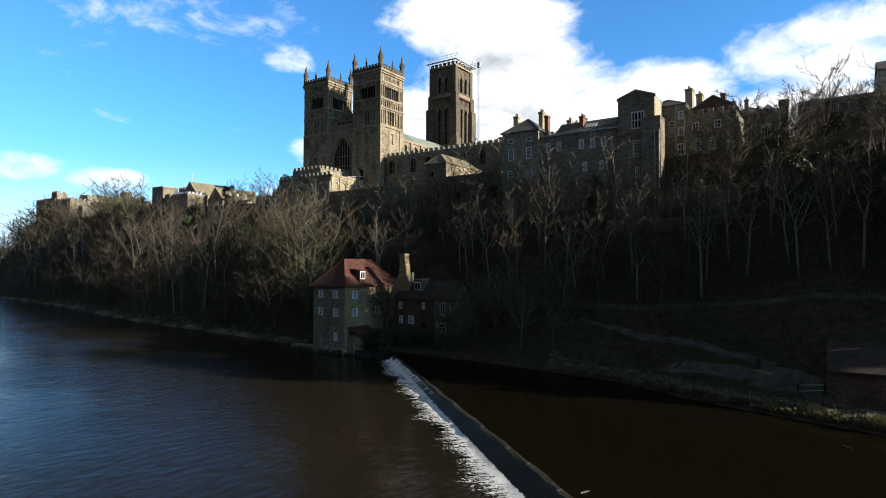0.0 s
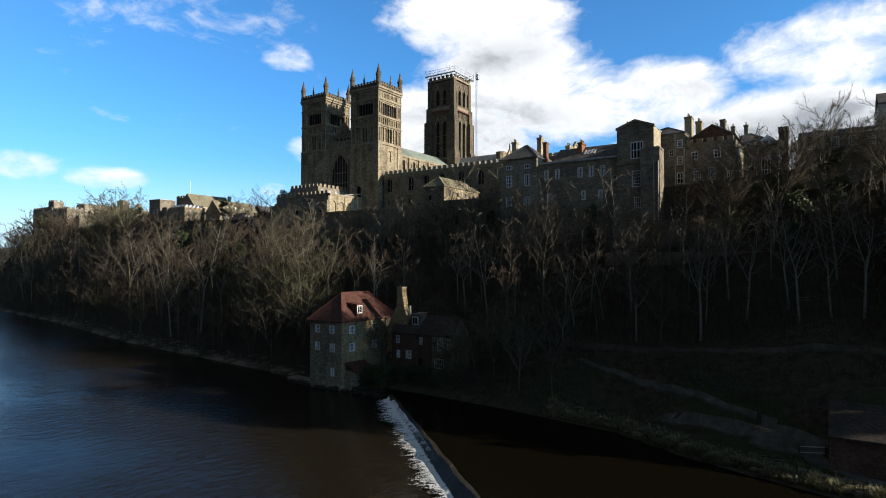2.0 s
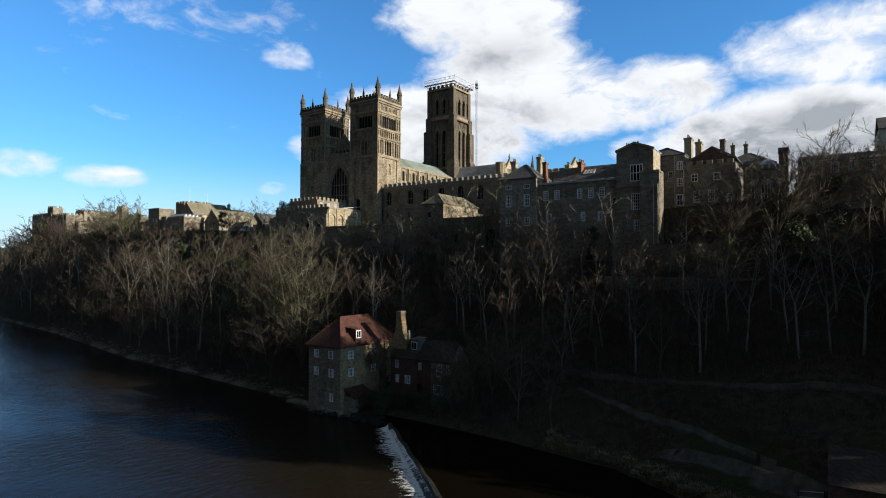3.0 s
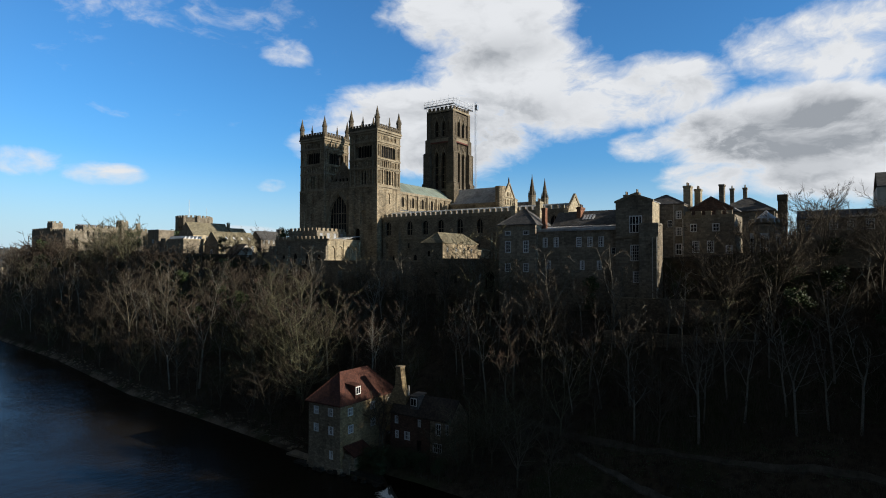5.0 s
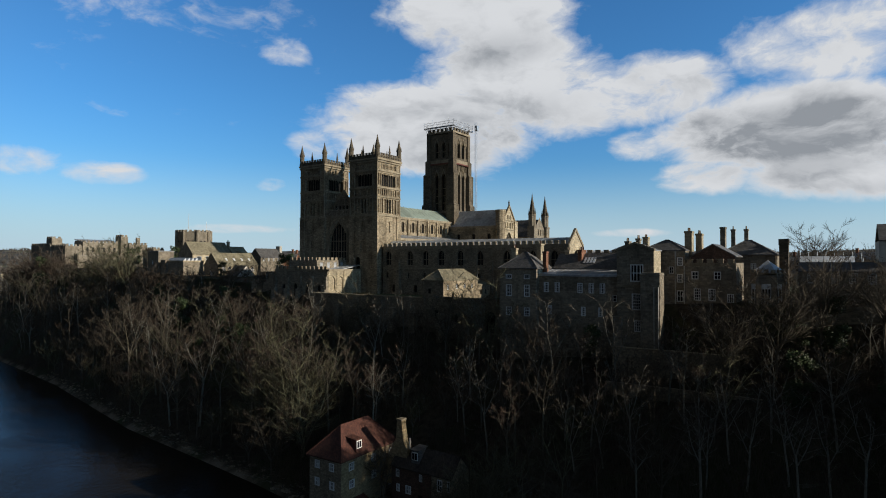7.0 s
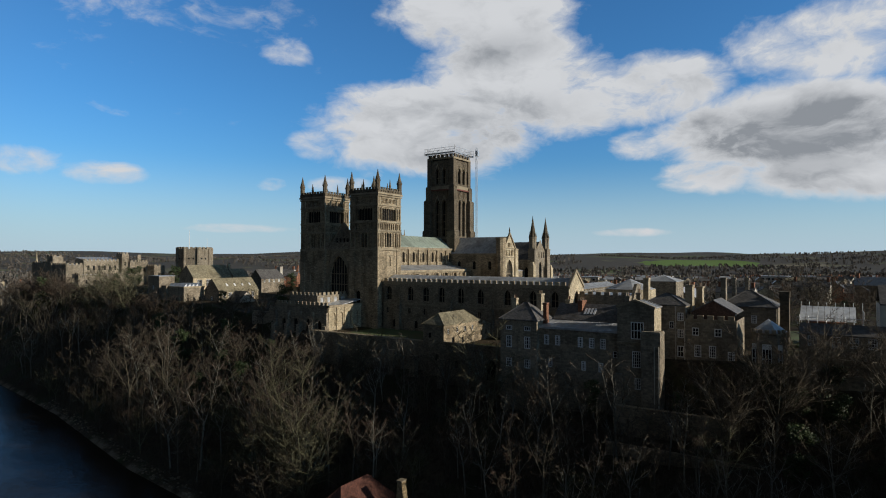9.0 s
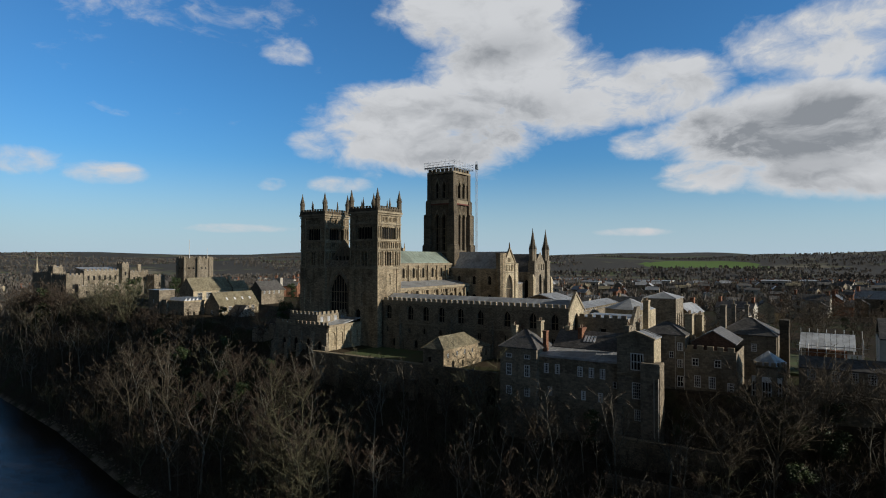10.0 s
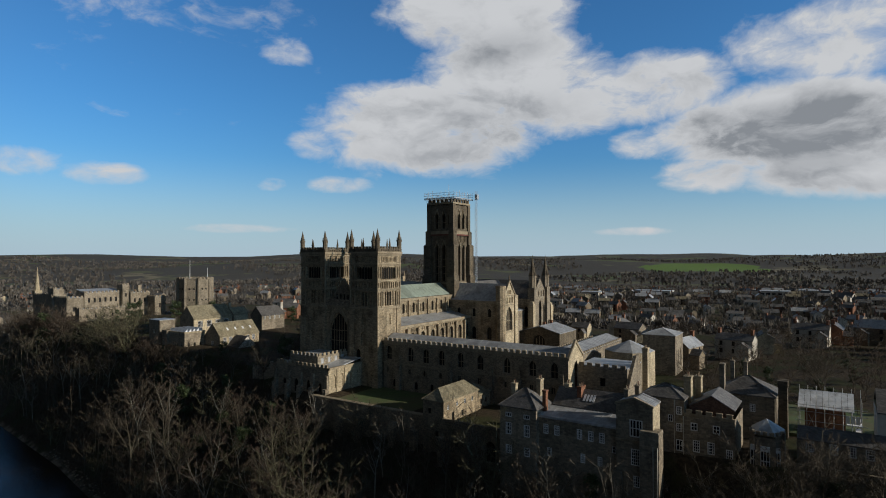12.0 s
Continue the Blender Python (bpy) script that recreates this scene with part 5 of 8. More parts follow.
def tall_block():
    h = thing("gabled_tower_house", "tall stone block with a shallow pediment gable and white windows", "house", at=(-32.4, 119, 32))
    x0, x1, y0, y1 = -36.0, -28.9, 116.0, 121.4
    m = (x0 + x1) / 2
    gab = [(x0, 20.0), (x1, 20.0), (x1, 49.2), (m, 50.4), (x0, 49.2)]
    w = [win(-32.1, 42.9, 2.5, 3.4, bars=(4, 2), frame=0.2, bar=0.16, depth=0.14), sash(-32.1, 37.4, 2.0, 3.2, (5, 5)), sash(-31.9, 33.2, 1.5, 2.2, (4, 4))]
    facade(h, "W", y0, gab, w, STONE_OLD, 0.3)
    # sunlit side painted by a paler stone than the other walls
    facade(h, "S", x1, (y0, y1, 20.0, 49.0), [], STONE_PALE, 0.3)
    facade(h, "N", x0, (y0, y1, 20.0, 49.0), [], STONE_OLD, 0.3)
    facade(h, "E", y1, gab, [], STONE_OLD, 0.3)
    gable_roof(h, x0, x1, y0 + 0.4, y1 + 1.0, 48.9, 50.1, "y", LEAD, 0.0, "roof", "pale lead roof", 1.0)
    part("string_course", Geo().box(x0 - 0.15, x1 + 0.15, y0 - 0.2, y1, 41.9, 42.3), TRIM, h)
    for s in (-1, 1):
        part("coping", Geo().prism([(m + s * 3.75, y0 - 0.2, 48.9), (m + s * 3.75, y0 - 0.2, 49.3), (m, y0 - 0.2, 50.7), (m, y0 - 0.2, 50.3)], (0, 0.7, 0)), TRIM, h)
    g = Geo().box(x1 - 2.2, x1 + 1.4, y0 - 1.4, y0 + 2.0, 18.0, 44.3).box(x1 - 2.3, x1 + 1.5, y0 - 1.5, y0 + 2.1, 44.2, 44.7, 0.2)
    part("buttress", g, STONE_OLD, h)
    g = Geo().box(x0 - 0.6, x0 + 1.2, y0 - 1.0, y0 + 1.0, 18.0, 36.0)
    part("buttress", g, STONE_OLD, h)
    chimney(h, x0 + 0.6, 121.5, 47, 51.0, 0.8, 1.5, 2, STONE_OLD)
    chimney(h, x0 + 2.2, 123.5, 47, 51.6, 0.8, 1.2, 2, STONE_OLD)
    for dx in (0.35, 1.15):
        part("downpipe", Geo().tube((x1 + dx, y0 - 1.5, 16.5), (x1 + dx, y0 - 1.5, 42), 0.09, 0.09, 6), RENDER_PALE, h)
    # stepped terrace walls below
    tw = thing("terrace_wall", "stepped dark stone terrace walls below the tall block", "wall", at=(-26, 114, 25))
    part("wall", Geo().box(-36, -14, 113.0, 114.0, 16, 30.2), RUBBLE, tw)
    part("wall", Geo().box(-36, -10, 108.5, 109.3, 12, 24.5), RUBBLE, tw)
    part("coping", Geo().box(-36, -14, 112.9, 114.1, 30.2, 30.45), TRIM, tw)


tall_block()


def south_wing():
    h = thing("embattled_wing", "stone wing with an embattled parapet and rows of white sash windows", "house", at=(-20.5, 130, 32))
    x0, x1, y0, y1 = -25.2, -15.9, 125.5, 137.0
    w = [sash(u, 43.3, 1.3, 1.6, (2, 2)) for u in (-23.3, -19.2)]
    w += [sash(u, 39.1, 1.3, 2.4) for u in (-22.9, -20.2)] + [sash(-16.9, 38.3, 1.2, 2.3)]
    w += [sash(u, 35.0, 1.3, 2.4) for u in (-22.9, -20.4)] + [sash(-23.0, 31.6, 1.5, 1.8), sash(-16.9, 34.2, 1.1, 1.5)]
    block(h, x0, x1, y0, y1, 20.0, 46.6, STONE_OLD, w, [])
    battlement(h, (x0, y0 + 0.2), (x1, y0 + 0.2), 46.6, 1.1, 0.8, 0.7, 0.45)
    part("parapet", Geo().box(x0, x1, y0 - 0.1, y0 + 0.45, 46.0, 46.6), TRIM, h)
    gx0, gx1, gm = x0 + 0.9, x1 - 0.4, (x0 + x1) / 2 + 0.25
    facade(h, "W", y0 + 1.6, [(gx0, 45.0), (gx1, 45.0), (gx1, 47.9), (gm, 50.2), (gx0, 47.9)], [], DARK_BRICK, 0.2, "gable_wall")
    gable_roof(h, gx0, gx1, y0 + 1.5, y1, 47.9, 50.2, "y", TOWN_SLATE, 0.25, "roof", "grey slate gabled roof")
    chimney(h, -25.4, 131.0, 44.0, 53.2, 1.4, 2.2, 3)
    chimney(h, -24.0, 134.5, 44.0, 52.8, 1.2, 2.0, 3)
    chimney(h, -20.6, 143.0, 46.0, 54.5, 1.0, 2.0, 0, STONE_OLD)
    # recessed link in warm stone
    k = thing("link_house", "narrow stone link house with stacked windows and drainpipes", "house", at=(-27, 128, 32))
    w = [win(-27.9, 44.4, 0.9, 1.4, frame=0.09, bars=(2, 2), bar=0.05, depth=0.15)] + [sash(-26.2, z, 1.15, 1.7, (3, 3)) for z in (46.0, 42.6)] + [sash(-26.2, 38.7, 1.3, 2.3, (2, 2)), sash(-26.2, 34.6, 1.4, 2.0, (2, 2)), win(-26.3, 27.6, 2.2, 4.2, "round", "void", depth=0.8), win(-25.5, 39.6, 0.6, 0.9, frame=0.12, depth=0.1)]
    block(k, -34.0, -25.22, 125.9, 134.0, 20.0, 49.2, STONE_OLD, w, [])
    hip_roof(k, -34.0, -25.2, 125.9, 134.0, 49.2, 51.4, SLATE, 0.15)
    part("downpipe", Geo().tube((-27.1, 125.75, 26), (-27.1, 125.75, 49), 0.08, 0.08, 6), RENDER_PALE, k)
    part("downpipe", Geo().tube((-25.3, 125.35, 26), (-25.3, 125.35, 46), 0.08, 0.08, 6), RENDER_PALE, k)
    # hipped house behind
    b = thing("hipped_house", "stone house with a hipped slate roof and tall chimneys", "house", at=(-12, 148, 36))
    w = [sash(-18.6, 45.0, 1.2, 1.8), sash(-14.6, 44.8, 1.1, 1.7)]
    block(b, -21.6, -10.4, 142.0, 152.0, 30.0, 48.4, STONE_OLD, w, [])
    hip_roof(b, -21.6, -10.4, 142.0, 152.0, 48.4, 51.6, SLATE)
    chimney(b, -19.5, 150.0, 47.0, 54.3, 0.8, 1.0, 1, STONE_OLD)
    chimney(b, -16.8, 150.0, 47.0, 54.3, 0.8, 1.0, 1, STONE_OLD)
    # the tall brick stack
    part("chimney", Geo().box(-9.9, -8.2, 143.7, 146.3, 30, 50.4).box(-10.0, -8.1, 143.6, 144.7, 50.4, 51.7).box(-10.0, -8.1, 145.3, 146.4, 50.4, 51.7), STONE_DARK, b, "tall dark stone chimney stack")


south_wing()


def bay_house():
    h = thing("bay_fronted_house", "stone house with a canted bay of tall blue-white windows", "house", at=(-10.5, 126, 34))
    x0, x1 = -13.6, -7.8
    pts = [(x0, 127.0), (x0 + 1.2, 124.3), (x1 - 1.2, 124.3), (x1, 127.0), (x1, 131.0), (x0, 131.0)]
    g = Geo().prism([(x, y, 22.0) for x, y in pts], (0, 0, 22.6))
    part("wall", g, STONE_OLD, h)
    for u in (-12.4, -10.7, -9.0):
        fr, pn = Geo(), Geo()
        y = 124.22 if u == -10.7 else 124.5
        fr.box(u - 0.78, u + 0.78, y - 0.1, y + 0.3, 37.9, 42.7)
        for i in range(3):
            c = u - 0.48 + 0.48 * i
            for za, zb in ((38.1, 39.9), (40.1, 41.6)):
                pn.box(c - 0.17, c + 0.17, y - 0.13, y, za, zb)
            pn.tube((c, y - 0.13, 41.6), (c, y, 41.6), 0.17, 0.17, 8)
        wn = part("window", fr, WHITE, h)
        part("pane", pn, GLASS, wn)
    apex = (-10.7, 127.6, 47.2)
    g = Geo()
    for i in range(len(pts)):
        a, b = pts[i], pts[(i + 1) % len(pts)]
        g.face([(*a, 44.7), (*b, 44.7), apex])
    part("roof", g, LEAD, h)
    part("parapet", Geo().prism([(x * 1.0, y, 44.4) for x, y in pts], (0, 0, 0.35)), TRIM, h)
    for a, b in zip(pts[:3], pts[1:4]):
        battlement(h, a, b, 44.7, 0.7, 0.7, 0.55, 0.35, STONE_OLD)
    r = thing("low_range", "low slate-roofed stone range with white windows", "building", at=(2, 127, 36))
    w = [sash(u, 43.0, 1.3, 1.9) for u in (-3.6, 0.0, 2.6, 5.2, 8.6)]
    block(r, -5.6, 14.0, 124.3, 131.0, 22.0, 45.1, STONE_OLD, w, [])
    gable_roof(r, -5.6, 14.0, 124.3, 131.0, 45.1, 46.6, "x", SLATE, 0.2)
    part("terrace_kerb", Geo().box(-6, 8, 121.5, 122.1, 22, 41.3), STONE_OLD, r)
    d = thing("grey_house", "tall grey rendered house with a slate roof and white window", "house", at=(9, 134, 36))
    block(d, 6.4, 16.0, 128.0, 140.0, 25.0, 50.6, RENDER_PALE, [sash(9.0, 46.2, 1.2, 1.4, (2, 2))], [])
    gable_roof(d, 6.4, 16.0, 128.0, 140.0, 50.6, 53.6, "x", SLATE, 0.2)


bay_house()


def site_scaffold():
    """A small building wrapped in tubes under a temporary roof of white sheets."""
    s = thing("sheeted_scaffold", "house wrapped in scaffolding under a white temporary roof", "scaffold", at=(-2, 153, 40))
    x0, x1, y0, y1 = -6.6, 3.6, 150.5, 156.5
    part("wall", Geo().box(x0 + 1.2, x1 - 1.6, y0 + 1.0, y1 - 0.8, 36, 45.0), BRICK, s, "brown brick wall behind the tubes")
    for i in range(9):
        xa = x0 + (x1 - x0) * i / 9
        part("roof_sheet", Geo().prism([(xa, y0 - 0.3, 45.3), (xa + (x1 - x0) / 9 - 0.06, y0 - 0.3, 45.3), (xa + (x1 - x0) / 9 - 0.06, y1, 48.0), (xa, y1, 48.0)], (0, 0, 0.1)), SHEET, s)
    for i in range(8):
        x = x0 + (x1 + 1.2 - x0) * i / 7
        for y in (y0 - 0.6, y1 + 0.4):
            part("standard", Geo().tube((x, y, 36.5), (x, y, 46.6 if y < y1 else 49.0), 0.07, 0.07, 5), STEEL, s)
    for i in range(4):
        y = y0 - 0.6 + 2.4 * i
        part("standard", Geo().tube((x1 + 1.2, y, 36.5), (x1 + 1.2, y, 47.6), 0.07, 0.07, 5), STEEL, s)
    for z in (38.6, 40.6, 42.6, 44.6, 46.0):
        part("ledger", Geo().tube((x0 - 0.5, y0 - 0.6, z), (x1 + 2.2, y0 - 0.6, z), 0.06, 0.06, 5), STEEL, s)
        part("ledger", Geo().tube((x1 + 1.2, y0 - 1.2, z), (x1 + 1.2, y1 + 1.0, z), 0.06, 0.06, 5), STEEL, s)
    for z in (40.6, 42.6):
        part("deck_board", Geo().box(x1 - 1.4, x1 + 1.3, y0 - 0.7, y0 + 0.5, z + 0.05, z + 0.13), SHEET, s)
        part("deck_board", Geo().box(x1 + 0.2, x1 + 1.3, y0 + 0.5, y1, z + 0.05, z + 0.13), SHEET, s)
    for i in range(3):
        part("guard_board", Geo().box(x1 - 1.6 + 0.9 * i, x1 - 0.9 + 0.9 * i, y0 - 0.72, y0 - 0.66, 43.0, 44.6), SHEET, s)
    for a, b in (((x0, 37), (x0 + 3.4, 45)), ((x1 - 2, 37), (x1 + 1.2, 44)), ((x0 + 5, 37), (x0 + 2, 44))):
        part("brace", Geo().tube((a[0], y0 - 0.66, a[1]), (b[0], y0 - 0.66, b[1]), 0.05, 0.05, 4), STEEL, s)


site_scaffold()
tagged(part("lawn", Geo().box(-16.0, 24.0, 147.0, 176.0, 39.0, 40.12), LAWN, None), "garden lawn round the scaffolded house", "lawn", kind="structure")


# ---- the old mill on the river bank ----
def mill():
    h = thing("old_mill", "old stone mill with red tiled hipped roof and white windows", "mill", at=(-75, 82, 1))
    x0, x1, y0, y1 = -79.0, -71.3, 75.3, 87.0
    ww = [sash(-77.1, 10.0, 1.25, 1.45, (4, 2)), sash(-73.6, 10.0, 1.25, 1.45, (4, 2)), sash(-77.1, 6.9, 1.25, 1.5, (4, 2)), sash(-73.5, 6.8, 1.25, 1.5, (4, 2)), sash(-73.4, 2.6, 0.9, 1.5, (3, 2))]
    sw = [sash(77.9, 9.9, 1.4, 1.45, (4, 2)), sash(83.9, 9.9, 1.4, 1.45, (4, 2)), sash(78.0, 6.8, 1.4, 1.5, (4, 2)), sash(84.0, 6.8, 1.4, 1.5, (4, 2))]
    facade(h, "W", y0, (x0, x1, -1.5, 12.2), ww, RUBBLE, 0.25)
    # paler, warmer rubble than the front, painting in the dappled sun
    facade(h, "S", x1, (y0, y1, -0.5, 12.2), sw, MILL_STONE, 0.25, label="sandstone side wall painted pale and warm for sunlight")
    facade(h, "N", x0, (y0, y1, -0.5, 12.2), [], RUBBLE, 0.25)
    facade(h, "E", y1, (x0, x1, -0.5, 12.2), [], RUBBLE, 0.25)
    hip_roof(h, x0, x1, y0, y1 + 3.5, 12.2, 17.0, RED_TILE, 0.45, label="weathered red clay tile hipped roof")
    part("plinth", Geo().box(x0 - 0.2, x1 + 0.2, y0 - 0.25, y0 + 2, -1.5, 1.3), RUBBLE, h)
    part("plinth", Geo().box(x1 - 0.1, x1 + 1.6, y0 + 0.6, y1, -1.0, 2.8), RUBBLE, h)
    dm = part("dormer", Geo().box(-73.2, -71.2, 79.0, 80.4, 12.6, 14.9).prism([(-71.1, 78.8, 14.9), (-71.1, 80.6, 14.9), (-74.3, 80.6, 15.2), (-74.3, 78.8, 15.2)], (0, 0, 0.15)), RED_TILE, h)
    part("window", Geo().box(-71.22, -71.1, 79.05, 80.35, 13.4, 14.8), WHITE, dm)
    part("pane", Geo().box(-71.12, -71.08, 79.2, 79.65, 13.55, 14.65).box(-71.12, -71.08, 79.75, 80.2, 13.55, 14.65), GLASS, dm)
    lean_roof(h, x1 + 0.02, x1 + 2.6, y0 + 0.8, y0 + 5.8, 3.6, 4.9, "-x", RED_TILE, "lean_to_roof", label="low red tiled lean-to roof")
    part("lean_to_wall", Geo().box(x1 + 0.02, x1 + 2.3, y0 + 1.0, y0 + 5.6, -0.5, 3.7), RUBBLE, h)
    # narrow bay behind, then the lower cottage with the tall stepped chimney
    block(h, -76.0, -71.0, 87.02, 90.5, 0.5, 11.9, RUBBLE, [], [sash(88.3, 10.0, 0.9, 1.3, (2, 2)), sash(88.3, 7.0, 0.9, 1.4, (2, 2)), sash(88.3, 4.3, 0.8, 0.9, (2, 1))], 0.2)
    k = thing("mill_cottage", "brick and stone cottage with a dark slate roof beside the mill", "house", at=(-60, 87, 3))
    a0, a1, b0, b1 = -67.4, -54.2, 84.3, 89.6
    m0 = -58.4
    w = [sash(-66.0, 8.0, 0.8, 1.4, (2, 2)), sash(-65.9, 5.4, 0.8, 1.4, (2, 2)), sash(-63.6, 5.4, 1.25, 1.5, (4, 2)), sash(-60.9, 8.1, 0.7, 1.3, (2, 2)), win(-61.0, 3.4, 1.0, 2.3, fill="void", depth=0.2)]
    facade(k, "W", b0, (a0, m0, 1.0, 10.1), w, DARK_BRICK, 0.2, label="dark red brick front wall")
    facade(k, "W", b0 - 0.25, (m0, a1, 1.0, 10.0), [sash(-56.7, 7.3, 1.1, 2.1, (2, 2)), sash(-56.9, 4.3, 1.9, 1.7, (4, 2)), sash(-54.9, 7.6, 0.6, 1.9, (1, 2))], RUBBLE, 0.2)
    facade(k, "S", a1, (b0 - 0.25, b1, 1.0, 10.0), [], RUBBLE, 0.2)
    facade(k, "N", a0, (b0, b1, 1.0, 10.1), [], RUBBLE, 0.2)
    facade(k, "E", b1, (a0, a1, 1.0, 10.1), [], RUBBLE, 0.2)
    gable_roof(k, a0, a1, b0, b1, 10.1, 12.9, "x", DARK_TILE, 0.35)
    for x in (a0, a1 - 0.3):
        part("gable", fixed(Geo().prism([(x, b0, 10.0), (x, b1, 10.0), (x, (b0 + b1) / 2, 12.8)], (0.3, 0, 0)), "gable", RUBBLE), RUBBLE, k)
    dm = part("dormer", Geo().box(-63.2, -61.6, 84.7, 87.0, 10.9, 13.2).prism([(-63.4, 84.5, 13.2), (-61.4, 84.5, 13.2), (-61.4, 87.3, 13.4), (-63.4, 87.3, 13.4)], (0, 0, 0.12)), SLATE, k)
    part("window", Geo().box(-63.05, -61.75, 84.55, 84.72, 11.5, 12.9), WHITE, dm)
    part("pane", Geo().box(-62.93, -62.45, 84.52, 84.58, 11.62, 12.75), GLASS, dm)
    part("pane", Geo().box(-62.35, -61.87, 84.52, 84.58, 11.62, 12.75), GLASS, dm)
    g = Geo().prism([(-69.3, 85.2, 6), (-64.6, 85.2, 6), (-64.6, 85.2, 12.6), (-65.4, 85.2, 14.2), (-65.9, 85.2, 17.9), (-66.9, 85.2, 17.9), (-67.1, 85.2, 14.6), (-69.3, 85.2, 10.5)], (0, 1.3, 0))
    part("chimney", fixed(g, "chimney", MILL_STONE), MILL_STONE, k, "tall stepped stone chimney stack")
    part("chimney_cap", Geo().box(-67.0, -65.8, 85.1, 86.6, 17.8, 18.05), TRIM, k)
    part("chimney_pot", Geo().tube((-64.7, 86.2, 12.8), (-64.7, 86.2, 14.6), 0.2, 0.16, 8), RENDER_PALE, k)
    # landing and wing wall at the foot
    q = thing("mill_landing", "low stone landing wall at the water's edge by the mill", "wall", at=(-72, 75, 0))
    part("wall", Geo().box(-82.5, -78.8, 75.0, 76.2, -1, 0.8), WET_STONE, q)
    part("wall", Geo().box(-70.5, -62.0, 76.2, 77.2, -1.5, 1.15), WET_STONE, q)
    rr = random.Random(4)
    for i in range(40):
        x, w = -80 + 19 * rr.random(), rr.uniform(0.25, 0.7)
        y = 75.0 + rr.uniform(-0.5, 0.9)
        part("boulder", Geo().box(x - w, x + w, y - w * 0.8, y + w * 0.8, -0.8, 0.45 + w * rr.uniform(0.4, 1.1), w * 0.3), WET_STONE, q)
    part("slab", Geo().box(-87, -80, 77.2, 79.5, -0.5, 0.8), RUBBLE, q)


mill()


def boat_shed():
    h = thing("brick_shed", "low red brick riverside shed with a grey slate roof", "shed", at=(5, 74, 3))
    x0, x1, y0, y1 = -1.0, 14.0, 69.0, 79.0
    # dark brick and tile tones deepen walls and slate roof for their shade
    block(h, x0, x1, y0, y1, 1.0, 5.7, DARK_BRICK, [], [])
    gable_roof(h, x0, x1, y0, y1, 5.7, 7.9, "x", DARK_TILE, 0.5)
    part("gable", fixed(Geo().prism([(x0, y0, 5.6), (x0, y1, 5.6), (x0, 74.0, 7.8)], (0.3, 0, 0)), "gable", BRICK), BRICK, h)
    f = thing("timber_gate", "small timber rail barrier beside the shed", "gate", at=(-2.3, 72, 3))
    for x in (-3.6, -1.3):
        part("post", Geo().box(x - 0.07, x + 0.07, 71.9, 72.04, zland(x, 72) - 0.3, zland(x, 72) + 1.3), DARKWOOD, f)
    for z in (0.5, 1.1):
        part("rail", Geo().tube((-3.7, 71.97, zland(-3.6, 72) + z), (-1.2, 71.97, zland(-1.3, 72) + z), 0.05, 0.05, 5), RENDER_PALE, f)


boat_shed()


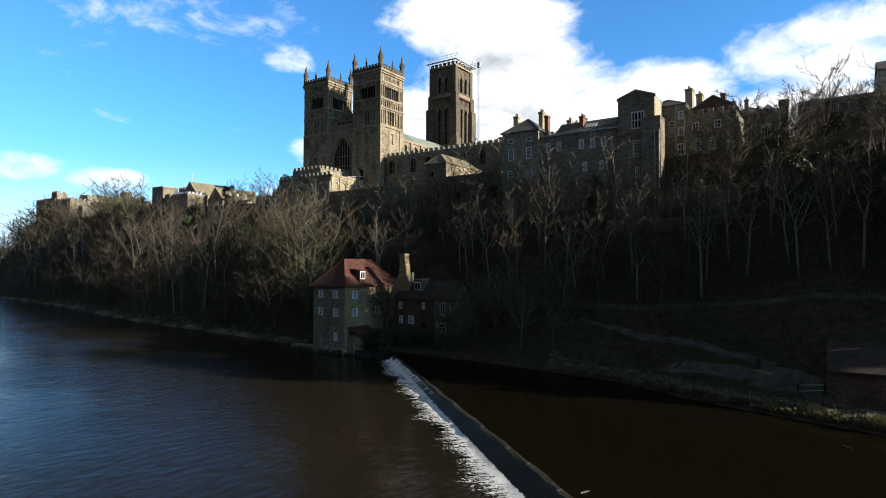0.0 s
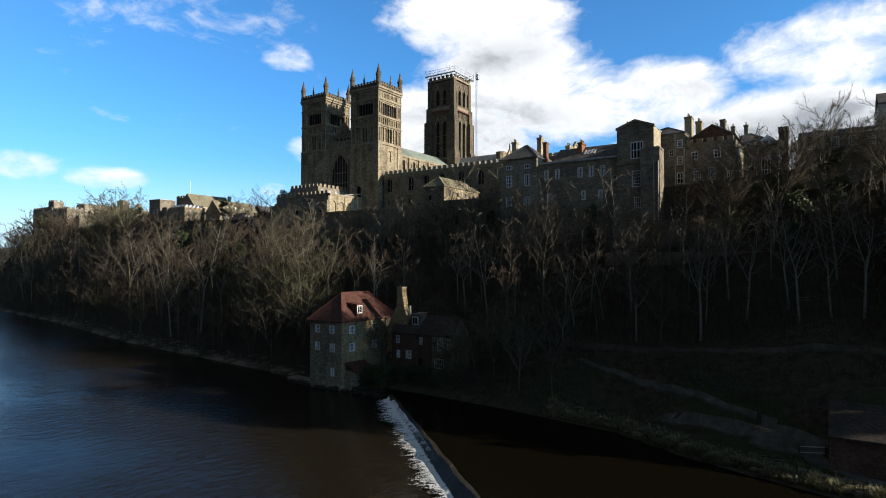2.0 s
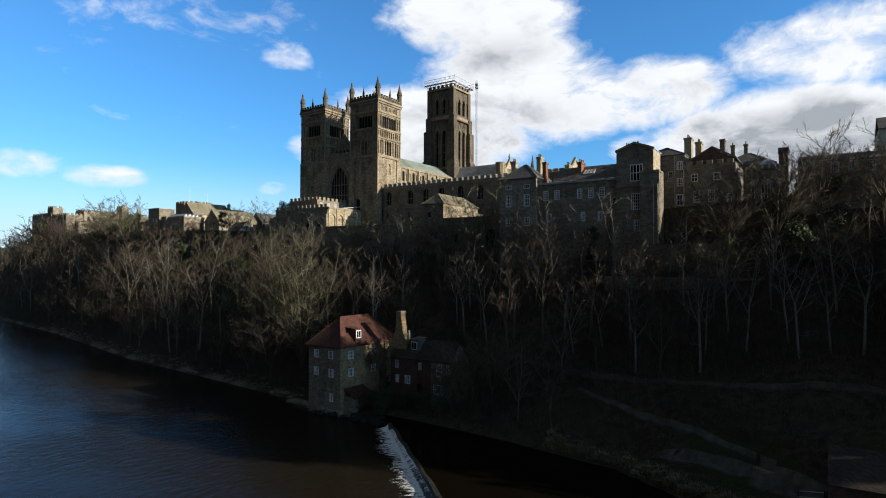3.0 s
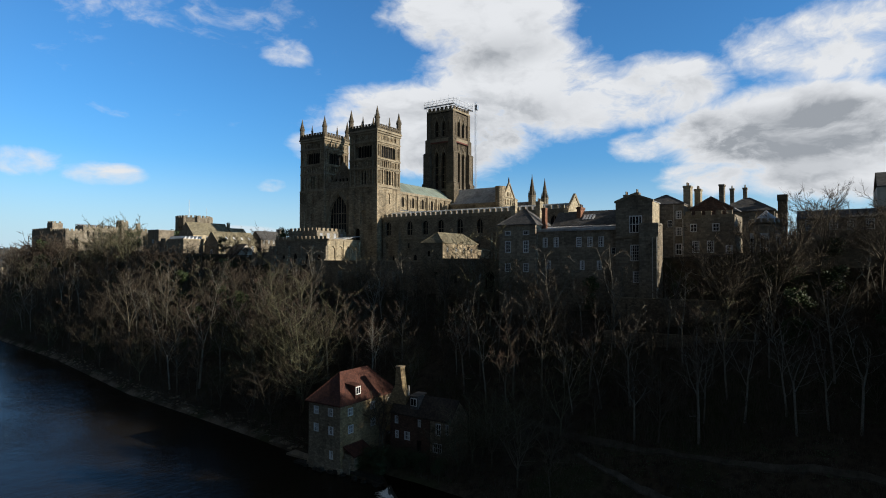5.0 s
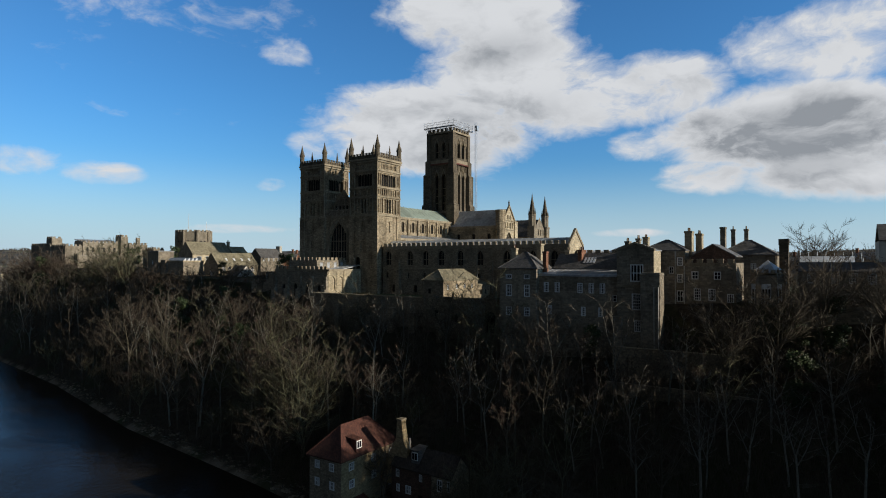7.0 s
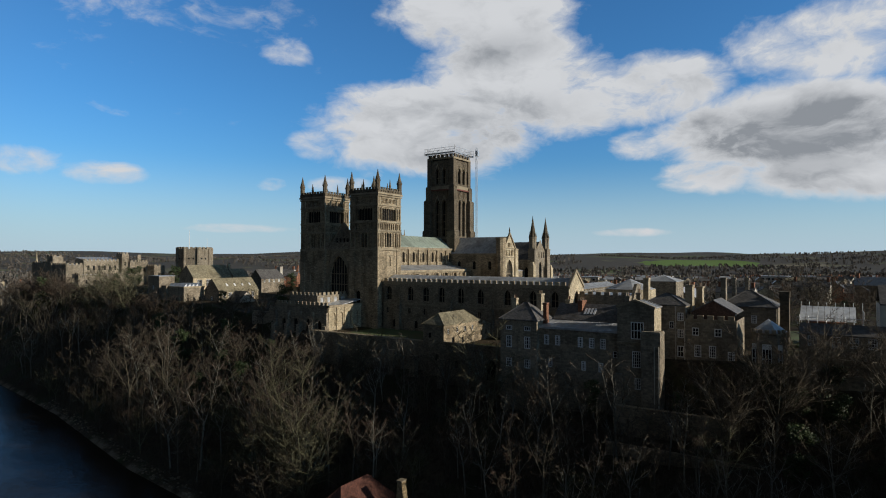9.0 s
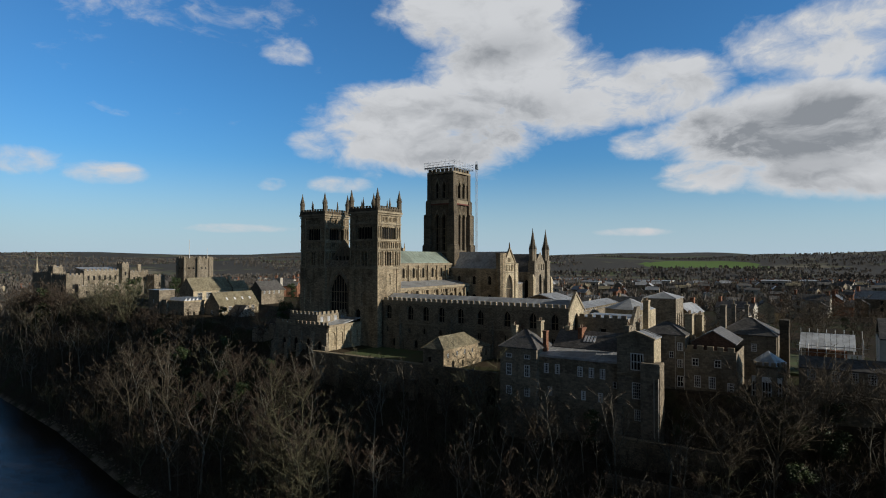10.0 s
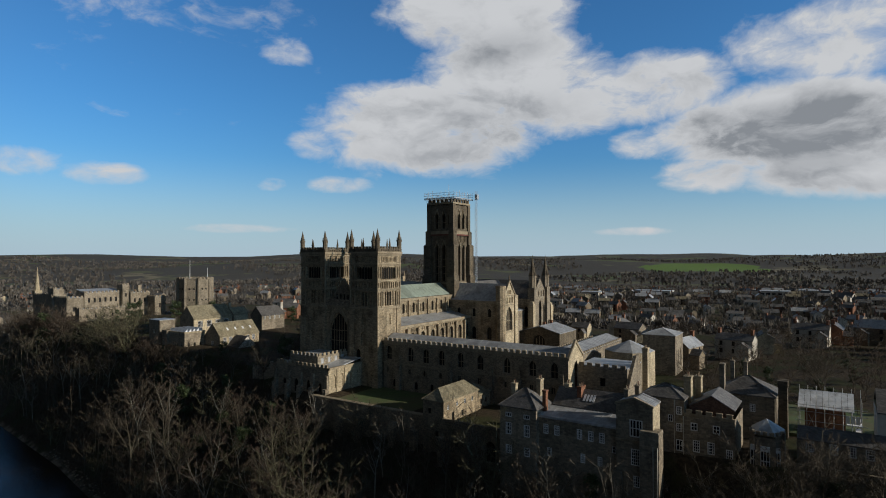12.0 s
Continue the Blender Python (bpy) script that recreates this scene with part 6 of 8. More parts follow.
# ---- castle, halls and town to the north ----
def castle():
    c = thing("castle", "sandstone castle ranges with battlements on the wooded height", "castle", at=(-365, 170, 40))

    def wing(x0, x1, y0, y1, top, wins=(), swins=(), mat=STONE_OLD, bot=26, smat=None):
        facade(c, "W", y0, (x0, x1, bot, top), list(wins), mat, 0.4)
        facade(c, "S", x1, (y0, y1, bot, top), list(swins), smat or mat, 0.4)
        facade(c, "E", y1, (x0, x1, bot, top), [], mat, 0.4)
        facade(c, "N", x0, (y0, y1, bot, top), [], mat, 0.4)
        part("roof", Geo().box(x0 + 0.3, x1 - 0.3, y0 + 0.3, y1 - 0.3, top - 0.4, top + 0.1), LEAD, c)
        battlement(c, (x0, y0 + 0.3), (x1, y0 + 0.3), top, 1.2, 1.0, 1.0, 0.5, mat)
        battlement(c, (x1 - 0.3, y0), (x1 - 0.3, y1), top, 1.2, 1.0, 1.0, 0.5, smat or mat)

    wing(-392, -368, 152, 162, 57.4, [win(u, z, 1.3, 2.4, "round", "leaded") for u in (-388, -383, -378, -373) for z in (44, 50)])
    wing(-368, -352.5, 153, 162, 56.6, [win(u, 47, 1.6, 3, "rect", "leaded") for u in (-364, -358)], [win(157, 49, 1.4, 2.4, "rect", "leaded")])
    wing(-374, -367.4, 152.6, 158, 61.2, [win(-370.6, 58.0, 1.0, 2, "rect", "leaded")])
    wing(-362, -352, 162, 182, 59.0, (), row(6, 163, 181, 53.5, 1.2, 2.6, "rect", "leaded", depth=0.35), STONE_OLD, 30, STONE_OLD)
    lean_roof(c, -362, -352.5, 162, 182, 59.2, 60.8, "-x", LEAD, "roof", 2.5)
    wing(-356, -349.5, 182, 186, 62.8, (), [win(184, 56, 1.0, 2.2, "rect", "leaded")])
    wing(-357, -348, 186, 197, 58.2, (), row(3, 187, 196, 52.5, 1.2, 2.4, "rect", "leaded", depth=0.35))
    wing(-351, -340, 196.3, 203.0, 55.6, [win(-345.5, 49, 1.2, 2.6, "rect", "leaded")], [win(199.5, 49, 1.2, 2.6, "rect", "leaded")], STONE_OLD, 30, STONE_OLD)
    wing(-338.5, -334, 151.2, 186, 51.4, (), row(7, 153, 184, 46.5, 1.0, 2.0, "rect", "leaded", depth=0.3), STONE_OLD, 26, STONE_OLD)
    part("chimney", Geo().box(-358, -356.8, 187, 189, 58, 63), STONE_OLD, c)
    part("chimney", Geo().box(-352, -350.8, 192, 194, 58, 62.5), STONE_OLD, c)
    # keep: a big eight-sided tower on its mound
    k = thing("castle_keep", "large octagonal castle keep of pale and dark sandstone with battlements", "castle", at=(-350, 229.5, 40))
    cx, cy, r = -350.0, 229.5, 10.6
    pts = [(cx + r * math.cos(math.pi / 4 * i + 0.39), cy + r * math.sin(math.pi / 4 * i + 0.39)) for i in range(8)]
    part("wall", Geo().prism([(x, y, 30) for x, y in pts], (0, 0, 35.2)), STONE_OLD, k)
    for i in range(8):
        a, b = pts[i], pts[(i + 1) % 8]
        battlement(k, a, b, 65.2, 1.4, 1.3, 1.0, 0.7, STONE_OLD)
        part("buttress", Geo().tube((*a, 30), (*a, 66.2), 1.0, 0.9, 6), STONE_OLD, k)
        wa, wb = Vector(a).lerp(Vector(b), 0.33), Vector(a).lerp(Vector(b), 0.67)
        nrm = Vector(((a[0] + b[0]) / 2 - cx, (a[1] + b[1]) / 2 - cy)).normalized() * 0.06
        for q in (wa, wb):
            for z in (52, 59):
                part("window", Geo().tube((q.x - nrm.x, q.y - nrm.y, z), (q.x + nrm.x, q.y + nrm.y, z), 0.6, 0.6, 8), LEADED, k)
    part("flagpole", Geo().tube((cx - 6, cy, 65), (cx - 6, cy, 77.8), 0.2, 0.1, 6), WHITE, k)
    part("flagpole", Geo().tube((cx + 6, cy + 5, 65), (cx + 6, cy + 5, 72.5), 0.15, 0.08, 6), WHITE, k)


castle()
# the castle stands a little farther out along the line of sight
away = Matrix.Translation((0, 0, 77.6)) @ Matrix.Scale(1.07, 4) @ Matrix.Translation((0, 0, -77.6))
for ob in bpy.data.objects:
    if ob.name == "castle":
        ob.matrix_basis = away @ ob.matrix_basis


def ridge_house(parent, x0, x1, y0, y1, bot, eave, ridge, mat, roof, wins=(), swins=(), smat=None):
    """A house along the y axis with gable ends."""
    facade(parent, "S", x1, (y0, y1, bot, eave), list(swins), smat or mat, 0.3)
    facade(parent, "N", x0, (y0, y1, bot, eave), [], mat, 0.3)
    m = (x0 + x1) / 2
    tri = [(x0, bot), (x1, bot), (x1, eave), (m, ridge), (x0, eave)]
    facade(parent, "W", y0, tri, list(wins), mat, 0.3, "gable_wall")
    facade(parent, "E", y1, tri, [], mat, 0.3, "gable_wall")
    gable_roof(parent, x0, x1, y0 - 0.2, y1 + 0.2, eave, ridge, "y", roof, 0.35)


def halls():
    """College halls between castle and church."""
    mull = dict(frame=0.12, bars=(4, 2), bar=0.07, depth=0.25)
    # south walls take pale stone and render, sunlight put into their colour
    a = thing("great_hall", "large hall with a broad stone-slate roof and mullioned windows", "building", at=(-255, 173, 40))
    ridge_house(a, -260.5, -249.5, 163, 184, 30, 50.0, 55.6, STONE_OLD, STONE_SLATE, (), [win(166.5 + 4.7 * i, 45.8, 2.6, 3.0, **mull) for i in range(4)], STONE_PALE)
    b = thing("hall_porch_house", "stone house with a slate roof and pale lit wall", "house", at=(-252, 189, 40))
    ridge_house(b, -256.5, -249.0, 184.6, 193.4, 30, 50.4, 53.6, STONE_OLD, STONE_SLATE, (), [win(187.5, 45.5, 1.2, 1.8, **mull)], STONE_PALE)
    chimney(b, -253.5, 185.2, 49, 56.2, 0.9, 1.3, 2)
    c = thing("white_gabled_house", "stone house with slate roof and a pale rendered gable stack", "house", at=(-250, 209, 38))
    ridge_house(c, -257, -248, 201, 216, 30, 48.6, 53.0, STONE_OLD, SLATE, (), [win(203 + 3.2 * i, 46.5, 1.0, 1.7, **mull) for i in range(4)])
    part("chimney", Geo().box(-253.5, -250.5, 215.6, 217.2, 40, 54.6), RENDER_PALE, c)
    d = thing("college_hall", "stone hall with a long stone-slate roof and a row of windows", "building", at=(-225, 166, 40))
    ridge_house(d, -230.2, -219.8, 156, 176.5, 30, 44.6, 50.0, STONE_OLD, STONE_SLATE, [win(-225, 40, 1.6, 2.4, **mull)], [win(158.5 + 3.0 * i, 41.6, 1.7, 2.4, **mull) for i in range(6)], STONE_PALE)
    for i in range(4):
        y = 161 + 4 * i
        part("rooflight", Geo().prism([(-221.6, y, 46.75), (-221.6, y + 0.8, 46.75), (-222.6, y + 0.8, 47.75), (-222.6, y, 47.75)], (0.1, 0, 0.1)), SHEET, d)
    e = thing("gabled_wing", "small gabled stone wing with a pale end wall", "house", at=(-215, 164, 36))
    m = 164.0
    facade(e, "S", -211.8, [(159.6, 30), (168.4, 30), (168.4, 40.4), (m, 44.6), (159.6, 40.4)], [win(m, 38.5, 1.2, 1.6, **mull)], RENDER_PALE, 0.2, "gable_wall")
    facade(e, "W", 159.6, (-219.8, -211.8, 30, 40.4), [], STONE_OLD, 0.2)
    gable_roof(e, -219.8, -211.6, 159.6, 168.4, 40.4, 44.5, "x", SLATE, 0.3)
    f = thing("flat_roofed_hall", "square stone hall with glazed roof lanterns and corner tower", "building", at=(-237, 150, 38))
    block(f, -243, -230, 146, 155.6, 24, 46.2, STONE_OLD, row(3, -240.5, -230.5, 36, 0.9, 6.0, "rect", "leaded", depth=0.3), row(3, 146.6, 155, 36, 0.9, 6, "rect", "leaded", depth=0.3))
    part("parapet", Geo().box(-243.2, -229.8, 145.8, 155.8, 46.2, 46.8), STONE_PALE, f)
    part("corner_tower", Geo().box(-245.0, -241.4, 144.8, 148.2, 22, 47.0), STONE_OLD, f)
    for i in range(5):
        y = 146.6 + i * 1.8
        part("roof_lantern", fixed(Geo().prism([(-242.4, y, 46.8), (-242.4, y + 1.2, 46.8), (-242.4, y + 1.2, 48.0)], (11.6, 0, 0)), "roof_lantern", SHEET), SHEET, f)
    g = thing("pale_block", "plain pale stone block with a flat lead roof", "building", at=(-252, 149, 38))
    block(g, -256.5, -248, 145.5, 152.8, 26, 50.8, STONE_OLD, [win(-252.5, 45, 1.2, 1.8, **mull)], [])
    part("roof", Geo().box(-256.7, -247.8, 145.3, 153.0, 50.8, 51.1), LEAD, g)


halls()


def cloister_ranges():
    a = thing("refectory_range", "stone range with a long pale lead roof across the cloister", "building", at=(-66, 178, 36))
    block(a, -75.0, -64.0, 160, 212, 33, 48.5, STONE_OLD, [], row(8, 161, 211, 44, 1.6, 3.0, "pointed", "leaded", depth=0.4))
    gable_roof(a, -75.0, -64.0, 160, 212, 48.6, 50.4, "y", LEAD, 0.0, "roof", "", 2.0)
    battlement(a, (-64.2, 160), (-64.2, 212), 48.6, 1.1, 0.8, 0.9, 0.4)
    battlement(a, (-74.8, 160), (-74.8, 212), 48.6, 1.1, 0.8, 0.9, 0.4)
    b = thing("chapter_house", "stone chapter house with a low gabled lead roof", "building", at=(-104, 228, 36))
    block(b, -110, -92, 222, 240, 33, 47.6, STONE_DARK, [win(-101, 40, 5.0, 6.6, "round", "leaded", depth=0.6, bars=(4, 2), bar=0.16)], [])
    gable_roof(b, -110, -92, 222, 240, 47.6, 50.2, "y", LEAD, 0.2, seams=2.0)
    part("gable", fixed(Geo().prism([(-110, 221.9, 47.4), (-92, 221.9, 47.4), (-101, 221.9, 50.0)], (0, 0.3, 0)), "gable", STONE_DARK), STONE_DARK, b)
    c = thing("deanery_gable", "stone house with a tall coped gable and rough parapet", "house", at=(-48, 160, 36))
    block(c, -58.0, -44.5, 152.5, 166, 28, 49.0, STONE_OLD, [win(-51, 44, 1.5, 2.2, fill="void", depth=0.4)], [win(158, 43, 1.6, 3, fill="leaded")])
    battlement(c, (-58.0, 152.8), (-44.5, 152.8), 49.0, 1.3, 0.9, 0.9, 0.5, STONE_OLD)
    part("roof", Geo().box(-58, -44.6, 153, 166, 48.8, 49.2), LEAD, c)
    part("gable", fixed(Geo().prism([(-44.4, 150, 28), (-44.4, 162, 28), (-44.4, 162, 44.0), (-44.4, 160.8, 52.0), (-44.4, 157.6, 52.0), (-44.4, 150, 44.0)], (0.8, 0, 0)), "gable", STONE_OLD), STONE_OLD, c)
    chimney(c, -42.8, 164, 40, 53.5, 1.4, 2.0, 3)
    d = thing("garden_house", "pale stone house end with buttressed wall among trees", "house", at=(-45, 222, 36))
    block(d, -57, -46, 214, 226, 33, 51.0, STONE_OLD, [], [win(u, 40, 1.2, 6, "pointed", "blind", depth=0.3) for u in (216.5, 219.5, 222.5)])
    hip_roof(d, -57, -46, 214, 226, 51.0, 53.0, LEAD, 0.2)
    e = thing("kitchen_tower", "low octagonal stone kitchen roof with a lantern", "building", at=(-53, 184, 36))
    cx, cy, r = -53.0, 184.0, 7.5
    pts = [(cx + r * math.cos(math.pi / 4 * i + 0.39), cy + r * math.sin(math.pi / 4 * i + 0.39)) for i in range(8)]
    part("wall", Geo().prism([(x, y, 33) for x, y in pts], (0, 0, 16.5)), STONE_PALE, e)
    g = Geo()
    for i in range(8):
        g.face([(*pts[i], 49.5), (*pts[(i + 1) % 8], 49.5), (cx, cy, 52.6)])
    part("roof", g, LEAD, e)


cloister_ranges()


# ---- trees ----
def spike(g, a, b, r):
    """A thin three-sided twig that runs out to a point."""
    w = (b - a).normalized()
    u = w.orthogonal() * r
    s = w.cross(u)
    i = len(g.v)
    g.v += [tuple(a + u), tuple(a - u * 0.5 + s * 0.87), tuple(a - u * 0.5 - s * 0.87), tuple(b)]
    g.f += [(i, i + 1, i + 3), (i + 1, i + 2, i + 3), (i + 2, i, i + 3)]


def grow(seed, height, base, width, leaders, limbs, subs, fine, fat=1.0, bend=0.2, calm=0.75):
    """A bare winter tree: one Geo for trunk and limbs, one for the fine crown.
    base: where the trunk forks; width: half width of the crown, both as shares of the height; calm: below 1 the branches run straighter."""
    r = random.Random(seed)
    wood, twigs = Geo(), Geo()

    def any_way(a):
        return Vector((r.gauss(0, a), r.gauss(0, a), r.gauss(0, a)))

    def stem(p, w, ln, ra, rb, n, sides, shake, up):
        line = [p]
        for i in range(n):
            w = (w + any_way(shake * calm) + Vector((0, 0, up))).normalized()
            q = p + w * ln / n
            wood.tube(p, q, ra + (rb - ra) * i / n, ra + (rb - ra) * (i + 1) / n, sides, False)
            p = q
            line.append(q)
        return line

    def on(line, v):
        k = min(int(v * (len(line) - 1)), len(line) - 2)
        return line[k].lerp(line[k + 1], v * (len(line) - 1) - k), (line[k + 1] - line[k]).normalized()

    def limb(a, w, ln, rad):
        line = stem(a, w, ln, rad, 0.014 * fat, 3, 3, 0.16, bend * 0.5)
        for j in range(subs):
            v = 0.12 + 0.88 * (j + r.random()) / subs
            p, way = on(line, v)
            d = (way + any_way(0.48 * calm) + Vector((0, 0, bend))).normalized()
            sl = (ln * 0.40 * (1.15 - 0.5 * v) + 0.35) * r.uniform(0.6, 1.25)
            b = p + d * sl
            spike(wood, p, b, (0.014 + 0.006 * sl) * fat)
            for c in range(fine):
                o = p.lerp(b, r.uniform(0.1, 1.0))
                e = o + (d + any_way(0.55 * calm) + Vector((0, 0, bend * 0.6))).normalized() * (sl * 0.40 + 0.25) * r.uniform(0.5, 1.3)
                side = (e - o).cross(any_way(1.0)).normalized() * 0.018 * fat
                twigs.face([o + side, o - side, e])

    r0 = height * 0.0095 + 0.03
    lean = Vector((r.gauss(0, 0.05), r.gauss(0, 0.05), 1)).normalized()
    bole = stem(Vector((0, 0, -0.6)), lean, height * base + 0.6, r0, r0 * 0.75, 4, 5, 0.04, 0.05)
    for i in range(int(base * 8)):
        p, way = on(bole, r.uniform(0.4, 0.95))
        a = r.uniform(0, 6.28)
        limb(p, Vector((math.cos(a), math.sin(a), r.uniform(-0.1, 0.6))).normalized(), height * width * r.uniform(0.35, 0.7), 0.035 * fat)
    turn = r.uniform(0, 6.28)
    for i in range(leaders):
        turn += 6.28 / leaders + r.uniform(-0.5, 0.5)
        up = height * (1 - base) * (r.uniform(0.86, 1.0) if i == 0 else r.uniform(0.55, 0.95))
        out = height * width * (r.uniform(0.0, 0.25) if i == 0 else r.uniform(0.35, 0.8))
        way = Vector((math.cos(turn) * out, math.sin(turn) * out, up))
        ln = way.length
        first = (way.normalized() + Vector((math.cos(turn), math.sin(turn), 0)) * 0.25).normalized()
        start, _ = on(bole, r.uniform(0.75, 0.999))
        line = stem(start, first, ln, r0 * 0.5, 0.02 * fat, 5, 4, 0.09, 0.06)
        for j in range(limbs):
            v = 0.12 + 0.86 * (j + r.random()) / limbs
            p, way = on(line, v)
            a = j * 2.4 + r.uniform(-0.6, 0.6)
            side = Vector((math.cos(a), math.sin(a), r.uniform(-0.15, 0.35)))
            limb(p, (way * 0.45 + side).normalized(), height * width * (1.05 - 0.62 * v) * r.uniform(0.55, 1.15), (0.034 + 0.02 * (1 - v)) * fat)
    return wood, twigs


def leafy(seed, n, size, radius, height, base=0.0):
    """A clump of leaves: short stems and many small leaf blades."""
    r = random.Random(seed)
    stems, leaves = Geo(), Geo()
    lobes = [(r.uniform(-0.6, 0.6) * radius, r.uniform(-0.6, 0.6) * radius, base + height * r.uniform(0.2, 0.9), radius * r.uniform(0.3, 0.55)) for _ in range(14)]
    for x, y, z, q in lobes:
        stems.tube((0, 0, base - 0.4), (x, y, z), 0.09, 0.02, 4, False)
    for i in range(n):
        x, y, z, q = r.choice(lobes)
        d = Vector((r.gauss(0, 1), r.gauss(0, 1), r.gauss(0, 0.8))).normalized() * q * r.uniform(0.5, 1.15)
        c = Vector((x, y, z)) + d
        if c.z < base:
            c.z = base + r.random() * 0.4
        u = Vector((r.gauss(0, 1), r.gauss(0, 1), r.gauss(0, 0.5))).normalized() * size * r.uniform(0.6, 1.3)
        v = u.cross(d).normalized() * u.length * 0.6
        leaves.face([c - u, c + v * 0.7 - u * 0.1, c + u, c - v * 0.7 + u * 0.1])
    return stems, leaves


KINDS = {}


def kind(key, made, bark, twig):
    wood, twigs = made
    KINDS[key] = (wood.mesh("trunk", bark, True), twigs.mesh("crown", twig))


def tree_kind(key, bark, twig, seed, height, base, width, leaders, limbs, subs, fine, bend=0.2):
    """A near tree, and a plainer one of the same build for the distance."""
    kind(key, grow(seed, height, base, width, leaders, limbs, subs, fine, 1.0, bend), bark, twig)
    kind((key[0] + " far", key[1]), grow(seed, height, base, width, leaders, int(limbs * 0.75), int(subs * 0.7), int(fine * 0.7), 1.6, bend), bark, twig)


for i in range(4):
    tree_kind(("tall", i), BARK_PALE if i == 2 else BARK, TWIG if i % 2 else TWIG_RED, 10 + i, 22 + i, 0.42, 0.19 + 0.015 * i, 3 + i % 2, 8, 6, 13, 0.28)
for i in range(3):
    tree_kind(("broad", i), BARK_GREEN if i == 1 else BARK, TWIG_GREEN if i != 2 else TWIG, 30 + i, 16 + i, 0.2, 0.33, 5, 7, 6, 11, 0.12)
for i in range(2):
    tree_kind(("pale", i), BARK_PALE, TWIG, 50 + i, 20, 0.42, 0.22, 3, 7, 6, 9, 0.22)
for i in range(3):
    tree_kind(("thin", i), BARK, TWIG, 60 + i, 12, 0.35, 0.2, 3, 6, 5, 10, 0.25)
for i in range(2):
    kind(("ivy", i), leafy(70 + i, 3200, 0.24, 2.4, 11.0), BARK, IVY)
    kind(("ivy far", i), leafy(70 + i, 1500, 0.36, 2.4, 11.0), BARK, IVY)
for i in range(2):
    kind(("bush", i), leafy(80 + i, 2600, 0.17, 2.8, 3.2), BARK, IVY)
kind(("oak", 0), grow(97, 16.5, 0.32, 0.33, 8, 8, 7, 12, 0.85, 0.22, 0.8), BARK, TWIG)
for i in range(2):
    tree_kind(("round", i), BARK_GREEN, TWIG_GREEN, 95 + i, 18, 0.10, 0.37, 7, 9, 6, 10, 0.1)

for i in range(3):
    kind(("grove", i), grow(120 + i, 14, 0.22, 0.36, 4, 5, 4, 6, 2.0, 0.14), TWIG, TWIG if i else TWIG_RED)
    KINDS[("grove far", i)] = KINDS[("grove", i)]

for i in range(4):
    kind(("sapling", i), grow(130 + i, 13, 0.25, 0.27, 4, 5, 5, 9, 1.25, 0.18), BARK if i % 2 else TWIG, TWIG_RED if i % 2 else TWIG)
    KINDS[("sapling far", i)] = KINDS[("sapling", i)]

LABELS = {"tall": "tall bare winter tree on the wooded bank", "broad": "broad bare winter tree with greenish twigs on the bank",
          "pale": "bare tree with pale trunk and limbs on the slope", "thin": "slender young bare tree on the river bank", "ivy": "dark ivy-covered evergreen tree on the bank",
          "bush": "dense dark evergreen shrub on the bank", "round": "dense round-headed bare tree with greenish branches on the bank", "sapling": "young bare tree with fine brown twigs in the wood", "grove": "bare garden tree behind the houses", "oak": "large spreading bare tree on the skyline"}
NUMBER = {}
for q in KINDS:
    NUMBER[q[0]] = NUMBER.get(q[0], 0) + 1


def plant(key, x, y, size=1.0, z=None, group="trees of the river bank"):
    r = random.Random(int(x * 13 + y * 71))
    name = key if isinstance(key, str) else key[0]
    far = x < -235 or x > 45 or y > 150 or name == "sapling"
    k = (key, r.randrange(NUMBER[key])) if isinstance(key, str) else key
    shrub = name == "bush"
    zz = zland(x, y) if z is None else z
    m = Matrix.Translation((x, y, zz)) @ Matrix.Rotation(r.uniform(0, 6.28), 4, "Z") @ Matrix.Diagonal((size, size, size * r.uniform(0.92, 1.08), 1))
    if far and name != "oak":
        FAR.append(((name + " far", k[1]), m))
        return
    root = thing("shrub" if shrub else "tree", LABELS[name], "shrub" if shrub else "tree", group)
    root.matrix_basis = m
    for nm, data in zip(("trunk", "crown"), KINDS[k]):
        new(nm, data).parent = root
    return root


TALL = {q[0]: 0.92 * max(v.co.z for m in KINDS[q] for v in m.vertices) for q in KINDS if q[1] == 0}
FAR = []
PLANTED = []


def free(x, y, d):
    if any((x - a) ** 2 + (y - b) ** 2 < d * d for a, b in PLANTED):
        return False
    PLANTED.append((x, y))
    return True


def scatter(r, n, x0, x1, s0, s1, gap, kinds, lo, hi):
    made, tries = 0, 0
    while made < n and tries < n * 40:
        tries += 1
        x, s = r.uniform(x0, x1), r.uniform(s0, s1)
        yb, ye = np.interp(x, BANK_X, BANK_Y), np.interp(x, EDGE_X, EDGE_Y)
        y = yb + (ye - yb) * s
        if -92 < x < -50 and y < 94 or x > -5 and 66 < y < 83 or -35 < x < 6 and 83 < y < 89.5 or -34 < x < -4 and y < 84:
            continue
        if free(x, y, gap):
            k = r.choice(kinds)
            cap = float(np.interp(x, [-330, -250, -150, -90], [40, 37.5, 32, 29])) + 10 * s if x < -90 else (25 + 13 * s if x < -18 else 27 + 14 * s)
            cap = min(cap, 33.5) if -142 < x < -62 else (min(cap, 37) if x < -18 else cap)
            plant(k, x, y, max(0.35, min(r.uniform(lo, hi), (cap + r.uniform(-4, 7 if x < -190 else 3) - zland(x, y)) / TALL[k])))
            made += 1


def plant_to(k, x, y, top, gap=0.0):
    """A tree whose top stands at a given height."""
    if not gap or free(x, y, gap):
        plant(k, x, y, max(0.35, (top - zland(x, y)) / TALL[k]))


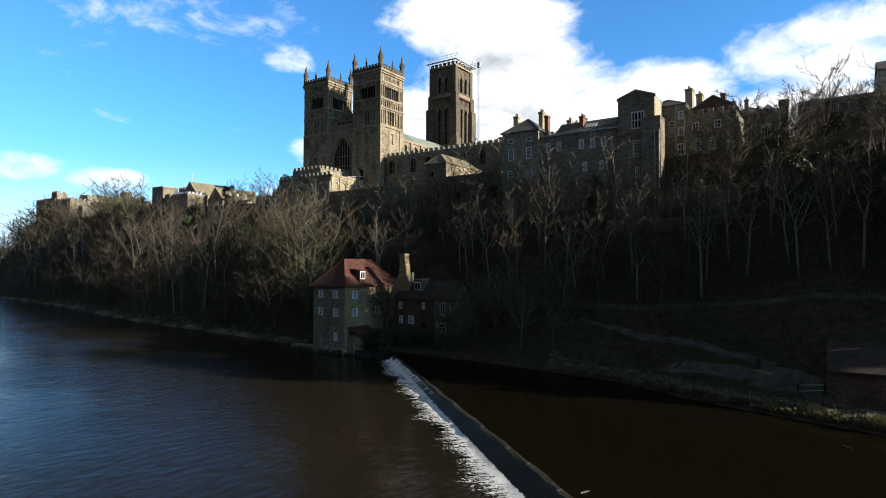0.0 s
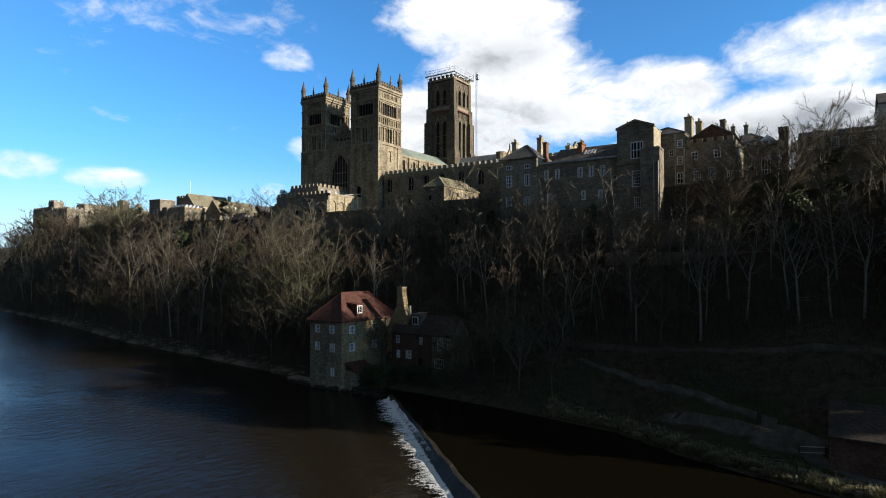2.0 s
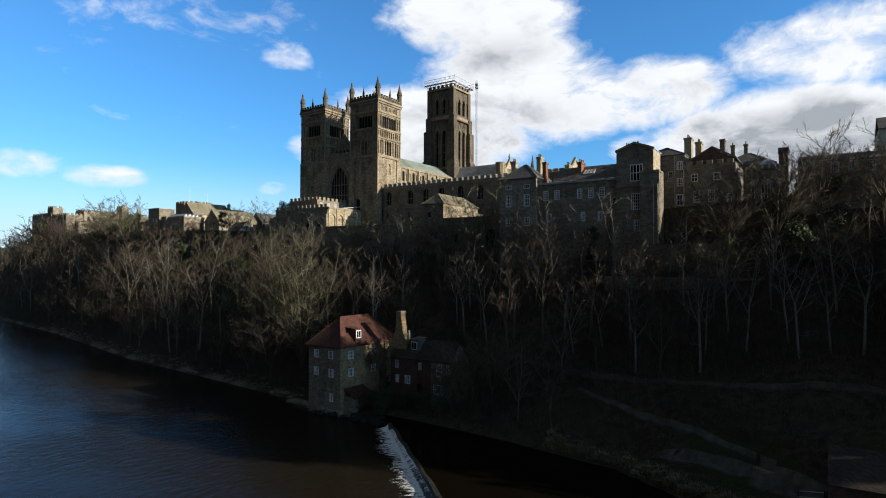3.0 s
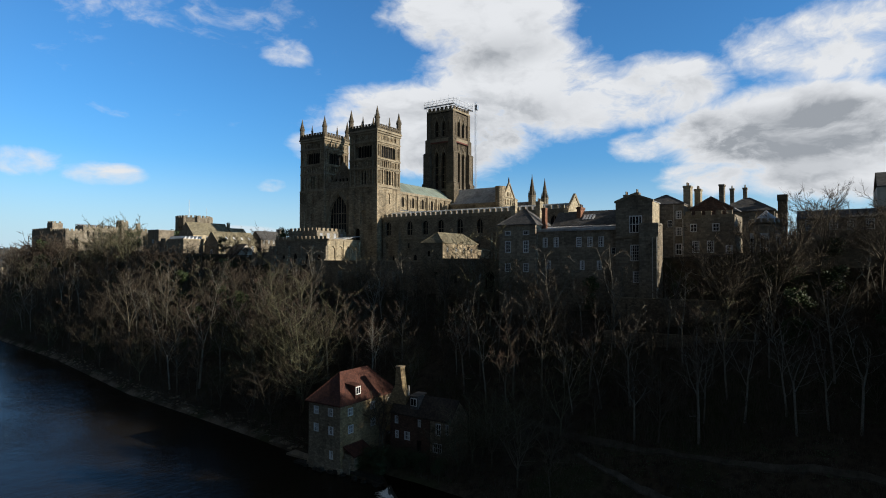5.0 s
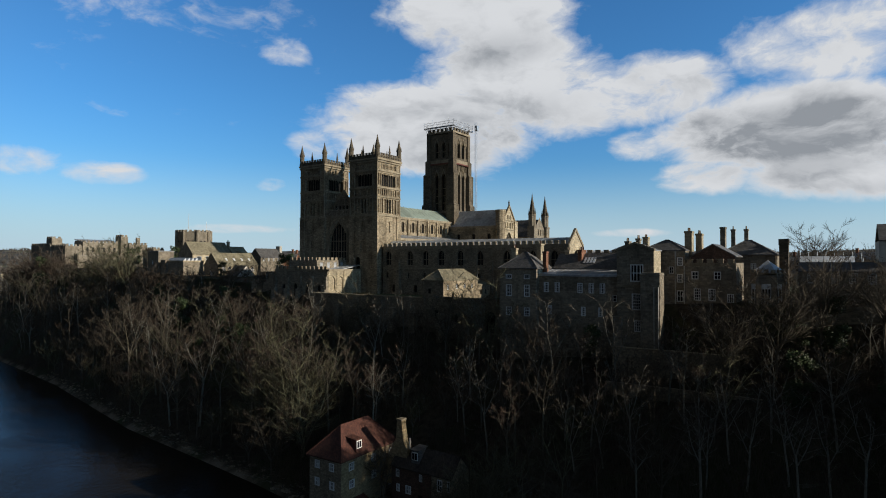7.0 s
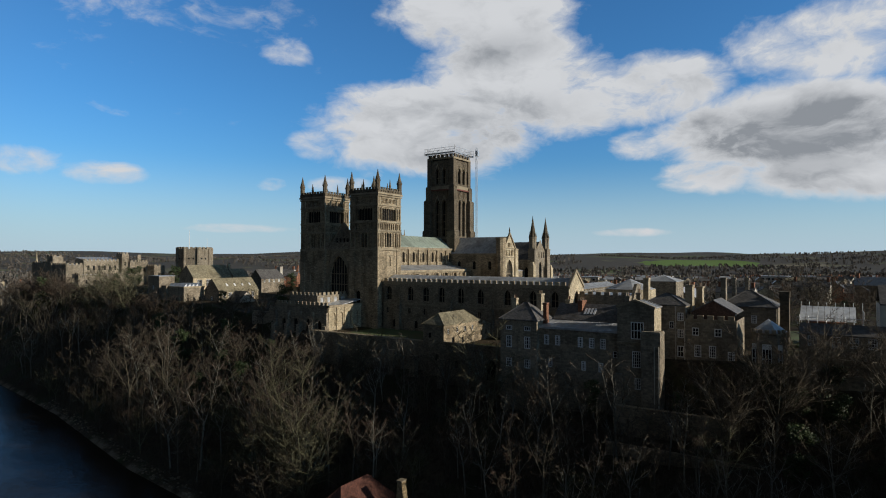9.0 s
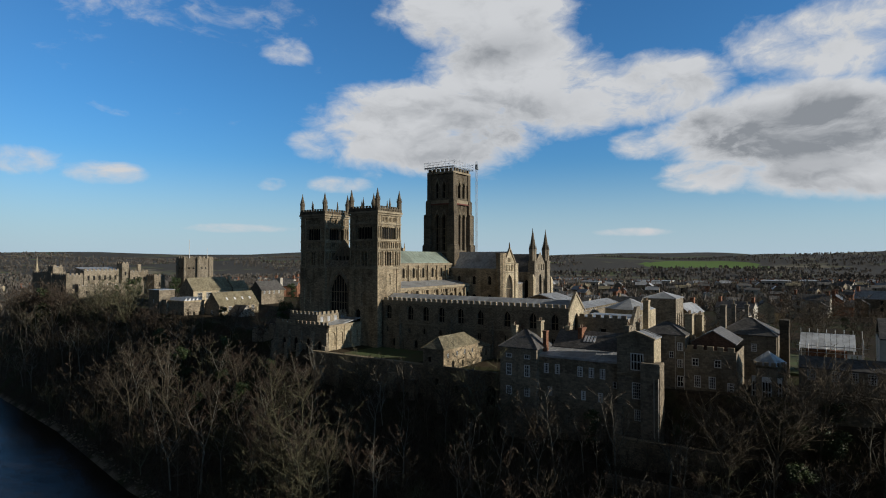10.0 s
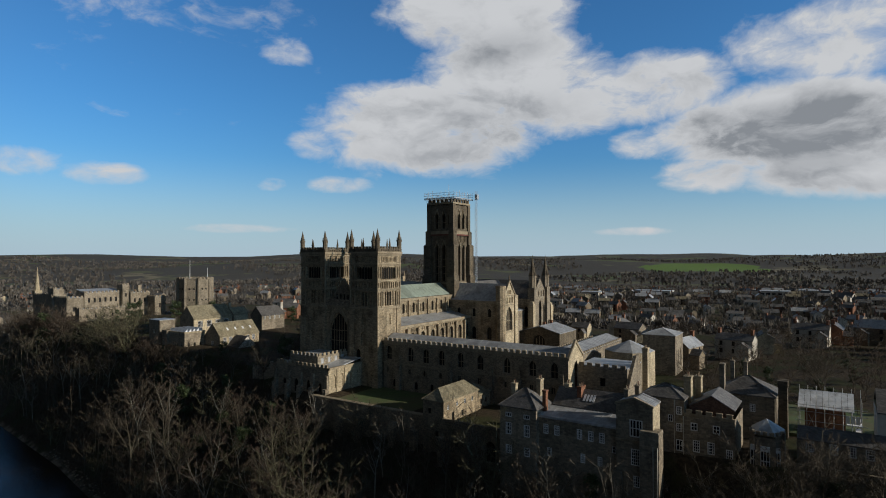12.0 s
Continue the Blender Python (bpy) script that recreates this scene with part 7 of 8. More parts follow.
def woods():
    r = random.Random(3)
    # wooded bank to the north, in the sun
    scatter(r, 175, -520, -92, 0.12, 0.96, 4.2, ["tall", "tall", "tall", "tall", "broad", "pale"], 0.9, 1.3)
    scatter(r, 40, -300, -90, 0.03, 0.2, 4.0, ["broad", "broad", "thin", "tall"], 0.65, 0.95)
    scatter(r, 9, -230, -95, 0.3, 0.95, 4.0, ["ivy"], 0.9, 1.4)
    # bank below the church and the houses
    scatter(r, 125, -95, 40, 0.26, 0.95, 3.3, ["tall", "tall", "pale", "pale", "thin", "broad"], 0.62, 0.95)
    scatter(r, 18, -50, 12, 0.06, 0.36, 3.2, ["thin", "broad"], 0.6, 0.85)
    scatter(r, 10, -50, 34, 0.4, 0.95, 3.6, ["ivy"], 0.8, 1.3)
    # young growth between the large trees
    scatter(r, 100, -330, -90, 0.08, 0.95, 2.3, ["sapling"], 0.7, 1.25)
    scatter(r, 35, -88, 30, 0.3, 0.95, 2.3, ["sapling"], 0.5, 0.8)
    # unseen wood along the height to the south, added to shade the bank
    scatter(r, 24, 36, 135, 0.75, 1.5, 7.0, ["tall", "broad"], 0.9, 1.1)
    n = 0
    while n < 75:
        x, y = r.uniform(13, 62), r.uniform(90, 121)
        if free(x, y, 3.6):
            plant_to(r.choice(["ivy", "ivy", "tall"]), x, y, 45 + 0.1 * (x - 13) + r.uniform(-4, 3))
        n += 1


woods()
# ivy trees out of view, added to throw shade on shed and bank
for x, y, top in ((17, 79, 19), (19, 84, 21), (22, 77, 18), (24, 83, 22), (28, 79, 21), (30, 86, 26), (34, 82, 24), (38, 86, 27), (42, 81, 25)):
    plant_to("ivy", x, y, top)
plant(("oak", 0), -2.6, 185.6, 1.3, 37.2, "garden trees")
PLANTED.append((-3.7, 185.0))
for x, y, s in ((-67.5, 79.0, 0.75), (-64.5, 79.6, 0.8), (-61.0, 80.4, 0.8), (-57.5, 80.6, 0.8), (-69.5, 78.0, 0.6), (-64.0, 77.6, 0.6), (-54.0, 80.5, 0.7)):
    plant("bush", x, y, s)
for k, x, y, s in (("round", -51.6, 82.2, 0.60), ("broad", -54.6, 82.0, 0.62), ("round", -48.6, 85.0, 0.55), ("thin", -69.0, 83.0, 1.15), ("thin", -67.9, 82.6, 1.1), ("pale", -89.0, 121.5, 0.42), ("broad", -112.0, 118.0, 0.55), ("thin", -94.0, 141.0, 0.7), ("tall", -120.0, 116.0, 0.6), ("tall", -127, 117, 0.65)):
    plant(k, x, y, s)


HALLS = ((-255, -165, 138, 176), (-296, -228, 138, 224), (-440, -335, 155, 300))


def garden_trees():
    r = random.Random(8)
    n = 0
    while n < 230:
        x, y = r.uniform(-75, 120), r.uniform(172, 350)
        if not (-62 < x < -43 and y < 230) and free(x, y, 4.6):
            plant("grove", x, y, r.uniform(0.55, 0.9), None, "garden trees")
            n += 1
    n = 0
    while n < 40:
        x, y = r.uniform(-44, 60), r.uniform(158, 262)
        if not (-24 < x < 8 and y < 164) and not (-60 < x < -42 and y < 230) and free(x, y, 5):
            plant("grove" if n % 5 else "ivy", x, y, r.uniform(0.4, 0.65), None, "garden trees")
            n += 1
    for i in range(46):
        x = -300 + i * 3.3 + r.uniform(-1.5, 1.5)
        plant_to("grove", x, 137 + r.uniform(0, 6) + max(0, -x - 250) * 0.1, 43.5 + r.uniform(-3, 2.5) + (3 if x < -265 else 0))
    for i in range(28):
        x = -408 + i * 2.6 + r.uniform(-1.5, 1.5)
        plant_to("grove", x, 146 + r.uniform(0, 9), (50.5 if x > -388 else 46.0) + r.uniform(-3.5, 2.0))
    n = 0
    while n < 30:
        x, y = r.uniform(-206, -163), r.uniform(142, 205)
        if free(x, y, 3.5):
            plant_to("grove", x, y, 44.5 + r.uniform(-3.5, 2.5))
            n += 1
    # round the halls and below the castle
    n = 0
    while n < 85:
        x, y = r.uniform(-400, -160), r.uniform(100, 235)
        ye = float(np.interp(x, EDGE_X, EDGE_Y))
        if y < ye - 8 or any(a < x < b and c < y < d for a, b, c, d in HALLS) or not free(x, y, 4.5):
            n += 0.05
            continue
        top = (50.5 if x < -305 else 44.5) + r.uniform(-5, 3) if y < 150 else zland(x, y) + r.uniform(7, 12)
        plant_to(r.choice(["tall", "broad", "broad", "ivy"]), x, y, top)
        n += 1
    n = 0
    while n < 26:
        x, y = r.uniform(-320, -165), r.uniform(160, 330)
        if not any(a < x < b and c < y < d for a, b, c, d in ((-250, -205, 140, 172), (-290, -232, 176, 220), (-270, -225, 140, 165))) and free(x, y, 9):
            plant(r.choice(["tall", "broad"]), x, y, r.uniform(0.5, 0.72), None, "garden trees")
            n += 1


garden_trees()
for x, y, top in ((-288, 139, 53.0), (-284, 145, 56.5), (-279.0, 143, 57.5), (-274, 148, 57.0), (-268, 143, 55.0), (-262, 139, 51.0), (-294, 146, 54.0), (-300, 141, 52.0), (-281, 139, 54.0), (-290, 149, 56.0), (-307, 147, 51.0), (-271, 138, 52.0), (-276, 140, 55.0)):
    plant_to("round" if int(y) % 2 else "broad", x, y, top)
for x, y, top in ((-175, 140, 47.5), (-185, 145, 48.5), (-195, 140, 46.5), (-182, 134, 45.0), (-168, 147, 49.0), (-205, 138, 44.5), (-172, 156, 50.0), (-164, 152, 49.0), (-190, 152, 48.0), (-200, 150, 47.5), (-163, 133, 43.5)):
    plant_to("ivy" if int(x) % 3 == 0 else "tall", x, y, top)


def join_far_trees():
    """Trees past counting, along the far bank and over the height, as one mesh."""
    co, fa, ma, at = [], [], [], 0
    mats = [BARK, BARK_PALE, BARK_GREEN, TWIG, TWIG_RED, TWIG_GREEN, IVY]
    cache = {}
    for k, m in FAR:
        for data in KINDS[k]:
            if data.name not in cache:
                v = np.empty(len(data.vertices) * 3, np.float32)
                data.vertices.foreach_get("co", v)
                l = np.empty(len(data.loops), np.int32)
                data.loops.foreach_get("vertex_index", l)
                n = np.empty(len(data.polygons), np.int32)
                data.polygons.foreach_get("loop_total", n)
                cache[data.name] = (v.reshape(-1, 3), l, n, mats.index(data.materials[0]))
            v, l, n, mi = cache[data.name]
            w = np.array(m)
            co.append(v @ w[:3, :3].T + w[:3, 3])
            fa.append((l + at, n))
            ma.append(np.full(len(n), mi, np.int32))
            at += len(v)
    me = bpy.data.meshes.new("distant_trees")
    V, L, NN = np.concatenate(co), np.concatenate([f[0] for f in fa]), np.concatenate([f[1] for f in fa])
    me.vertices.add(len(V))
    me.vertices.foreach_set("co", V.astype(np.float32).ravel())
    me.loops.add(len(L))
    me.loops.foreach_set("vertex_index", L.astype(np.int32))
    me.polygons.add(len(NN))
    me.polygons.foreach_set("loop_start", np.concatenate([[0], np.cumsum(NN)[:-1]]).astype(np.int32))
    me.polygons.foreach_set("material_index", np.concatenate(ma))
    for q in mats:
        me.materials.append(q)
    me.update(calc_edges=True)
    tagged(new("distant_trees", me), "bare trees along the far bank and over the height", "woods", kind="stuff")


# tops that stand against the houses
for i, (x, y, top) in enumerate(((-18.5, 113.0, 36.5), (11.0, 116.0, 43.0), (-23.0, 110.5, 36.5), (9.5, 105.0, 38.0),
                                 (-44.0, 110.0, 36.5), (-49.5, 109.0, 36.0), (-56.5, 109.5, 35.0), (-63.0, 112.0, 34.0), (-70.0, 113.5, 33.5), (-38.0, 108.0, 37.0), (-31.0, 109.0, 37.5))):
    plant_to(("tall", "broad", "tall")[i % 3], x, y, top, 2.0)
for x, y, top in ((10.5, 103.0, 37.0), (6.5, 101.5, 33.0)):
    plant_to("ivy", x, y, top)
# airy trees before the terrace wall, the lodge and the long range
for i, (x, y, top) in enumerate(((-124.0, 120.0, 40.5), (-107.0, 120.0, 42.0), (-98.0, 118.0, 37.0), (-90.0, 117.5, 38.0), (-76.5, 116.5, 43.0), (-71.5, 117.0, 44.0), (-66.5, 114.0, 42.0), (-62.5, 112.5, 42.5), (-46.0, 109.0, 40.0), (-33.5, 107.5, 39.0))):
    plant_to(("pale", "broad", "pale")[i % 3], x, y, top)
for x, y, top in ((-8.6, 111.1, 47.8), (-2.4, 115.3, 47.6), (6.2, 118.5, 49.5), (-15.6, 107.4, 43.5)):
    plant(("oak", 0), x, y, (top - zland(x, y)) / TALL["oak"])
for x, y, top in ((-95.0, 88.5, 25.0), (-99.5, 91.0, 29.0), (-106.0, 97.0, 32.0), (-116.0, 101.0, 33.5), (-126.0, 97.5, 30.5), (-98.0, 104.0, 30.0), (-111.0, 91.0, 25.0)):
    plant_to("round", x, y, top)
join_far_trees()


# ---- town and country beyond ----
def town_house(seed):
    """A terraced town house, built round the origin, with its parts."""
    r = random.Random(seed)
    h = thing("town_house", "small town house with a slate roof and chimneys", "house", "town houses beyond the church")
    w, l, e = r.uniform(6.5, 8.5), r.uniform(8, 15), r.uniform(5.5, 8.0)
    rg = e + w * r.uniform(0.30, 0.42)
    wall = [STONE_OLD, RENDER_PALE, STONE_DARK, BRICK, STONE_PALE, RUBBLE][seed % 6]
    g = Geo().box(-l / 2, l / 2, -w / 2, w / 2, -6, e)
    g.prism([(-l / 2, -w / 2, e), (-l / 2, w / 2, e), (-l / 2, 0, rg - 0.1)], (l, 0, 0))
    part("wall", fixed(g, "wall", wall), wall, h)
    gable_roof(h, -l / 2 - 0.2, l / 2 + 0.2, -w / 2, w / 2, e, rg, "x", (TOWN_SLATE, TOWN_SLATE, STONE_SLATE, TOWN_SLATE, SLATE, LEAD)[seed % 6], 0.3)
    for x in (-l / 2 + 0.8, l / 2 - 0.8)[: 1 + seed % 2]:
        part("chimney", Geo().box(x - 0.5, x + 0.5, -0.7, 0.7, rg - 1.5, rg + 1.9).box(x - 0.6, x + 0.6, -0.8, 0.8, rg + 1.7, rg + 1.95), BRICK if seed % 2 else STONE_OLD, h)
    n = int(l / 4.5)
    for i in range(n):
        u = -l / 2 + l * (i + 0.5) / n
        for z in (e - 2.2, e - 5.2):
            part("window", Geo().box(u - 0.55, u + 0.55, -w / 2 - 0.05, -w / 2 + 0.1, z, z + 1.6).box(u - 0.7, u + 0.7, -w / 2 - 0.12, -w / 2 + 0.1, z - 0.18, z - 0.02), GLASS, h)
    wl = l * r.uniform(0.3, 0.45)
    side = r.choice((-1, 1)) * (l / 2 - wl / 2 - 0.4)
    g = Geo().box(side - wl / 2, side + wl / 2, -w / 2 - 3.6, -w / 2 + 0.2, -6, e - 2.4)
    g.prism([(side - wl / 2, -w / 2 - 3.6, e - 2.4), (side + wl / 2, -w / 2 - 3.6, e - 2.4), (side, -w / 2 - 3.6, e - 0.6)], (0, 3.8, 0))
    part("back_wing", fixed(g, "back_wing", wall), wall, h)
    gable_roof(h, side - wl / 2, side + wl / 2, -w / 2 - 3.9, -w / 2 + 0.6, e - 2.4, e - 0.6, "y", TOWN_SLATE, 0.2, "wing_roof")
    return h


def town():
    kinds = [town_house(i) for i in range(6)]
    used = set()
    r = random.Random(21)
    spots = []

    def put(x, y, ang):
        if any((x - a) ** 2 + (y - b) ** 2 < 12 ** 2 for a, b in spots):
            return
        spots.append((x, y))
        i = r.randrange(6)
        m = Matrix.Translation((x, y, zland(x, y) + 0.2)) @ Matrix.Rotation(ang, 4, "Z")
        if i in used:
            copy_thing(kinds[i], m)
        else:
            kinds[i].matrix_basis = m
            used.add(i)

    # the street along the far side of the height
    for i in range(26):
        put(-118 + i * 7.8 + r.uniform(-1, 1), 268 + 34 * math.sin(i * 0.5) + r.uniform(-8, 8) + i * 1.1, r.uniform(-0.3, 0.3) + (1.57 if i % 3 == 0 else 0))
    for x, y in ((-205, 245), (-222, 262), (-196, 270), (-240, 250), (-262, 262), (-280, 248), (-215, 290), (-250, 292), (-275, 285), (-300, 262), (-185, 235), (-310, 290)):
        put(x, y, 0.4 + r.uniform(-0.2, 0.2))
    for n in range(1600):
        if len(spots) > 300:
            break
        a, q = radians(r.uniform(-27, 6)), r.uniform(390, 1000)
        put(q * math.sin(a), q * math.cos(a), r.choice((0.2, 0.25, 1.75, -0.5)) + r.uniform(-0.1, 0.1))
    for n in range(1600):
        if len(spots) > 370:
            break
        a, q = radians(r.uniform(-72, -42)), r.uniform(520, 1150)
        put(q * math.sin(a), q * math.cos(a), r.choice((0.2, 0.9, -0.5)) + r.uniform(-0.1, 0.1))
    # broad modern roofs
    for x, y, w, l, hgt in ((-190, 760, 44, 22, 11), (-60, 800, 30, 26, 10), (-20, 860, 36, 24, 9), (-250, 700, 26, 20, 9), (-330, 640, 22, 18, 10), (60, 930, 34, 22, 8)):
        z = zland(x, y)
        b = thing("flat_roofed_block", "long pale flat-roofed modern block in the town", "building", "modern blocks in the town", (x, y, z))
        part("wall", Geo().box(x - w / 2, x + w / 2, y - l / 2, y + l / 2, z - 5, z + hgt), RENDER_PALE, b)
        part("roof", Geo().box(x - w / 2 - 0.5, x + w / 2 + 0.5, y - l / 2 - 0.5, y + l / 2 + 0.5, z + hgt, z + hgt + 0.6), LEAD, b)
        for i in range(int(w / 6)):
            u = x - w / 2 + 3 + 6 * i
            part("window", Geo().box(u - 2.2, u + 2.2, y - l / 2 - 0.1, y - l / 2 + 0.1, z + hgt - 4, z + hgt - 1.8), GLASS, b)
    # slender church spire far to the north
    s = thing("church_spire", "slender pale stone church spire in the town", "church", at=(-905, 356, 15))
    cx, cy = -905.0, 356.0
    part("tower", Geo().box(cx - 4, cx + 4, cy - 4, cy + 4, 5, 36).box(cx - 4.3, cx + 4.3, cy - 4.3, cy + 4.3, 35, 36.5), STONE_PALE, s)
    part("spire", Geo().tube((cx, cy, 36.5), (cx, cy, 68.5), 3.4, 0.15, 8), STONE_PALE, s)


town()


# paler and greyer than the near twigs, standing in for haze
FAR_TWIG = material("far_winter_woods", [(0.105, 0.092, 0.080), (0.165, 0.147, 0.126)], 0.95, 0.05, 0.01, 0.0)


def far_woods():
    """Bare woods of the valley and the hills, past counting."""
    r = random.Random(5)
    g = Geo()

    def tree(x, y, h, tw, thick):
        z = zland(x, y)
        g.tube((x, y, z - 1), (x, y, z + h * 0.6), thick * 1.2, thick * 0.6, 3, False)
        for i in range(tw):
            d = Vector((r.gauss(0, 1), r.gauss(0, 1), r.gauss(0, 1) + 0.35)).normalized()
            c = Vector((x, y, z + h * 0.45))
            e = c + Vector((d.x * h * 0.36, d.y * h * 0.36, d.z * h * 0.52)) * r.uniform(0.8, 1.1)
            p = c.lerp(e, r.uniform(0.15, 0.5)) - Vector((0, 0, h * 0.12))
            n = (e - p).cross(Vector((r.gauss(0, 1), r.gauss(0, 1), r.gauss(0, 1)))).normalized() * thick * r.uniform(0.7, 1.3)
            g.face([p + n, p - n, e])

    for i in range(7600):
        a, q = radians(r.uniform(-76, 8)), 300 + 900 * r.random() ** 1.3
        x, y = q * math.sin(a), q * math.cos(a)
        if x > -480 and y < 350 + 0.12 * (x + 100) or x < -480 and y < 150:
            continue
        tree(x, y, r.uniform(7, 13), 26, 0.42)
    for i in range(11000):
        a, q = radians(r.uniform(-76, 8)), r.uniform(900, 3600)
        x, y = q * math.sin(a), q * math.cos(a)
        if ((x + 385) / 235) ** 2 + ((y - 2250) / 500) ** 2 < 1 or noise.noise(Vector((x * 0.0023, y * 0.0023, 2.0))) < -0.08:
            continue
        tree(x, y, r.uniform(8, 15), 14, 1.7)
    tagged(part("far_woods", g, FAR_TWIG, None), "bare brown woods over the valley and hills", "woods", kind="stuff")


far_woods()


def undergrowth():
    r = random.Random(12)
    g, v = Geo(), Geo()
    for i in range(30000):
        x = r.uniform(-330, 50)
        if r.random() < 0.4:
            x = r.uniform(-130, 40)
        s = r.random()
        yb, ye = np.interp(x, BANK_X, BANK_Y), np.interp(x, EDGE_X, EDGE_Y)
        y = yb + (ye - yb) * s
        if -81 < x < -66 and y < 102 or -2 < x < 14 and 66 < y < 80 or -30 < x < 0 and y < yb + 10 and i % 4:
            continue
        z = zland(x, y)
        low = x > -40 and y < 88
        if i % 4:
            for k in range(7):
                a, h = r.uniform(0, 6.28), r.uniform(0.5, 1.4) if low else r.uniform(0.8, 4.2)
                p = Vector((x + r.gauss(0, 0.5), y + r.gauss(0, 0.5), z - 0.1))
                e = p + Vector((0.45 * h * math.cos(a), 0.45 * h * math.sin(a), h))
                n = Vector((-math.sin(a), math.cos(a), r.gauss(0, 0.3))) * 0.028
                g.face([p + n, p - n, e])
        else:
            for k in range(6):
                c = Vector((x + r.gauss(0, 0.8), y + r.gauss(0, 0.8), z + r.uniform(0.05, 0.7)))
                u = Vector((r.gauss(0, 1), r.gauss(0, 1), r.gauss(0, 0.6))).normalized() * r.uniform(0.07, 0.15)
                n = u.orthogonal() * 0.6
                v.face([c - u, c + n, c + u, c - n])
    tagged(part("undergrowth", g, TWIG, None), "tangle of bare brambles and saplings on the bank", "undergrowth", kind="stuff")
    tagged(part("ivy_cover", v, IVY, None), "low dark ivy and evergreen leaves on the bank", "ivy", kind="stuff")
    # rough grass and dead sedge along the water to the south
    g = Geo()
    for i in range(7000):
        x = r.uniform(-34, 12)
        yb = np.interp(x, BANK_X, BANK_Y)
        y = yb + abs(r.gauss(0, 1.5)) - 0.9
        z = zland(x, y)
        clump = noise.noise(Vector((x * 0.55, y * 0.7, 0)))
        if clump < -0.12 and i % 5:
            continue
        tuft = 0.45 + 1.3 * max(0.0, clump)
        for k in range(3):
            a, h = r.uniform(0, 6.28), r.uniform(0.3, 0.9) * tuft
            p, e = Vector((x, y, z - 0.05)), Vector((x + 0.7 * h * math.cos(a), y + 0.7 * h * math.sin(a) - 0.15, z + h))
            n = Vector((-math.sin(a), math.cos(a), 0)) * 0.035
            m = p.lerp(e, 0.55) + Vector((0, 0, 0.12 * h))
            g.face([p - n, p + n, m + n, m - n])
            g.face([m - n, m + n, e])
    tagged(part("bank_grass", g, SEDGE, None), "rough yellow-green grass and sedge along the water", "grass", kind="stuff")


SEDGE = material("sedge", [(0.13, 0.125, 0.06), (0.30, 0.255, 0.15)], 0.9, 0.7, 0.2, 0.0)
undergrowth()


def strip(name, pts, width, label, mat=PATH):
    """A path laid on the ground along a line of ground points."""
    fine = []
    for (x0, y0), (x1, y1) in zip(pts[:-1], pts[1:]):
        n = max(2, int(math.hypot(x1 - x0, y1 - y0) / 0.8))
        fine += [(x0 + (x1 - x0) * i / n, y0 + (y1 - y0) * i / n) for i in range(n)]
    fine.append(pts[-1])
    g = Geo()
    rows = []
    for i, (x, y) in enumerate(fine):
        a, b = fine[max(i - 1, 0)], fine[min(i + 1, len(fine) - 1)]
        d = Vector((b[0] - a[0], b[1] - a[1])).normalized()
        n = Vector((-d.y, d.x)) * width / 2
        rows.append(len(g.v))
        for k in (-1.05, -1.0, -0.5, 0.0, 0.5, 1.0, 1.05):
            u, v = x + n.x * k, y + n.y * k
            g.v.append((u, v, zmesh(u, v) + (0.24 if abs(k) <= 1 else -0.15)))
    for a, b in zip(rows[:-1], rows[1:]):
        for k in range(6):
            g.f.append((a + k, a + k + 1, b + k + 1, b + k))
    tagged(part(name, g, mat, None), label, "path", kind="structure")
    return fine


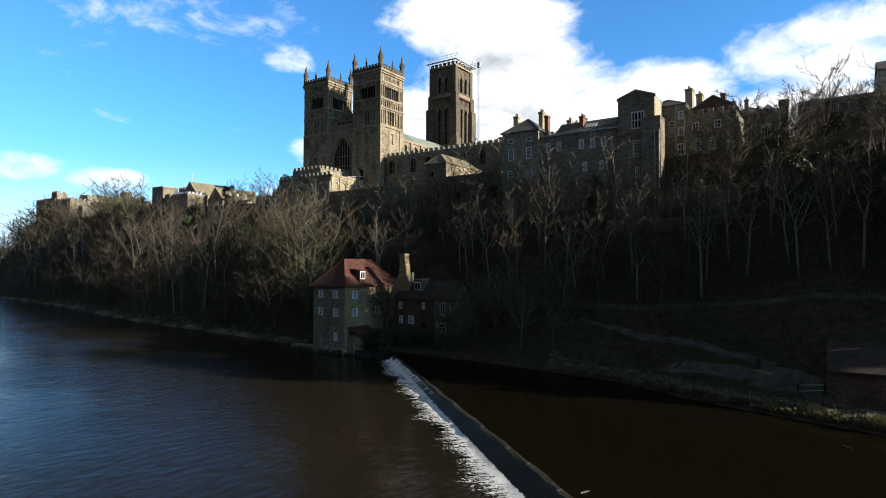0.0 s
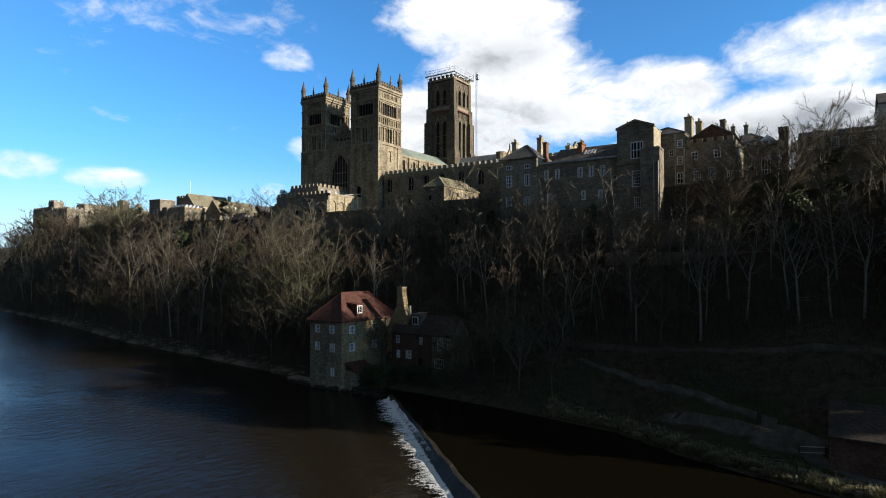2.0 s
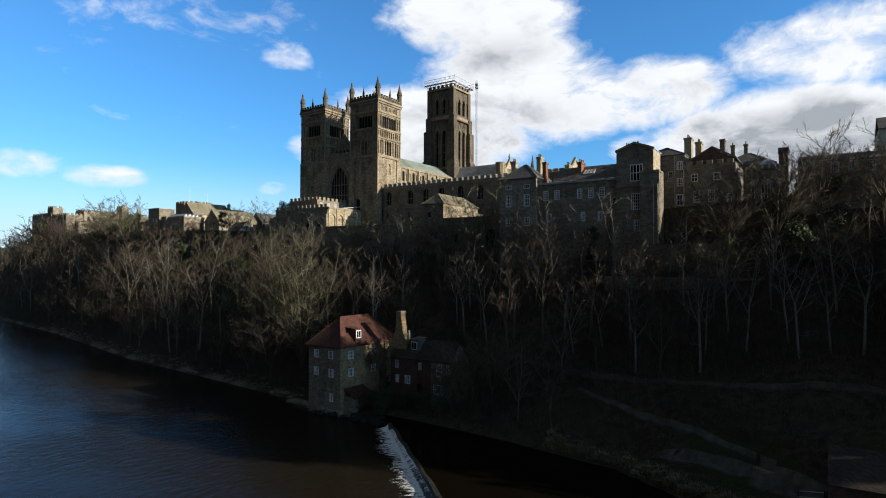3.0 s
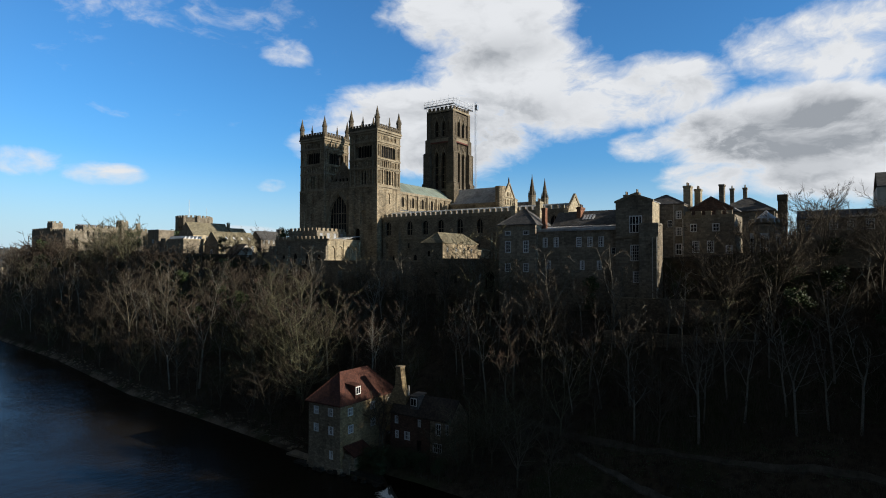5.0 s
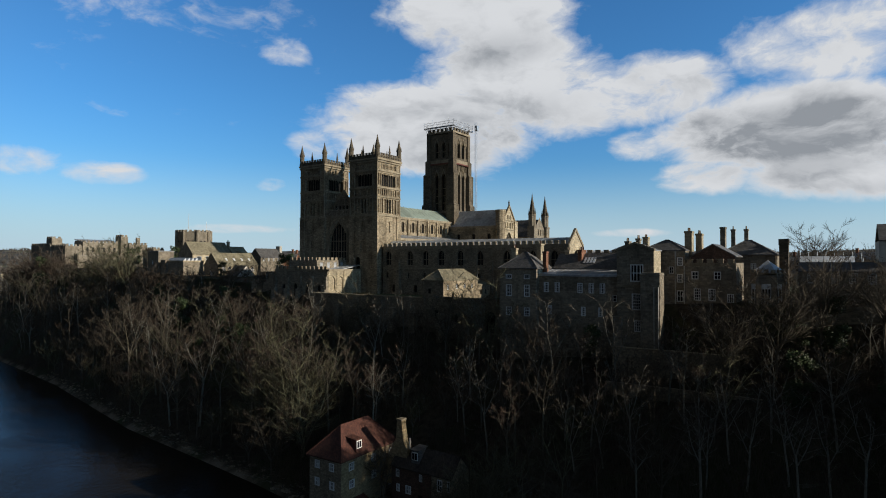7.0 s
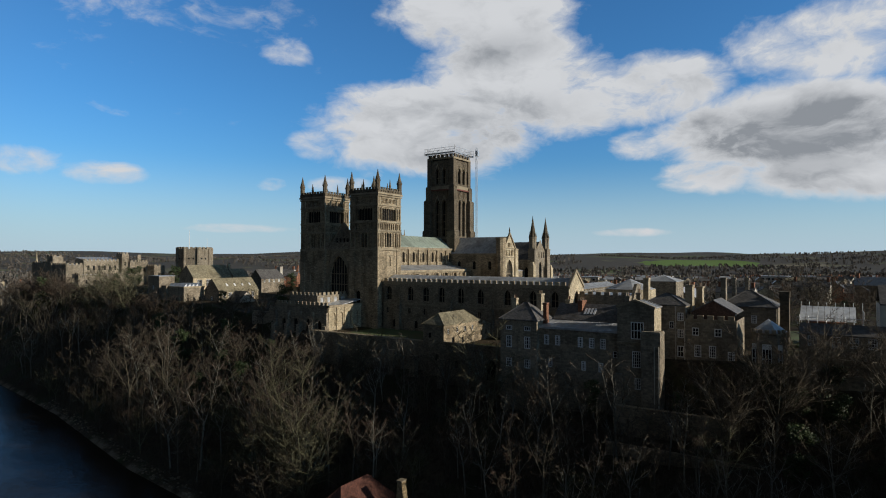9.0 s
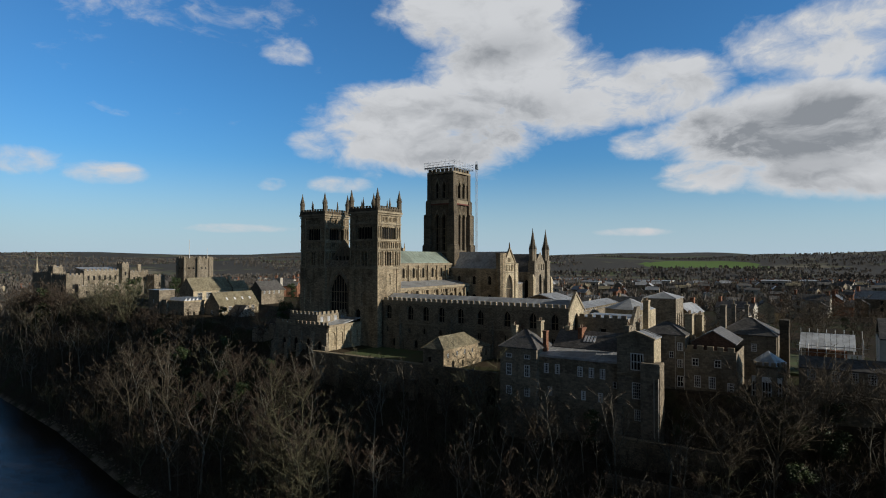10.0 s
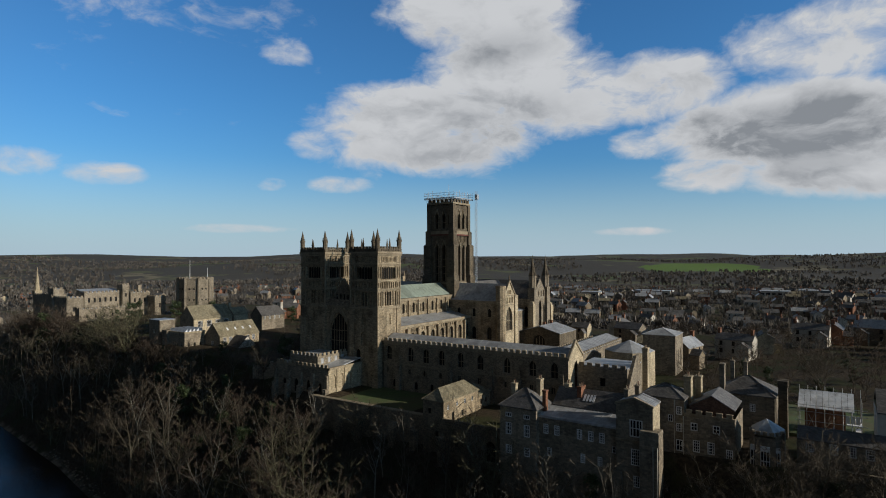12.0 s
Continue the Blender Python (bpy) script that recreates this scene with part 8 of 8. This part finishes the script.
def paths():
    strip("path", [(-18.5, 78.0), (-12.7, 76.4), (-7.8, 74.7), (-4.4, 73.2), (-1.3, 70.6), (1.5, 67.9), (6.0, 66.4), (14, 64.2)], 1.3, "gravel riverside path")
    strip("path", [(-8.0, 74.6), (-5.0, 73.6), (-1.4, 72.0)], 2.4, "gravel riverside path")
    line = strip("path", [(-5.8, 75.3), (-7.9, 76.2), (-12.3, 78.1), (-18.0, 80.7), (-23.3, 83.6), (-28.2, 85.4), (-33.0, 87.4)], 0.5, "gravel path climbing the bank")
    strip("path", [(-52.6, 92.1), (-40, 90.8), (-31, 89.7), (-18.9, 87.6), (-4.9, 84.8), (4.5, 84.8), (24, 84.0)], 0.9, "level woodland path along the bank", TRODDEN)
    st = thing("handrail", "timber post and rail fence beside the climbing path", "fence", at=(-10, 76.5, 5))
    run = [p for p in line if -20 < p[0] < -6.5]
    last = None
    for i, (x, y) in enumerate(run):
        if i % 3:
            continue
        y += 1.0
        z = zland(x, y)
        part("post", Geo().box(x - 0.06, x + 0.06, y - 0.06, y + 0.06, z - 0.3, z + 1.1), DARKWOOD, st)
        if last:
            for h in (0.55, 1.0):
                part("rail", Geo().tube((last[0], last[1], last[2] + h), (x, y, z + h), 0.045, 0.045, 5), DARKWOOD, st)
        last = (x, y, z)
    x, y = -7.6, 75.6
    z = zland(x, y)
    sign = thing("bollard", "dark timber bollard where two paths meet", "bollard", at=(x, y, z))
    part("post", Geo().box(x - 0.2, x + 0.2, y - 0.2, y + 0.2, z - 0.3, z + 1.2, 0.03), DARKWOOD, sign)
    part("cap", Geo().box(x - 0.23, x + 0.23, y - 0.23, y + 0.23, z + 1.18, z + 1.3, 0.08), DARKWOOD, sign)
    # low steps at the junction
    sp = thing("stone_steps", "low worn stone steps at the path junction", "steps", at=(-6, 74.8, 2.6))
    for i in range(3):
        zz = zland(-6.2 - 0.3 * i, 74.8) + 0.05 + 0.14 * i
        part("step", Geo().box(-7.4 - 0.35 * i, -5.0 - 0.35 * i, 74.5 + 0.3 * i, 74.9 + 0.3 * i, zz - 0.4, zz + 0.15, 0.02), TRIM, sp)


paths()


def driftwood():
    for a, b in (((0.16, 57.36), (0.74, 56.35)), ((-13.66, 35.95), (-13.33, 36.5))):
        p, q = Vector((*a, 1.40)), Vector((*b, 1.42))
        d = thing("driftwood", "pale bare stick of driftwood floating on still water", "driftwood", at=tuple(p))
        m = p.lerp(q, 0.5) + Vector((0.1, 0.03, 0.05))
        part("stick", Geo().tube(p, m, 0.05, 0.045, 5).tube(m, q, 0.045, 0.02, 5).tube(m, m + Vector((0.25, 0.1, 0.12)), 0.02, 0.01, 4), BARK_PALE, d)


driftwood()


def shore_debris():
    """Washed-up sticks and flat stones along the water's edge."""
    r = random.Random(33)
    g, st = Geo(), Geo()
    for i in range(900):
        x = r.uniform(-260, -84) if i % 4 else r.uniform(-34, 10)
        yb = float(np.interp(x, BANK_X, BANK_Y))
        y = yb + r.uniform(-0.6, 2.2)
        z = max(zland(x, y), 0.4 if x < -60 else 1.38)
        if i % 3:
            a, ln = r.uniform(-0.7, 0.7), r.uniform(0.6, 3.0)
            g.tube((x, y, z + 0.08), (x + ln * math.cos(a), y + ln * math.sin(a) * 0.6, z + r.uniform(0.05, 0.4)), r.uniform(0.03, 0.08), 0.02, 4, False)
        else:
            w = r.uniform(0.2, 0.6)
            st.box(x - w, x + w, y - w * 0.7, y + w * 0.7, z - 0.2, z + r.uniform(0.05, 0.2), 0.08)
    tagged(part("washed_up_sticks", g, BARK_PALE, None), "pale washed-up sticks along the shore", "debris", kind="stuff")
    tagged(part("shore_stones", st, RUBBLE, None), "flat stones along the shore", "stones", kind="stuff")


shore_debris()
